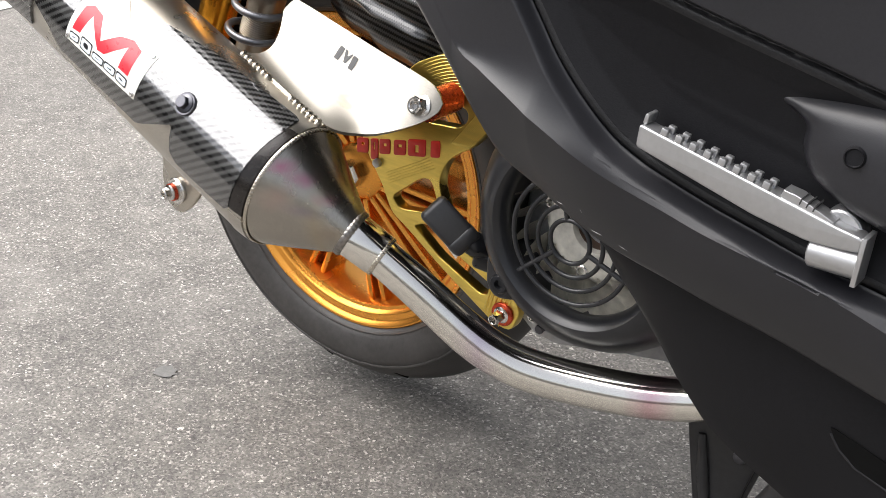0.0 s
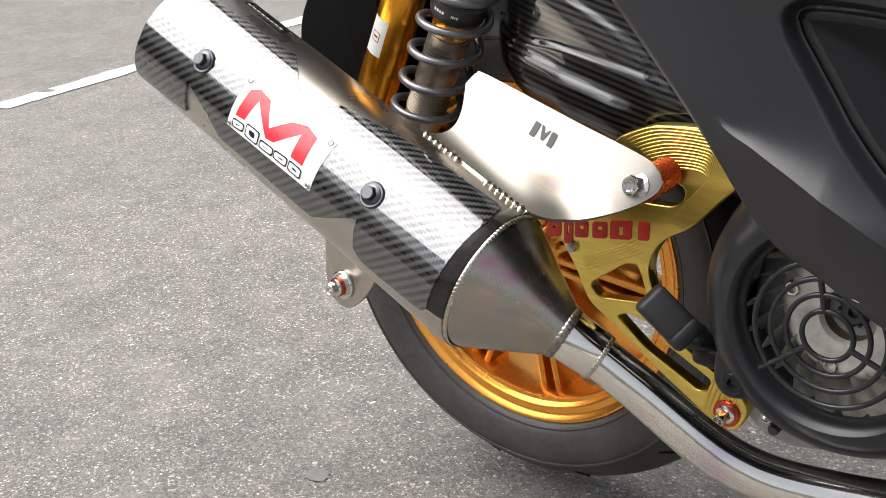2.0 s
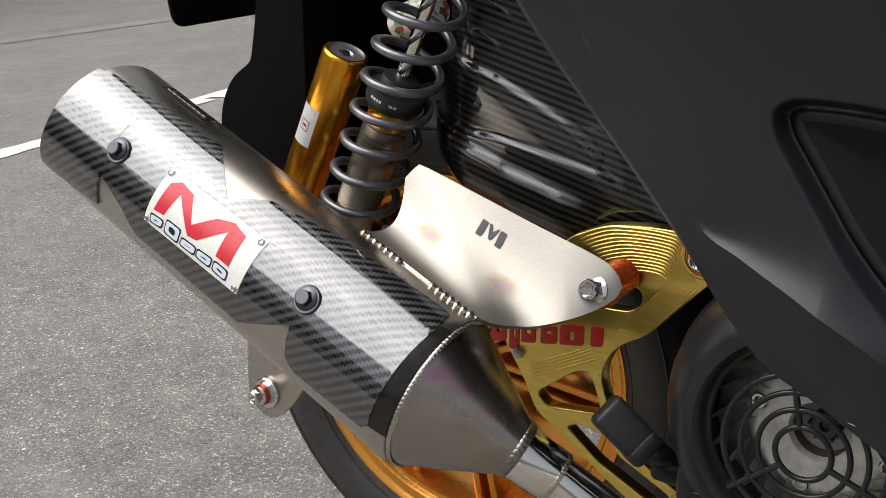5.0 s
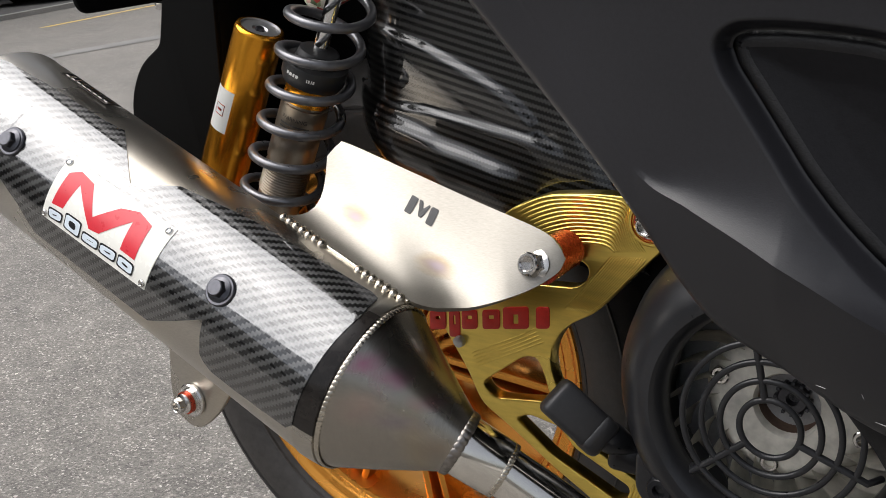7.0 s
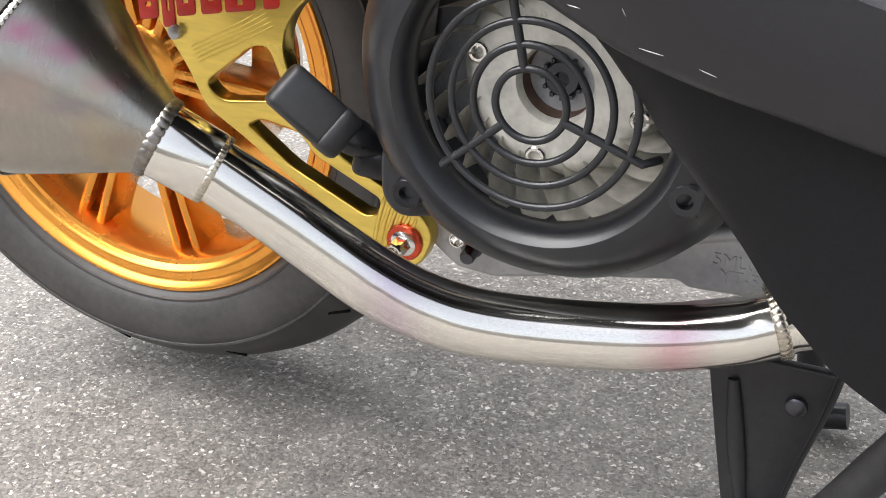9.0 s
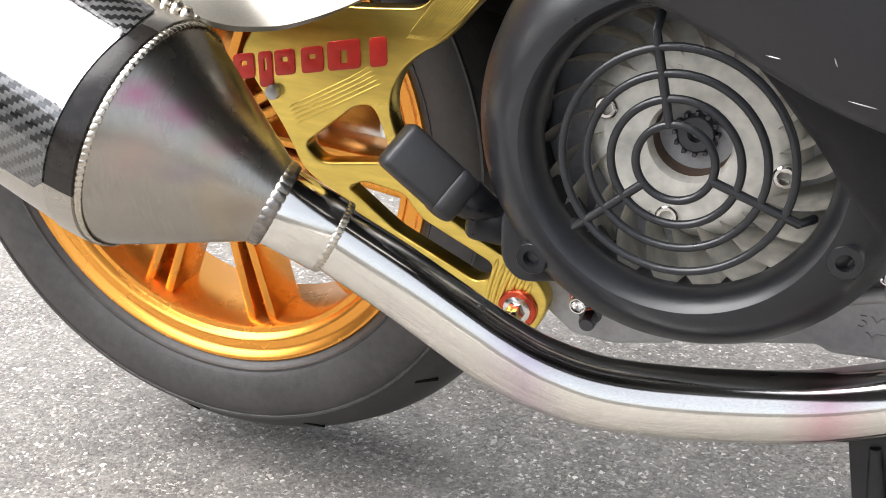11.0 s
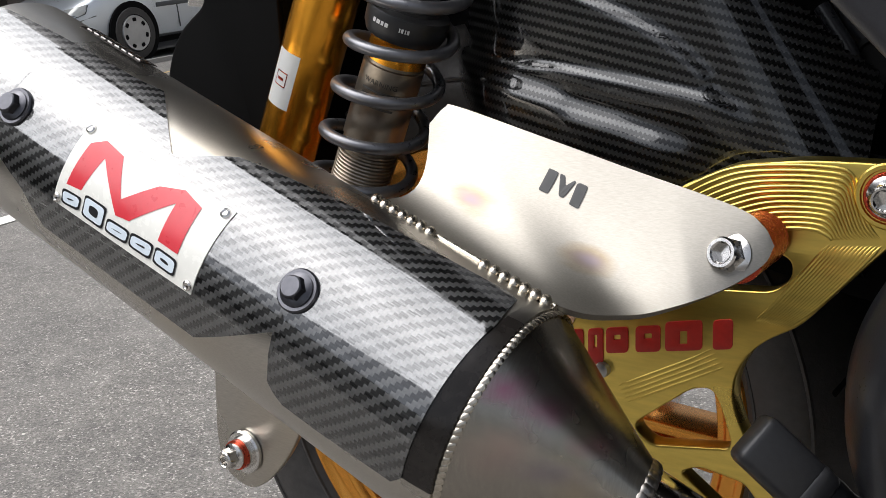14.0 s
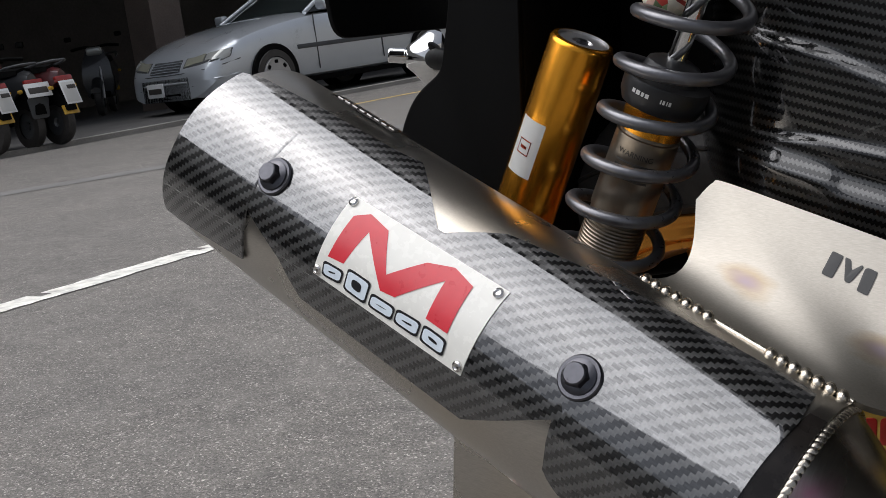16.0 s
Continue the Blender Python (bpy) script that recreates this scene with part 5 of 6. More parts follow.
def outline_strip(offsets, profile):
    """A strip that follows the outline of the recess, each row set off from it to the inside."""
    ring = np.array(outline)
    ahead = np.roll(ring, -2, 0) - np.roll(ring, 2, 0)
    ahead /= np.linalg.norm(ahead, axis=1)[:, None]
    inward = np.stack((-ahead[:, 1], ahead[:, 0]), 1)
    bm = bmesh.new()
    rows = []
    for d in offsets:
        q = ring + inward * d
        y = upper_y(q[:, 0], q[:, 1]) + float(profile(np.array(d)))
        rows.append([bm.verts.new((x, v, z)) for (x, z), v in zip(q, y)])
    n = len(ring)
    for a, b in zip(rows, rows[1:]):
        for k in range(n):
            bm.faces.new((a[k], a[(k + 1) % n], b[(k + 1) % n], b[k]))
    return smooth(bm, 70)


def sheet_mesh(ys, keep, flange=False, angle=28):
    bm = bmesh.new()
    rows = [[bm.verts.new((gx[j, i], ys[j, i], gz[j, i])) if keep[j, i] else None for i in range(NU + 1)] for j in range(len(gx))]
    if flange:
        rows.insert(0, [bm.verts.new((gx[0, i] + 0.004, ys[0, i] + 0.004, gz[0, i] + 0.002)) for i in range(NU + 1)])
        rows.insert(0, [bm.verts.new((gx[0, i] + 0.012, ys[0, i] + 0.030, gz[0, i] + 0.006)) for i in range(NU + 1)])
    for a, b in zip(rows, rows[1:]):
        for k in range(NU):
            q = (a[k], a[k + 1], b[k + 1], b[k])
            if None not in q:
                bm.faces.new(q)
    bmesh.ops.delete(bm, geom=[v for v in bm.verts if not v.link_faces], context="VERTS")
    return smooth(bm, angle)


body = unit("side_panel", sheet_mesh(body_y, deep < 0.0012, True), "plastic", "scuffed matt black textured plastic side panel with a moulded recess")
part("recess_lip", outline_strip([-0.0046, -0.0036, -0.0026, -0.0018, -0.0010, -0.0002, 0.0006, 0.0014, 0.0022, 0.0030, 0.0036], lambda d: lip(d) - 0.00004), "plastic", body, "rounded edge of the recess")
# recess takes the darkened plastic, so its shade lies in the colour
recess = part("recess", sheet_mesh(recess_y, deep > 0.0060, False, 60), "plastic_deep", body, "recessed panel, its shade put into a darker colour")
part("recess_bead", outline_strip([0.0010, 0.0030, 0.0038, 0.0046, 0.0054, 0.0062, 0.0070, 0.0080, 0.0092, 0.0104], lambda d: bed(d) - 0.00005), "plastic_worn", body, "worn raised bead round the recess")
LOWER = [(0.365, -0.248, 0.428), (0.395, -0.262, 0.4130), (0.420, -0.268, 0.4060), (0.445, -0.270, 0.3995), (0.475, -0.271, 0.393), (0.510, -0.271, 0.385), (0.555, -0.271, 0.3765), (0.620, -0.270, 0.3605), (0.74, -0.27, 0.335)]
LOW_EDGE = [(0.380, -0.235, 0.416), (0.4060, -0.246, 0.3880), (0.4160, -0.248, 0.3760), (0.4255, -0.250, 0.3640), (0.4420, -0.250, 0.3460), (0.4600, -0.250, 0.3250), (0.4860, -0.250, 0.2930), (0.530, -0.250, 0.2610), (0.70, -0.25, 0.185)]
# same darkened plastic for the shade below the panel
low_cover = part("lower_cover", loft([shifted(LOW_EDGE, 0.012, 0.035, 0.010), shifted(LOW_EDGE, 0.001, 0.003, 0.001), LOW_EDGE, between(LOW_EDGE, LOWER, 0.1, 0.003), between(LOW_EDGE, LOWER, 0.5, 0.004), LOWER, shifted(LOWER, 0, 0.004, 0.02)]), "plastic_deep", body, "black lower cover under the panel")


def on_skin(ob, x, z, lift):
    """The place on a part's street side at that x and z, a little proud of it."""
    me = ob.data
    tree = BVHTree.FromPolygons([v.co for v in me.vertices], [p.vertices for p in me.polygons])
    where = tree.ray_cast(Vector((x, -0.6, z)), Vector((0, 1, 0)))[0]
    return Vector((x, where.y - lift if where else -0.27, z))


part("vent", loft([[on_skin(low_cover, x, z, 0.0008) for x, z in l] for l in ([(0.5880, 0.3195), (0.600, 0.3160), (0.621, 0.3095), (0.66, 0.2970)], [(0.5858, 0.3190), (0.5925, 0.3070), (0.604, 0.2975), (0.625, 0.2910), (0.66, 0.2810)])], 24, 0.0012), "dark", body, "dark vent slot")
part("vent_lip", sweep([on_skin(low_cover, x, z, 0.0002) for x, z in ((0.5865, 0.3150), (0.5925, 0.3062), (0.604, 0.2967), (0.625, 0.2902), (0.66, 0.2802))], 0.0010, 8), "plastic", body)
for x, z, dx, dz in ((0.3985, 0.4235, 0.005, -0.0003), (0.4200, 0.4270, 0.001, -0.003), (0.4250, 0.4120, 0.009, -0.0012), (0.446, 0.4080, 0.006, -0.002)):
    part("scuff", sweep([on_skin(body, x + dx * k / 4, z + dz * k / 4, 0.0) for k in range(5)], lambda t: 0.00022 * (0.3 + math.sin(math.pi * t)), 5), "casting", body, "pale scratch")

# foot peg
PEG = [(0.4567, 0.4790), (0.4580, 0.4930), (0.5810, 0.4640), (0.5950, 0.4615), (0.5945, 0.4530), (0.5800, 0.4518), (0.5646, 0.4515), (0.533, 0.4575)]
peg = unit("foot_peg", plate(rounded(PEG, 0.0025), [], face_on(-0.3010), 0.013, 0.0014), "alu", "ribbed satin aluminium passenger foot peg folded against the panel")


def peg_top(x):
    return 0.4932 - 0.2360 * (x - 0.4580)


PT = math.degrees(math.atan(0.2360))
part("tip", block((0.003, 0.012, 0.0065), pose(0.4605, -0.2985, peg_top(0.4605) + 0.003, 0, PT, 0), 0.001, 2), "alu", peg)
for k in range(8):
    x = 0.4735 + 0.0092 * k
    for y in (-0.3045, -0.2985):
        part("tooth", block((0.0044, 0.0042, 0.0060), pose(x + 0.0012 * (y > -0.30), y, peg_top(x) + 0.0012, 0, PT, 0), 0.0008, 2), "alu", peg)
part("wedge", plate([(0.5465, peg_top(0.5465) - 0.001), (0.5480, peg_top(0.548) + 0.0045), (0.5560, peg_top(0.556) + 0.0050), (0.5780, peg_top(0.578) + 0.0008), (0.5780, peg_top(0.578) - 0.002)], [], face_on(-0.3005), 0.011, 0.0006), "alu", peg)
for x in (0.5585, 0.5625, 0.5665):
    part("groove", block((0.0008, 0.0112, 0.0040), pose(x, -0.3006, peg_top(x) + 0.0030, 0, PT + 4, 0)), "socket", peg)
part("pivot", lathe([(-0.010, 0), (-0.010, 0.0130), (0.004, 0.0130), (0.005, 0.0120), (0.005, 0)], axes((0.5790, -0.2925, 0.4570), (0, -1, 0)), 36), "alu", peg)
part("hinge_barrel", lathe([(0, 0), (0, 0.0085), (0.001, 0.0095), (0.028, 0.0095), (0.028, 0)], axes((0.5660, -0.2985, 0.4440), (1, 0, 0)), 36), "alu", peg, "round hinge barrel of the peg")
part("cheek", block((0.0030, 0.016, 0.0290), pose(0.5955, -0.3010, 0.4480, 0, 4, 0), 0.0006, 2), "alu", peg)
part("mount", loft([[(0.514, -0.268, 0.5215), (0.545, -0.270, 0.529), (0.59, -0.270, 0.535), (0.68, -0.27, 0.54)], [(0.518, -0.279, 0.5205), (0.548, -0.289, 0.5215), (0.59, -0.294, 0.525), (0.68, -0.295, 0.529)], [(0.543, -0.281, 0.510), (0.558, -0.296, 0.510), (0.60, -0.303, 0.512), (0.68, -0.305, 0.514)], [(0.5455, -0.281, 0.496), (0.558, -0.297, 0.493), (0.60, -0.305, 0.490), (0.68, -0.308, 0.490)], [(0.551, -0.280, 0.483), (0.566, -0.294, 0.478), (0.60, -0.301, 0.468), (0.68, -0.305, 0.455)], [(0.560, -0.266, 0.474), (0.58, -0.270, 0.464), (0.605, -0.273, 0.455), (0.68, -0.275, 0.43)]], 30, across=6), "plastic", peg, "black moulded mount")
part("mount_screw", lathe([(-0.004, 0), (-0.004, 0.0062), (0.001, 0.0060), (0.0022, 0.0050), (0.0012, 0.0044), (0.0012, 0)], axes((0.582, -0.3030, 0.5030), (0.05, -1, 0.15)), 28), "plastic_deep", peg)

# ---------------------------------------------------------------- carbon air box cover
SHELVES = [
    # line of the moulded shelf in x and z, depth, height, x at which it dies out
    ([(-0.03, 0.552), (0.0623, 0.5308), (0.0924, 0.5210), (0.1355, 0.5022), (0.1601, 0.4840), (0.1780, 0.4650), (0.30, 0.40)], 0.0034, 0.0056, 0.194),
    ([(-0.03, 0.486), (0.0616, 0.4846), (0.0924, 0.4826), (0.1360, 0.4764), (0.1727, 0.4695), (0.30, 0.44)], 0.0030, 0.0052, 0.190),
    ([(-0.03, 0.490), (0.0708, 0.4711), (0.0918, 0.4630), (0.1167, 0.4575), (0.1556, 0.4475), (0.30, 0.42)], 0.0052, 0.0125, 0.166),
]

SHELVES = [([(p[0], p[2]) for p in curve_through([(x, 0.0, z) for x, z in line], 10)], depth, high, end) for line, depth, high, end in SHELVES]


def ease(t):
    t = min(1.0, max(0.0, t))
    return t * t * (3 - 2 * t)


def cover_depth(x, z):
    """How far out the cover stands at x and z."""
    y = -0.106 + 0.05 * (z - 0.53) + 1.0 * max(0.0, 0.12 - x) ** 2 + 9.0 * max(0.0, 0.058 - x) ** 2
    y += 17 * max(0.0, 0.859 * x + 0.512 * z - 0.399) ** 2
    for line, depth, high, end in SHELVES:
        d = lerp_list(line, x) - z + high / 2
        y -= depth * ease((end - x) / 0.032) * ease(d / high) * (1 - 0.55 * ease((d - high) / 0.05))
    return y + 22 * max(0.0, lerp_list(SHELVES[2][0], x) - 0.016 - z) ** 2


def carbon_cover_mesh(nx=96, nz=150):
    """A moulded carbon skin with three shelves that run together; UVs in metres along the tows."""
    bm = bmesh.new()
    uv = bm.loops.layers.uv.new("UVMap")
    grid = []
    for a in range(nx + 1):
        x = -0.02 + 0.29 * a / nx
        low = lerp_list(SHELVES[2][0], x) - 0.064
        grid.append([bm.verts.new((x, cover_depth(x, low + (0.69 - low) * b / nz), low + (0.69 - low) * b / nz)) for b in range(nz + 1)])
    for a, b in zip(grid, grid[1:]):
        for k in range(nz):
            c = (a[k], b[k], b[k + 1], a[k + 1])
            if 0.70 * a[k].co.x + 0.714 * a[k].co.z > 0.5045 or a[k].co.x > 0.236:
                continue
            f = bm.faces.new(c)
            for l in f.loops:
                p = l.vert.co
                l[uv].uv = (p.x * 0.545 - p.z * 0.839, p.x * 0.839 + p.z * 0.545 + p.y * 0.3)
    bmesh.ops.delete(bm, geom=[v for v in bm.verts if not v.link_faces], context="VERTS")
    bm.normal_update()
    if sum(f.normal.y for f in bm.faces) > 0:
        bmesh.ops.reverse_faces(bm, faces=bm.faces[:])
    bmesh.ops.solidify(bm, geom=bm.faces[:], thickness=0.002)
    return smooth(bm, 60)


pod = unit("carbon_cover", carbon_cover_mesh(), "carbon_pod", "glossy carbon twill cover with moulded ridges")
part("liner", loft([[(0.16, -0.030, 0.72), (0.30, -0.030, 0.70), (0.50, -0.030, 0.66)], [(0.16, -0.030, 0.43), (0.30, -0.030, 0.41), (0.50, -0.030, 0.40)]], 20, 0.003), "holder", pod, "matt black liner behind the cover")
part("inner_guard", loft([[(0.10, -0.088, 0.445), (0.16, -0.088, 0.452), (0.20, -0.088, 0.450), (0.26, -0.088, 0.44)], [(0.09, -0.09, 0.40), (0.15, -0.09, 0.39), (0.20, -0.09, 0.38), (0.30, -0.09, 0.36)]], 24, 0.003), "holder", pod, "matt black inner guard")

frame_end = part("frame_end", plate(rounded([(0.196, 0.540), (0.214, 0.500), (0.246, 0.464), (0.280, 0.452), (0.300, 0.480), (0.270, 0.540)], 0.012), [], face_on(-0.055), 0.024, 0.006, 3), "shroud", pod, "black frame end behind the cover")
part("frame_cap", lathe([(0.0, 0.0125), (0.003, 0.0120), (0.0035, 0.0095), (0.002, 0.0085), (0.002, 0.0)], axes((0.2320, -0.0665, 0.4865), (0, -1, 0.1)), 28), "holder", frame_end, "round black cap")
part("frame_rib", sweep([(0.205, -0.070, 0.512), (0.219, -0.074, 0.494), (0.226, -0.070, 0.478)], 0.004, 10), "shroud", frame_end)

# ---------------------------------------------------------------- shock absorber
S0, S1 = Vector((-0.038, -0.128, 0.4150)), Vector((0.0235, -0.128, 0.5640))
SD = (S1 - S0).normalized()
SA = axes(S0, SD, (1, 0, 0))
shock = unit("shock_absorber", lathe([(-0.06, 0), (-0.06, 0.0165), (0.030, 0.0165), (0.031, 0.0172), (0.0760, 0.0172), (0.0765, 0.0160), (0.0785, 0.0160), (0.079, 0)], SA, 40), "damper", "bronze-grey coil-over shock absorber with a grey spring and an amber reservoir")
part("thread", joined(*[sweep([SA @ Vector((0.004 + 0.0021 * j, 0.0167 * math.cos(2 * math.pi * k / 32), 0.0167 * math.sin(2 * math.pi * k / 32))) for k in range(32)], 0.0006, 6, closed=True) for j in range(11)]), "damper", shock, "fine adjuster thread")
part("gold_collar", lathe([(0.0785, 0.0155), (0.0785, 0.0168), (0.0925, 0.0168), (0.0925, 0.0155)], SA, 40), "amber", shock, "amber collar")
part("spring_seat", lathe([(0.0925, 0), (0.0925, 0.0205), (0.097, 0.0225), (0.1065, 0.0230), (0.1075, 0.0225), (0.1085, 0.0165), (0.1165, 0.0140), (0.1185, 0.0095), (0.1185, 0)], SA, 44), "damper_black", shock, "black upper spring seat with worn print")
part("rod", lathe([(0.116, 0), (0.116, 0.0052), (0.26, 0.0052), (0.26, 0)], SA, 24), "chrome", shock, "chromed piston rod")
part("top_mount", lathe([(0.215, 0), (0.215, 0.022), (0.225, 0.024), (0.245, 0.024), (0.25, 0.018), (0.29, 0.016), (0.29, 0)], SA, 36), "damper_black", shock)
turns, pitch = 7.4, 0.0272
coil = []
for k in range(int(turns * 40)):
    a = 2 * math.pi * k / 40 + 2.2
    coil.append(SA @ Vector((-0.012 + pitch * k / 40, 0.0275 * math.cos(a), 0.0275 * math.sin(a))))
part("spring", sweep(coil, 0.0035, 14), "spring", shock, "grey coil spring")
RT, RB = Vector((-0.0571, -0.1138, 0.5340)), Vector((-0.1006, -0.1138, 0.4320))
RA = axes(RB, RT - RB, (1, 0, 0))
RL = (RT - RB).length
part("reservoir", lathe([(-0.05, 0), (-0.05, 0.0185), (RL - 0.003, 0.0185), (RL - 0.0008, 0.0175), (RL, 0.0160), (RL, 0.0150)], RA, 48), "amber", shock, "amber anodised gas reservoir")
part("cap", lathe([(RL, 0.0152), (RL - 0.0015, 0.0150), (RL - 0.0015, 0.0060), (RL - 0.0030, 0.0050), (RL - 0.0030, 0)], RA, 36), "alu", shock, "bright end cap")
part("valve", lathe([(RL - 0.003, 0), (RL - 0.003, 0.0035), (RL - 0.0006, 0.0032), (RL - 0.0006, 0)], RA, 6), "steel_dark", shock)


def ring_patch(place, s0, s1, a0, a1, r, n=14):
    bm = bmesh.new()
    g = [[bm.verts.new(place @ Vector((s0 + (s1 - s0) * i / 6, r * math.cos(radians(a0 + (a1 - a0) * j / n)), r * math.sin(radians(a0 + (a1 - a0) * j / n))))) for j in range(n + 1)] for i in range(7)]
    for i in range(6):
        for j in range(n):
            bm.faces.new((g[i][j], g[i + 1][j], g[i + 1][j + 1], g[i][j + 1]))
    return smooth(bm)


part("printed_tank", lathe([(0, 0), (0, 0.012), (0.004, 0.014), (0.040, 0.014), (0.044, 0.012), (0.044, 0)], axes((-0.028, -0.086, 0.553), (1, -0.05, 0.45), (0, 0, 1)), 32), "graffiti", shock, "small tank with a colourful printed sticker")
# the reservoir's side towards the street lies at about this angle of its place
vy = RA.inverted().to_3x3() @ Vector((0.25, -0.97, 0.2))
RANG = math.degrees(math.atan2(vy.z, vy.y))
part("sticker", ring_patch(RA, 0.028, 0.062, RANG - 50, RANG + 8, 0.01865), "sticker", shock, "pale rectangular sticker")
for s0, s1, a0, a1 in ((0.0405, 0.0412, -36, -8), (0.0488, 0.0495, -36, -8), (0.0405, 0.0495, -36, -34), (0.0405, 0.0495, -10, -8), (0.0440, 0.0458, -30, -15)):
    part("sticker_mark", ring_patch(RA, s0, s1, RANG + a0, RANG + a1, 0.01875), "red", shock)
vs = SA.inverted().to_3x3() @ Vector((0.3, -0.95, 0.0))
SANG = math.degrees(math.atan2(vs.z, vs.y))
for k, (a, w) in enumerate(((-34, 5), (-27, 6), (-19, 4), (-13, 5), (8, 1.6), (11, 3), (16, 1.6), (19, 3))):
    part("print_mark", ring_patch(SA, 0.1004, 0.1026, SANG + a, SANG + a + w, 0.0231), "sticker", shock)
warn = words("WARNING", 0.0042, Matrix(), 0.0001)
for v in warn.vertices:
    a = radians(SANG - 34) + v.co.x / 0.0174
    v.co = SA @ Vector((0.0665 + v.co.y, 0.0174 * math.cos(a), 0.0174 * math.sin(a)))
part("warning_print", warn, "print_dark", shock)
for k in range(4):
    part("print_line", ring_patch(SA, 0.0625 - 0.003 * k, 0.0637 - 0.003 * k, SANG - 34, SANG + 42 - 6 * (k % 2), 0.0174), "print_dark", shock)

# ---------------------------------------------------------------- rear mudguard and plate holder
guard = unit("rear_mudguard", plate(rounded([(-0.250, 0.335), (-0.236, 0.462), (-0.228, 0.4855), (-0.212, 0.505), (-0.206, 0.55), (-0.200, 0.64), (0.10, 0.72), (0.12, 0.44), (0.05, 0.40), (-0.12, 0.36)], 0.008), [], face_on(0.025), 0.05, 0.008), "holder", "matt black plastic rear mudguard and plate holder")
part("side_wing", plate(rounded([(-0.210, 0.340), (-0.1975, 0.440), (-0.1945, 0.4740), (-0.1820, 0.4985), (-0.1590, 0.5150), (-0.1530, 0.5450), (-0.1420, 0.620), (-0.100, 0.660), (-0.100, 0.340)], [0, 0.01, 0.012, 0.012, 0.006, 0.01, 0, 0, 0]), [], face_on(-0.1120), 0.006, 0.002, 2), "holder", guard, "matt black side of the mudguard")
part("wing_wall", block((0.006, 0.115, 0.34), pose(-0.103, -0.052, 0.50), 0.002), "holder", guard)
# added black sheet that stands for the shade inside the wheel well
part("shade_wall", block((0.62, 0.02, 0.5), pose(0.15, 0.075, 0.55), 0.005), "dark", guard)
part("plate_holder", plate(rounded([(-0.115, 0), (0.115, 0), (0.115, 0.14), (-0.115, 0.14)], 0.014), [], Matrix.Translation((-0.245, 0, 0.534)) @ Matrix.Rotation(radians(-12), 4, "Y") @ Matrix(((0, 0, -1, 0), (1, 0, 0, 0), (0, 1, 0, 0), (0, 0, 0, 1))), 0.004, 0.001), "holder", guard, "black number plate carrier")
knob = axes((-0.4388, 0.220, 0.4940), (-0.75, -0.62, 0.1))
part("stalk", sweep(curve_through([(-0.190, 0.030, 0.500), (-0.300, 0.100, 0.500), (-0.400, 0.180, 0.496), (-0.430, 0.226, 0.494)], 5), 0.009, 12), "holder", guard, "black stalk of the chrome housing")
part("lamp_housing", lathe([(s * 1.22, r * 1.22) for s, r in ((-0.008, 0), (-0.008, 0.0205), (-0.002, 0.0220), (0.003, 0.0210), (0.012, 0.0130), (0.018, 0.0085), (0.019, 0.0055), (0.020, 0.0055), (0.0205, 0.0060), (0.032, 0.0060), (0.033, 0.0050), (0.033, 0))], knob, 32), "chrome", guard, "chrome cone-shaped housing")

# ---------------------------------------------------------------- centre stand
stand = unit("centre_stand", sweep([(0.452, -0.11, 0.135), (0.452, 0.11, 0.135)], 0.012, 14), "stand", "black painted steel centre stand holding the scooter up")
for y in (-0.115, 0.115):
    leg = part("leg", plate(rounded([(0.4300, 0.195), (0.4385, 0.1463), (0.4480, 0.095), (0.4580, 0.088), (0.4760, 0.090), (0.4826, 0.1276), (0.4936, 0.1683), (0.4980, 0.195)], [0.002, 0.006, 0.006, 0.004, 0.006, 0.02, 0.01, 0.002]), [], face_on(y), 0.007, 0.0015, 2), "stand", stand, "broad pressed steel leg")
    part("leg_flange", sweep(curve_through([(0.4980, y + 0.004, 0.195), (0.4930, y + 0.004, 0.1683), (0.4820, y + 0.004, 0.1276), (0.4755, y + 0.004, 0.095)], 5), 0.0045, 10), "stand", leg)
    part("leg_rib", sweep(curve_through([(0.446, y - 0.004, 0.180), (0.452, y - 0.005, 0.140), (0.459, y - 0.004, 0.100)], 5), lambda t: 0.0030 + 0.002 * math.sin(math.pi * t), 10), "stand", leg)
    part("leg_bolt", lathe([(0, 0), (0, 0.0060), (0.003, 0.0055), (0.004, 0.004), (0.004, 0)], axes((0.480, y - 0.0035, 0.172), (0, -1, 0)), 20), "steel_dark", leg)
    tube = part("tube", sweep(curve_through([(0.4640, y, 0.105), (0.4660, y, 0.060), (0.4690, y, 0.014)], 5), 0.0105, 16), "stand", stand, "round tube welded under the leg")
    part("weld", sweep(curve_through([(0.4530, y - 0.006, 0.094), (0.4640, y - 0.0105, 0.088), (0.4755, y - 0.006, 0.093)], 4), 0.0024, 8), "weld_dark", tube)
    part("foot", sweep(curve_through([(0.440, y, 0.011), (0.466, y, 0.013), (0.498, y, 0.020)], 4), 0.010, 12), "stand", stand)
part("kick_arm", sweep(curve_through([(0.470, -0.135, 0.070), (0.505, -0.160, 0.138), (0.528, -0.165, 0.182), (0.56, -0.17, 0.24)], 5), 0.0105, 12), "stand", stand)

# tail of the body above the wheel, with the seat
TAIL = [(-0.52, 0.06, 0.80, 0.88), (-0.40, 0.10, 0.73, 0.90), (-0.20, 0.13, 0.68, 0.90), (0.0, 0.155, 0.655, 0.88), (0.15, 0.215, 0.655, 0.86), (0.30, 0.25, 0.66, 0.84), (0.50, 0.25, 0.62, 0.82), (0.70, 0.22, 0.55, 0.78)]


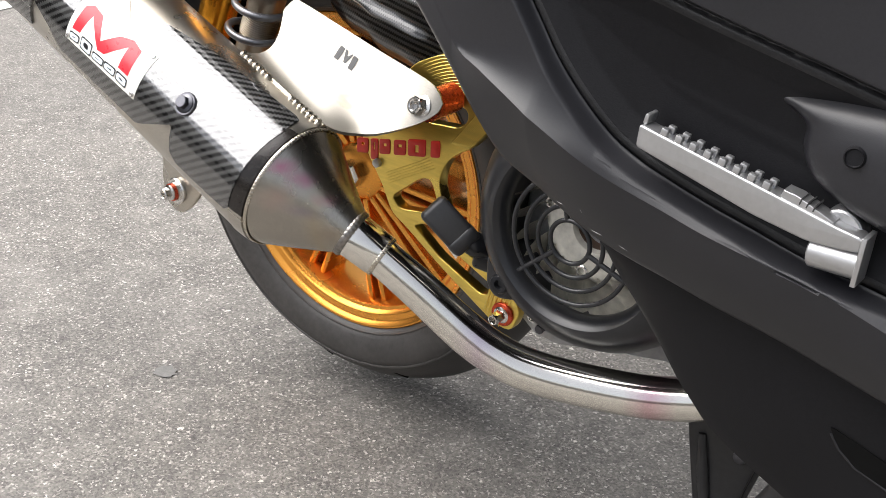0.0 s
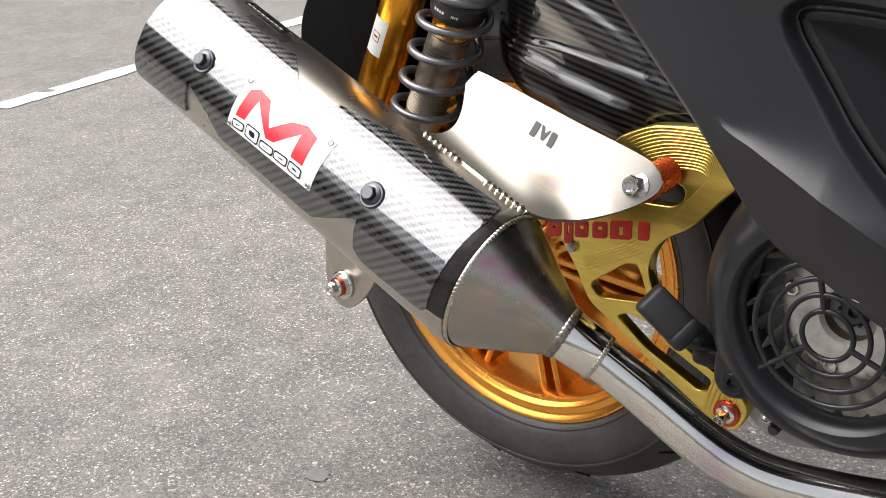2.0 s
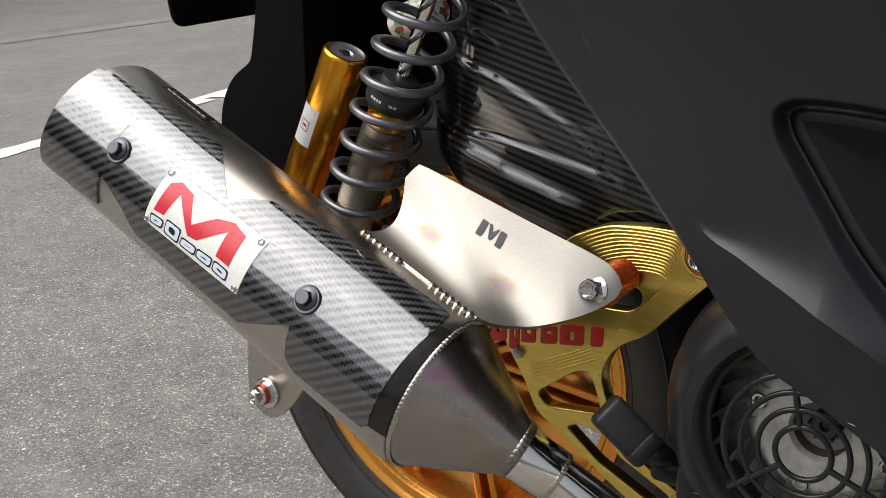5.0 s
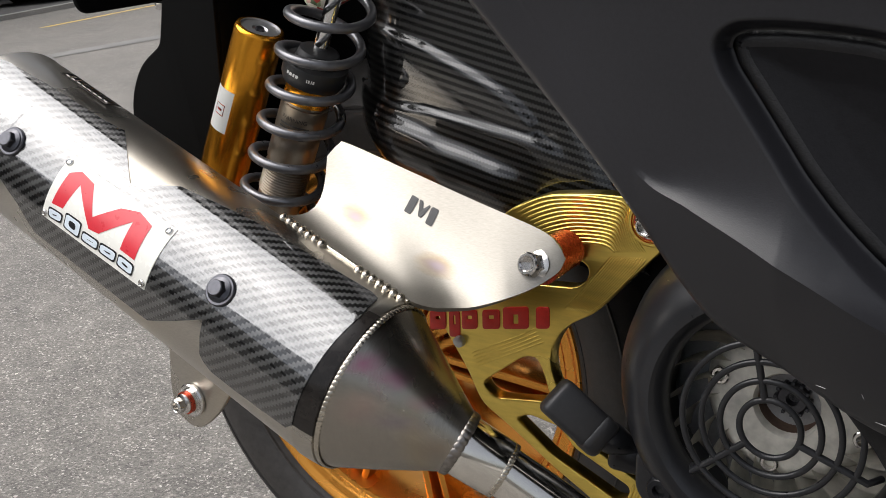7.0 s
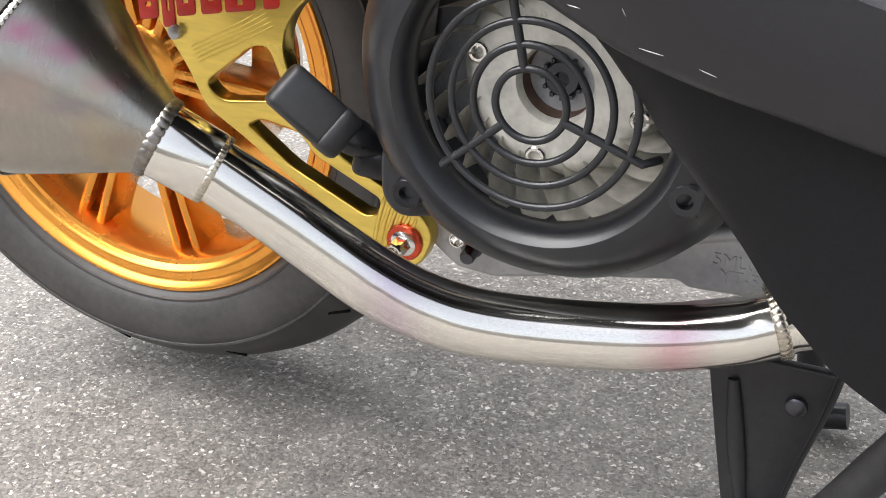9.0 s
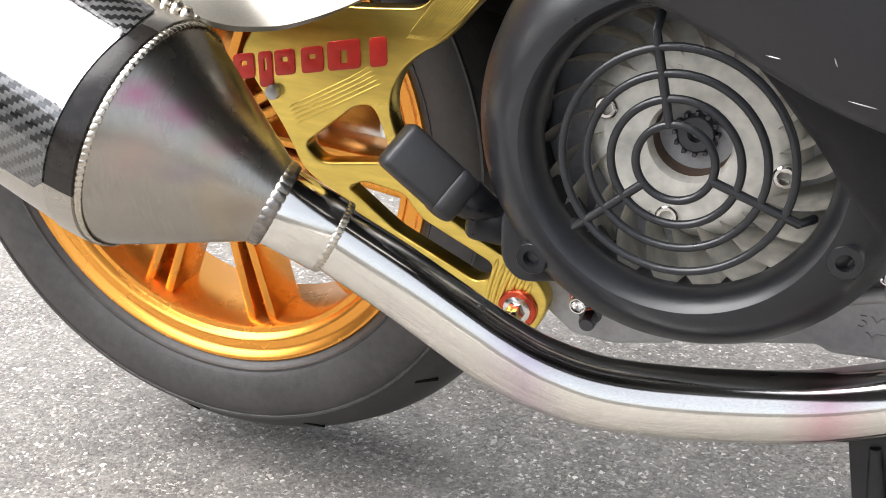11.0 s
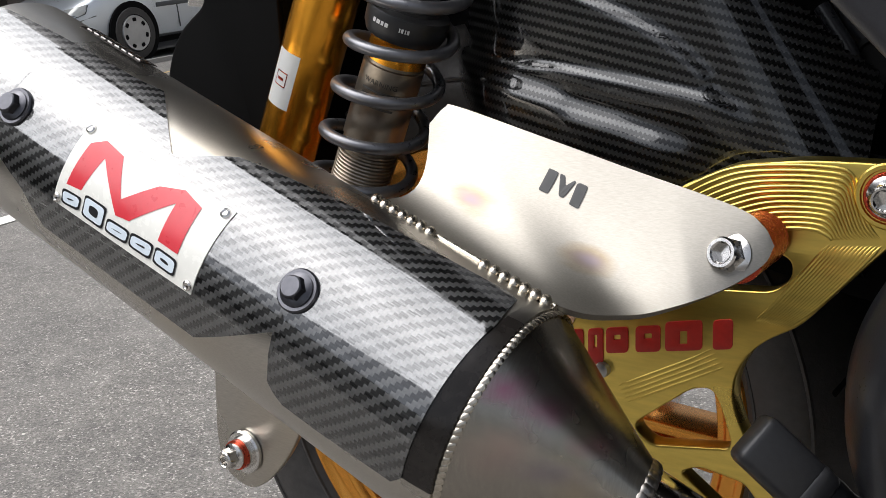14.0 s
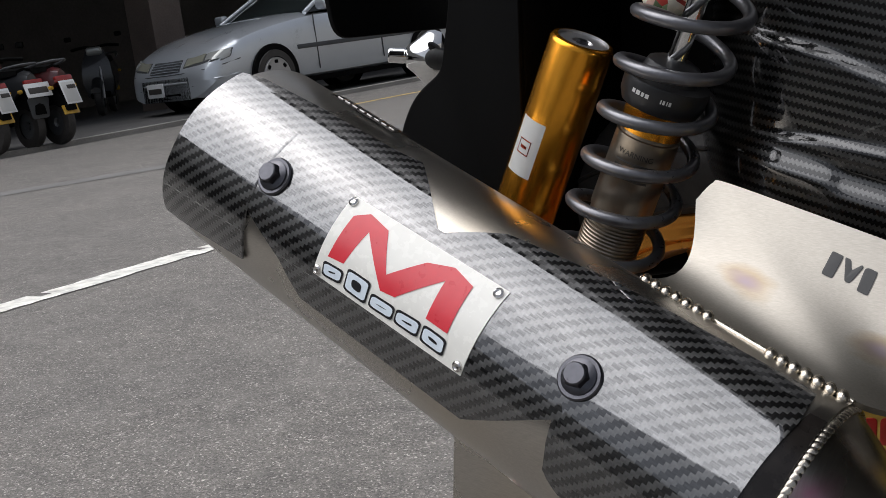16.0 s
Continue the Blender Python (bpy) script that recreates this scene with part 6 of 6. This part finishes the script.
def half_loft(sections):
    bm = bmesh.new()
    rows = []
    for s in sections:
        full = s + [(x, -y, z) for x, y, z in s[::-1] if y > 1e-6]
        rows.append([bm.verts.new(q) for q in full])
    for a, b in zip(rows, rows[1:]):
        n = len(a)
        for k in range(n):
            bm.faces.new((a[k], a[(k + 1) % n], b[(k + 1) % n], b[k]))
    bm.faces.new(rows[0])
    bm.faces.new(rows[-1][::-1])
    bmesh.ops.recalc_face_normals(bm, faces=bm.faces)
    return smooth(bm, 35)


tail = unit("tail_body", half_loft([[(x, 0, z0), (x, h * 0.8, z0), (x, h, z0 + 0.04), (x, h * 0.9, z1), (x, 0, z1 + 0.01)] for x, h, z0, z1 in TAIL]), "plastic", "matt black tail body over the rear wheel")
part("seat", half_loft([[(x, 0, z), (x, h, z), (x, h * 0.9, z + 0.06), (x, 0, z + 0.08)] for x, h, z in ((-0.34, 0.12, 0.90), (-0.1, 0.15, 0.90), (0.2, 0.15, 0.86), (0.6, 0.12, 0.82))]), "rubber", tail, "black seat")

# ---------------------------------------------------------------- the far side of the street
def wall(name, size, place, material, label, category="wall"):
    return structure(name, block(size, pose(*place)), material, label, category)


# paving coloured dark in place of the shade under the arcade
wall("pavement", (12.0, 90.0, 0.12), (-15.07, 10.0, -0.042), "paving", "arcade paving behind a low kerb, its shade put into the colour", "pavement")
wall("kerb", (0.14, 90.0, 0.12), (-9.0, 10.0, -0.022), "concrete", "low worn concrete kerb", "kerb")
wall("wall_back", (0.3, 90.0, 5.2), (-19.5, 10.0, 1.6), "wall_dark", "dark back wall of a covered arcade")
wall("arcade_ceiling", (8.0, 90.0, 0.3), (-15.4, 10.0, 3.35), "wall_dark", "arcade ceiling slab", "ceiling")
# upper storeys out of view; height chosen where the reflected sky ends
wall("unseen_upper_block", (8.0, 90.0, 4.4), (-15.5, 10.0, 5.7), "facade", "unseen pale upper storeys over the arcade, sized for the light", "facade")
for y in (-11.0, -4.5, 2.5, 9.70, 17.0, 24.0, 31.0):
    wall("pillar", (0.50, 0.50, 4.0), (-12.70, y, 1.22), "pillar", "square tiled arcade pillar", "pillar")
# added out of view: blocks sky ahead, left open towards the street side
wall("unseen_wall_near", (1.0, 60.0, 12.0), (9.0, 29.0, 5.9), "facade", "unseen pale wall, added to hold back light from ahead", "facade")
wall("pavement", (6.0, 90.0, 0.16), (5.6, 10.0, -0.06), "concrete", "raised concrete pavement", "pavement")
# added out of view: bounds the low sky mirrored in pipe and silencer
wall("unseen_wall_street", (16.0, 0.3, 1.2), (1.5, -6.0, 0.5), "facade", "unseen plain pale wall, added for reflections in the pipe and silencer")

# parked saloon: x ahead, y to its left
CAR = Matrix.Translation((-9.70, 8.76, 0.016)) @ Matrix.Rotation(radians(-92), 4, "Z") @ Matrix.Translation((-1.30, -0.74, 0))
car = thing("saloon_car", "silver four-door saloon car parked on the far pavement", "car", CAR)


def body_section(x, half, z0, z1, zs, tuck=0.04, n=7):
    """Half outline of a car's lower body at x: sill, flank with a shoulder at zs, bonnet top."""
    return [(x, 0.0, z0), (x, half * 0.82, z0), (x, half - tuck, z0 + 0.05), (x, half - 0.005, z0 + 0.18), (x, half, zs - 0.18), (x, half - 0.012, zs - 0.02), (x, half - 0.06, zs + (z1 - zs) * 0.45), (x, half * 0.75, z1 - 0.01), (x, half * 0.4, z1 + 0.012), (x, 0.0, z1 + 0.018)]


SECT = [(2.175, 0.42, 0.22, 0.42, 0.34), (2.150, 0.58, 0.18, 0.47, 0.39), (2.09, 0.69, 0.16, 0.545, 0.46), (1.98, 0.77, 0.16, 0.645, 0.56), (1.80, 0.82, 0.17, 0.735, 0.64), (1.5, 0.845, 0.18, 0.83, 0.73), (1.1, 0.85, 0.19, 0.905, 0.79), (0.7, 0.85, 0.19, 0.95, 0.83), (0.3, 0.85, 0.19, 0.96, 0.85), (-0.6, 0.85, 0.19, 0.97, 0.86), (-1.4, 0.85, 0.19, 0.98, 0.87), (-1.8, 0.83, 0.22, 0.97, 0.86), (-2.2, 0.76, 0.28, 0.93, 0.82), (-2.32, 0.66, 0.36, 0.84, 0.74)]


def mirrored_loft(sections, steps=1):
    """A closed skin through half outlines and their mirror images, smooth from one to the next."""
    if steps > 1:
        lines = [curve_through([s[k] for s in sections], steps) for k in range(len(sections[0]))]
        sections = [[tuple(l[k]) for l in lines] for k in range(len(lines[0]))]
    bm = bmesh.new()
    rows = []
    for s in sections:
        full = s + [(x, -y, z) for x, y, z in s[::-1] if y > 1e-6]
        rows.append([bm.verts.new(q) for q in full])
    for a, b in zip(rows, rows[1:]):
        n = len(a)
        for k in range(n):
            bm.faces.new((a[k], a[(k + 1) % n], b[(k + 1) % n], b[k]))
    bm.faces.new(rows[0])
    bm.faces.new(rows[-1][::-1])
    bmesh.ops.recalc_face_normals(bm, faces=bm.faces)
    return smooth(bm, 35)


car_body = part("body", mirrored_loft([body_section(*s) for s in SECT], 4), "car_paint", car, "silver metallic body")
CAR_SKIN = BVHTree.FromPolygons([v.co for v in car_body.data.vertices], [p.vertices for p in car_body.data.polygons])


def on_car(p, lift):
    where, normal, _, _ = CAR_SKIN.find_nearest(Vector(p))
    return where + normal * lift


def car_patch(name, low, high, material, lift=0.006, thick=0.012, label=""):
    """A thin piece let into the car's skin between two lines."""
    bm = bmesh.new()
    a, b = resample(low, 14), resample(high, 14)
    rows = [[bm.verts.new(on_car(p.lerp(q, j / 6), lift)) for p, q in zip(a, b)] for j in range(7)]
    for r0, r1 in zip(rows, rows[1:]):
        for k in range(14):
            bm.faces.new((r0[k], r0[k + 1], r1[k + 1], r1[k]))
    bmesh.ops.recalc_face_normals(bm, faces=bm.faces)
    if sum(f.normal.x for f in bm.faces) < 0:
        bmesh.ops.reverse_faces(bm, faces=bm.faces[:])
    bmesh.ops.solidify(bm, geom=bm.faces[:], thickness=thick)
    return part(name, smooth(bm, 40), material, car, label)


GREEN = [(0.62, 0.70, 0.93, 0.97), (0.15, 0.66, 0.95, 1.22), (-0.25, 0.62, 0.95, 1.36), (-0.9, 0.61, 0.95, 1.40), (-1.35, 0.62, 0.95, 1.34), (-1.95, 0.68, 0.95, 0.99)]
part("glasshouse", mirrored_loft([[(x, 0.0, z0), (x, 0.76, z0), (x, 0.72 * h / 0.62 if h < 0.63 else h + 0.05, z0 + (z1 - z0) * 0.4), (x, h, z1 - 0.03), (x, h * 0.8, z1), (x, 0.0, z1 + 0.015)] for x, h, z0, z1 in GREEN]), "car_glass", car, "dark tinted windows")
part("roof", mirrored_loft([[(x, 0.0, z), (x, h, z - 0.03), (x, h * 0.95, z + 0.005), (x, 0.0, z + 0.03)] for x, h, z in ((0.02, 0.62, 1.30), (-0.3, 0.62, 1.385), (-0.9, 0.61, 1.415), (-1.45, 0.62, 1.34))]), "car_paint", car)
for side in (1, -1):
    part("pillar_post", sweep([(0.66, side * 0.755, 0.93), (0.15, side * 0.69, 1.20), (-0.2, side * 0.64, 1.345)], 0.028, 8), "car_paint", car)
    part("centre_post", sweep([(-0.42, side * 0.775, 0.95), (-0.50, side * 0.655, 1.36)], 0.035, 8), "car_paint", car)
    part("moulding", block((2.75, 0.02, 0.05), pose(-0.45, side * 0.853, 0.56), 0.006), "car_trim", car, "grey side moulding")
    part("door_seam", block((0.012, 0.012, 0.62), pose(0.62, side * 0.848, 0.60), 0.002), "car_trim", car)
    part("door_seam", block((0.012, 0.012, 0.62), pose(-0.46, side * 0.850, 0.62), 0.002), "car_trim", car)
    part("mirror", block((0.10, 0.17, 0.11), pose(0.50, side * 0.91, 1.00), 0.03, 3), "car_paint", car)
    car_patch("headlamp_frame", [(2.11, side * 0.31, 0.475), (2.08, side * 0.50, 0.485), (2.00, side * 0.68, 0.51), (1.86, side * 0.80, 0.56)], [(2.05, side * 0.31, 0.59), (2.02, side * 0.50, 0.60), (1.94, side * 0.70, 0.625), (1.79, side * 0.79, 0.655)], "car_trim", 0.003, 0.01)
    car_patch("headlamp", [(2.11, side * 0.33, 0.488), (2.08, side * 0.45, 0.496), (2.03, side * 0.58, 0.510)], [(2.05, side * 0.33, 0.580), (2.03, side * 0.45, 0.590), (1.99, side * 0.58, 0.603)], "lamp_yellowed", 0.008, 0.012, "yellowed clear headlamp")
    car_patch("indicator", [(2.02, side * 0.60, 0.512), (1.96, side * 0.71, 0.53), (1.87, side * 0.79, 0.565)], [(1.98, side * 0.60, 0.605), (1.92, side * 0.71, 0.622), (1.81, side * 0.78, 0.648)], "lamp_glass", 0.009, 0.012, "bright clear corner lamp")
    car_patch("fog_slot", [(2.14, side * 0.42, 0.255), (2.12, side * 0.52, 0.255), (2.09, side * 0.62, 0.258)], [(2.14, side * 0.42, 0.300), (2.12, side * 0.52, 0.300), (2.09, side * 0.62, 0.303)], "car_trim", 0.003, 0.008)
    for x in (1.30, -1.28):
        w = part("wheel", lathe([(-0.10, 0.19), (-0.10, 0.27), (-0.07, 0.292), (0.06, 0.292), (0.09, 0.27), (0.095, 0.20)], axes((x, side * 0.785, 0.292), (0, side, 0)), 40), "tyre", car, "black car tyre with a silver cover")
        part("wheel_arch", lathe([(0.0, 0.0), (0.0, 0.335), (-0.25, 0.335)], axes((x, side * 0.868, 0.300), (0, side, 0)), 36), "dark", car)
        part("wheel_cover", lathe([(0.080, 0.195), (0.105, 0.185), (0.098, 0.150), (0.112, 0.06), (0.112, 0)], axes((x, side * 0.785, 0.292), (0, side, 0)), 36), "alu", w)
        for k in range(7):
            part("cover_slot", block((0.03, 0.055, 0.045), axes((x, side * 0.785, 0.292), (0, side, 0)) @ Matrix.Rotation(2 * math.pi * k / 7, 4, "X") @ Matrix.Translation((0.092, 0, 0.145)), 0.012), "dark", w)
car_patch("grille", [(2.14, -0.27, 0.455), (2.16, 0.0, 0.455), (2.14, 0.27, 0.455)], [(2.05, -0.25, 0.575), (2.07, 0.0, 0.580), (2.05, 0.25, 0.575)], "car_trim", 0.004, 0.01, "dark grille with silver bars")
for k in range(4):
    part("grille_bar", sweep([on_car((2.15 - 0.022 * k, y, 0.472 + 0.026 * k), 0.008) for y in (-0.25, -0.12, 0.0, 0.12, 0.25)], 0.005, 6), "car_paint", car)
part("bumper_seam", sweep([on_car((x, y, z), 0.001) for x, y, z in ((1.75, -0.84, 0.53), (1.95, -0.78, 0.49), (2.10, -0.62, 0.455), (2.16, -0.3, 0.44), (2.17, 0, 0.438), (2.16, 0.3, 0.44), (2.10, 0.62, 0.455), (1.95, 0.78, 0.49), (1.75, 0.84, 0.53))], 0.006, 6), "car_trim", car)
part("bumper_strip", sweep([on_car((x, y, z), 0.004) for x, y, z in ((1.80, -0.84, 0.37), (2.05, -0.74, 0.35), (2.17, -0.35, 0.345), (2.18, 0, 0.345), (2.17, 0.35, 0.345), (2.05, 0.74, 0.35), (1.80, 0.84, 0.37))], 0.012, 8), "car_paint", car)
car_patch("intake", [(2.16, -0.25, 0.185), (2.17, 0.0, 0.185), (2.16, 0.25, 0.185)], [(2.16, -0.25, 0.235), (2.17, 0.0, 0.235), (2.16, 0.25, 0.235)], "dark", 0.003, 0.006)
part("number_plate", block((0.012, 0.32, 0.15), pose(2.195, -0.16, 0.29, 0, 0, -3), 0.004), "plate_white", car)
part("plate_bar", block((0.004, 0.25, 0.06), pose(2.2035, -0.16, 0.285, 0, 0, -3), 0.001), "print_dark", car)
part("underside", block((3.9, 1.5, 0.10), pose(-0.1, 0, 0.20), 0.02), "dark", car)


def parked_scooter(name, label, at, paint, tall=True):
    """A plain parked scooter: x ahead."""
    s = thing(name, label, "scooter", at, "scooters parked across the street")
    for x in (-0.62, 0.62):
        w = part("wheel", lathe([(-0.045, 0.14), (-0.055, 0.19), (-0.045, 0.235), (0, 0.25), (0.045, 0.235), (0.055, 0.19), (0.045, 0.14)], axes((x, 0, 0.25), (0, 1, 0)), 32), "tyre", s, "black scooter tyre")
        part("rim", lathe([(-0.03, 0.14), (-0.02, 0.05), (0.02, 0.05), (0.03, 0.14)], axes((x, 0, 0.25), (0, 1, 0)), 24), "car_trim", w)
    part("rear_fender", mirrored_loft([[(x, 0.0, z0), (x, h, z0), (x, h * 0.8, z1), (x, 0.0, z1 + 0.02)] for x, h, z0, z1 in ((-0.90, 0.06, 0.36, 0.44), (-0.72, 0.09, 0.44, 0.60), (-0.45, 0.13, 0.42, 0.66))]), "holder", s)
    part("tail", mirrored_loft([[(x, 0.0, z0), (x, h, z0), (x, h * 1.05, (z0 + z1) / 2), (x, h * 0.6, z1), (x, 0.0, z1 + 0.02)] for x, h, z0, z1 in ((-0.82, 0.06, 0.68, 0.78), (-0.70, 0.13, 0.60, 0.82), (-0.35, 0.18, 0.42, 0.80), (0.05, 0.17, 0.34, 0.74))]), paint, s)
    part("seat", mirrored_loft([[(x, 0.0, z0), (x, h, z0), (x, h * 0.8, z1), (x, 0.0, z1 + 0.02)] for x, h, z0, z1 in ((-0.70, 0.10, 0.80, 0.85), (-0.35, 0.15, 0.78, 0.86), (0.10, 0.13, 0.74, 0.80))]), "holder", s)
    part("floor_board", block((0.5, 0.30, 0.10), pose(0.25, 0, 0.30), 0.03), "holder", s)
    part("leg_shield", mirrored_loft([[(x, 0.0, z), (x, h, z), (x + 0.05, h, z), (x + 0.07, 0.0, z)] for x, h, z in ((0.42, 0.18, 0.28), (0.45, 0.22, 0.50), (0.42, 0.20, 0.75), (0.34, 0.12, 0.95))]), paint, s)
    part("front_fender", mirrored_loft([[(x, 0.0, z0), (x, 0.08, z0), (x, 0.06, z1), (x, 0.0, z1 + 0.02)] for x, z0, z1 in ((0.40, 0.40, 0.46), (0.62, 0.48, 0.54), (0.88, 0.34, 0.40))]), paint, s)
    part("fork", sweep([(0.62, 0.06, 0.25), (0.42, 0.05, 0.85)], 0.022, 10), "alu", s)
    part("handlebar", sweep(curve_through([(0.24, 0.34, 0.98), (0.32, 0.15, 1.00), (0.35, 0, 0.98), (0.32, -0.15, 1.00), (0.24, -0.34, 0.98)], 4), 0.022, 10), "holder", s)
    part("headlamp", block((0.10, 0.22, 0.12), pose(0.42, 0, 0.93), 0.03, 3), "lamp_glass", s)
    part("tail_lamp", block((0.05, 0.22, 0.07), pose(-0.83, 0, 0.70, 0, 20, 0), 0.015), "tail_red", s, "red tail lamp")
    if tall:
        plate_ob = part("number_plate", block((0.008, 0.20, 0.27), pose(-0.915, 0, 0.555, 0, 20, 0), 0.004), "plate_white", s, "tall white plate")
        part("plate_frame", block((0.004, 0.165, 0.225), pose(-0.9195, 0, 0.555, 0, 20, 0), 0.001), "sticker", plate_ob)
        part("plate_bar", block((0.004, 0.11, 0.045), pose(-0.9430, 0, 0.610, 0, 20, 0), 0.001), "print_dark", plate_ob)
        part("plate_mark", block((0.004, 0.08, 0.05), pose(-0.9090, 0, 0.520, 0, 20, 0), 0.001), "line_yellow", plate_ob)
        part("reflector", block((0.012, 0.20, 0.105), pose(-0.868, 0, 0.372, 0, 20, 0), 0.004), "amber_lens", s, "yellow plate below")
    else:
        plate_ob = part("number_plate", block((0.008, 0.30, 0.16), pose(-0.905, 0, 0.62, 0, 22, 0), 0.006), "plate_white", s, "wide white plate")
        part("plate_bar", block((0.004, 0.23, 0.07), pose(-0.9095, 0, 0.615, 0, 22, 0), 0.001), "print_dark", plate_ob)
        part("mud_flap", plate(rounded([(-0.10, 0.30), (0.10, 0.30), (0.13, 0.52), (-0.13, 0.52)], 0.03), [], Matrix.Translation((-0.87, 0, 0.02)) @ Matrix(((0, 0, -1, 0), (1, 0, 0, 0), (0, 1, 0, 0), (0, 0, 0, 1))), 0.012, 0.003), "car_trim", s, "dark grey mud flap")
    part("grab_rail", sweep(curve_through([(-0.35, 0.19, 0.83), (-0.62, 0.18, 0.88), (-0.80, 0.09, 0.90), (-0.83, 0.0, 0.90), (-0.80, -0.09, 0.90), (-0.62, -0.18, 0.88), (-0.35, -0.19, 0.83)], 5), 0.014, 8), "car_trim", s, "grey grab rail")
    for side in (1, -1):
        part("mirror", block((0.02, 0.10, 0.07), pose(0.28, side * 0.36, 1.14), 0.02, 3), "holder", s)
        part("indicator", block((0.04, 0.05, 0.04), pose(-0.80, side * 0.15, 0.62), 0.012), "amber_lens", s)
    return s


for place, turn, size, paint, label in (((-9.443, 4.798, 0.018), 186, 0.80, "scooter_black", "dark grey scooter with a tall plate, tail to the road"), ((-9.496, 5.249, 0.018), 179, 0.80, "scooter_black", "black scooter with a wide white plate, tail to the road"), ((-9.385, 5.415, 0.018), 184, 0.80, "scooter_red", "dark red scooter with a tall plate, tail to the road"), ((-14.25, 9.85, 0.018), -44, 0.95, "scooter_black", "black scooter under the arcade facing the road")):
    parked_scooter("parked_scooter", label, Matrix.Translation(place) @ Matrix.Rotation(radians(turn), 4, "Z") @ Matrix.Scale(size, 4), paint, "wide" not in label)
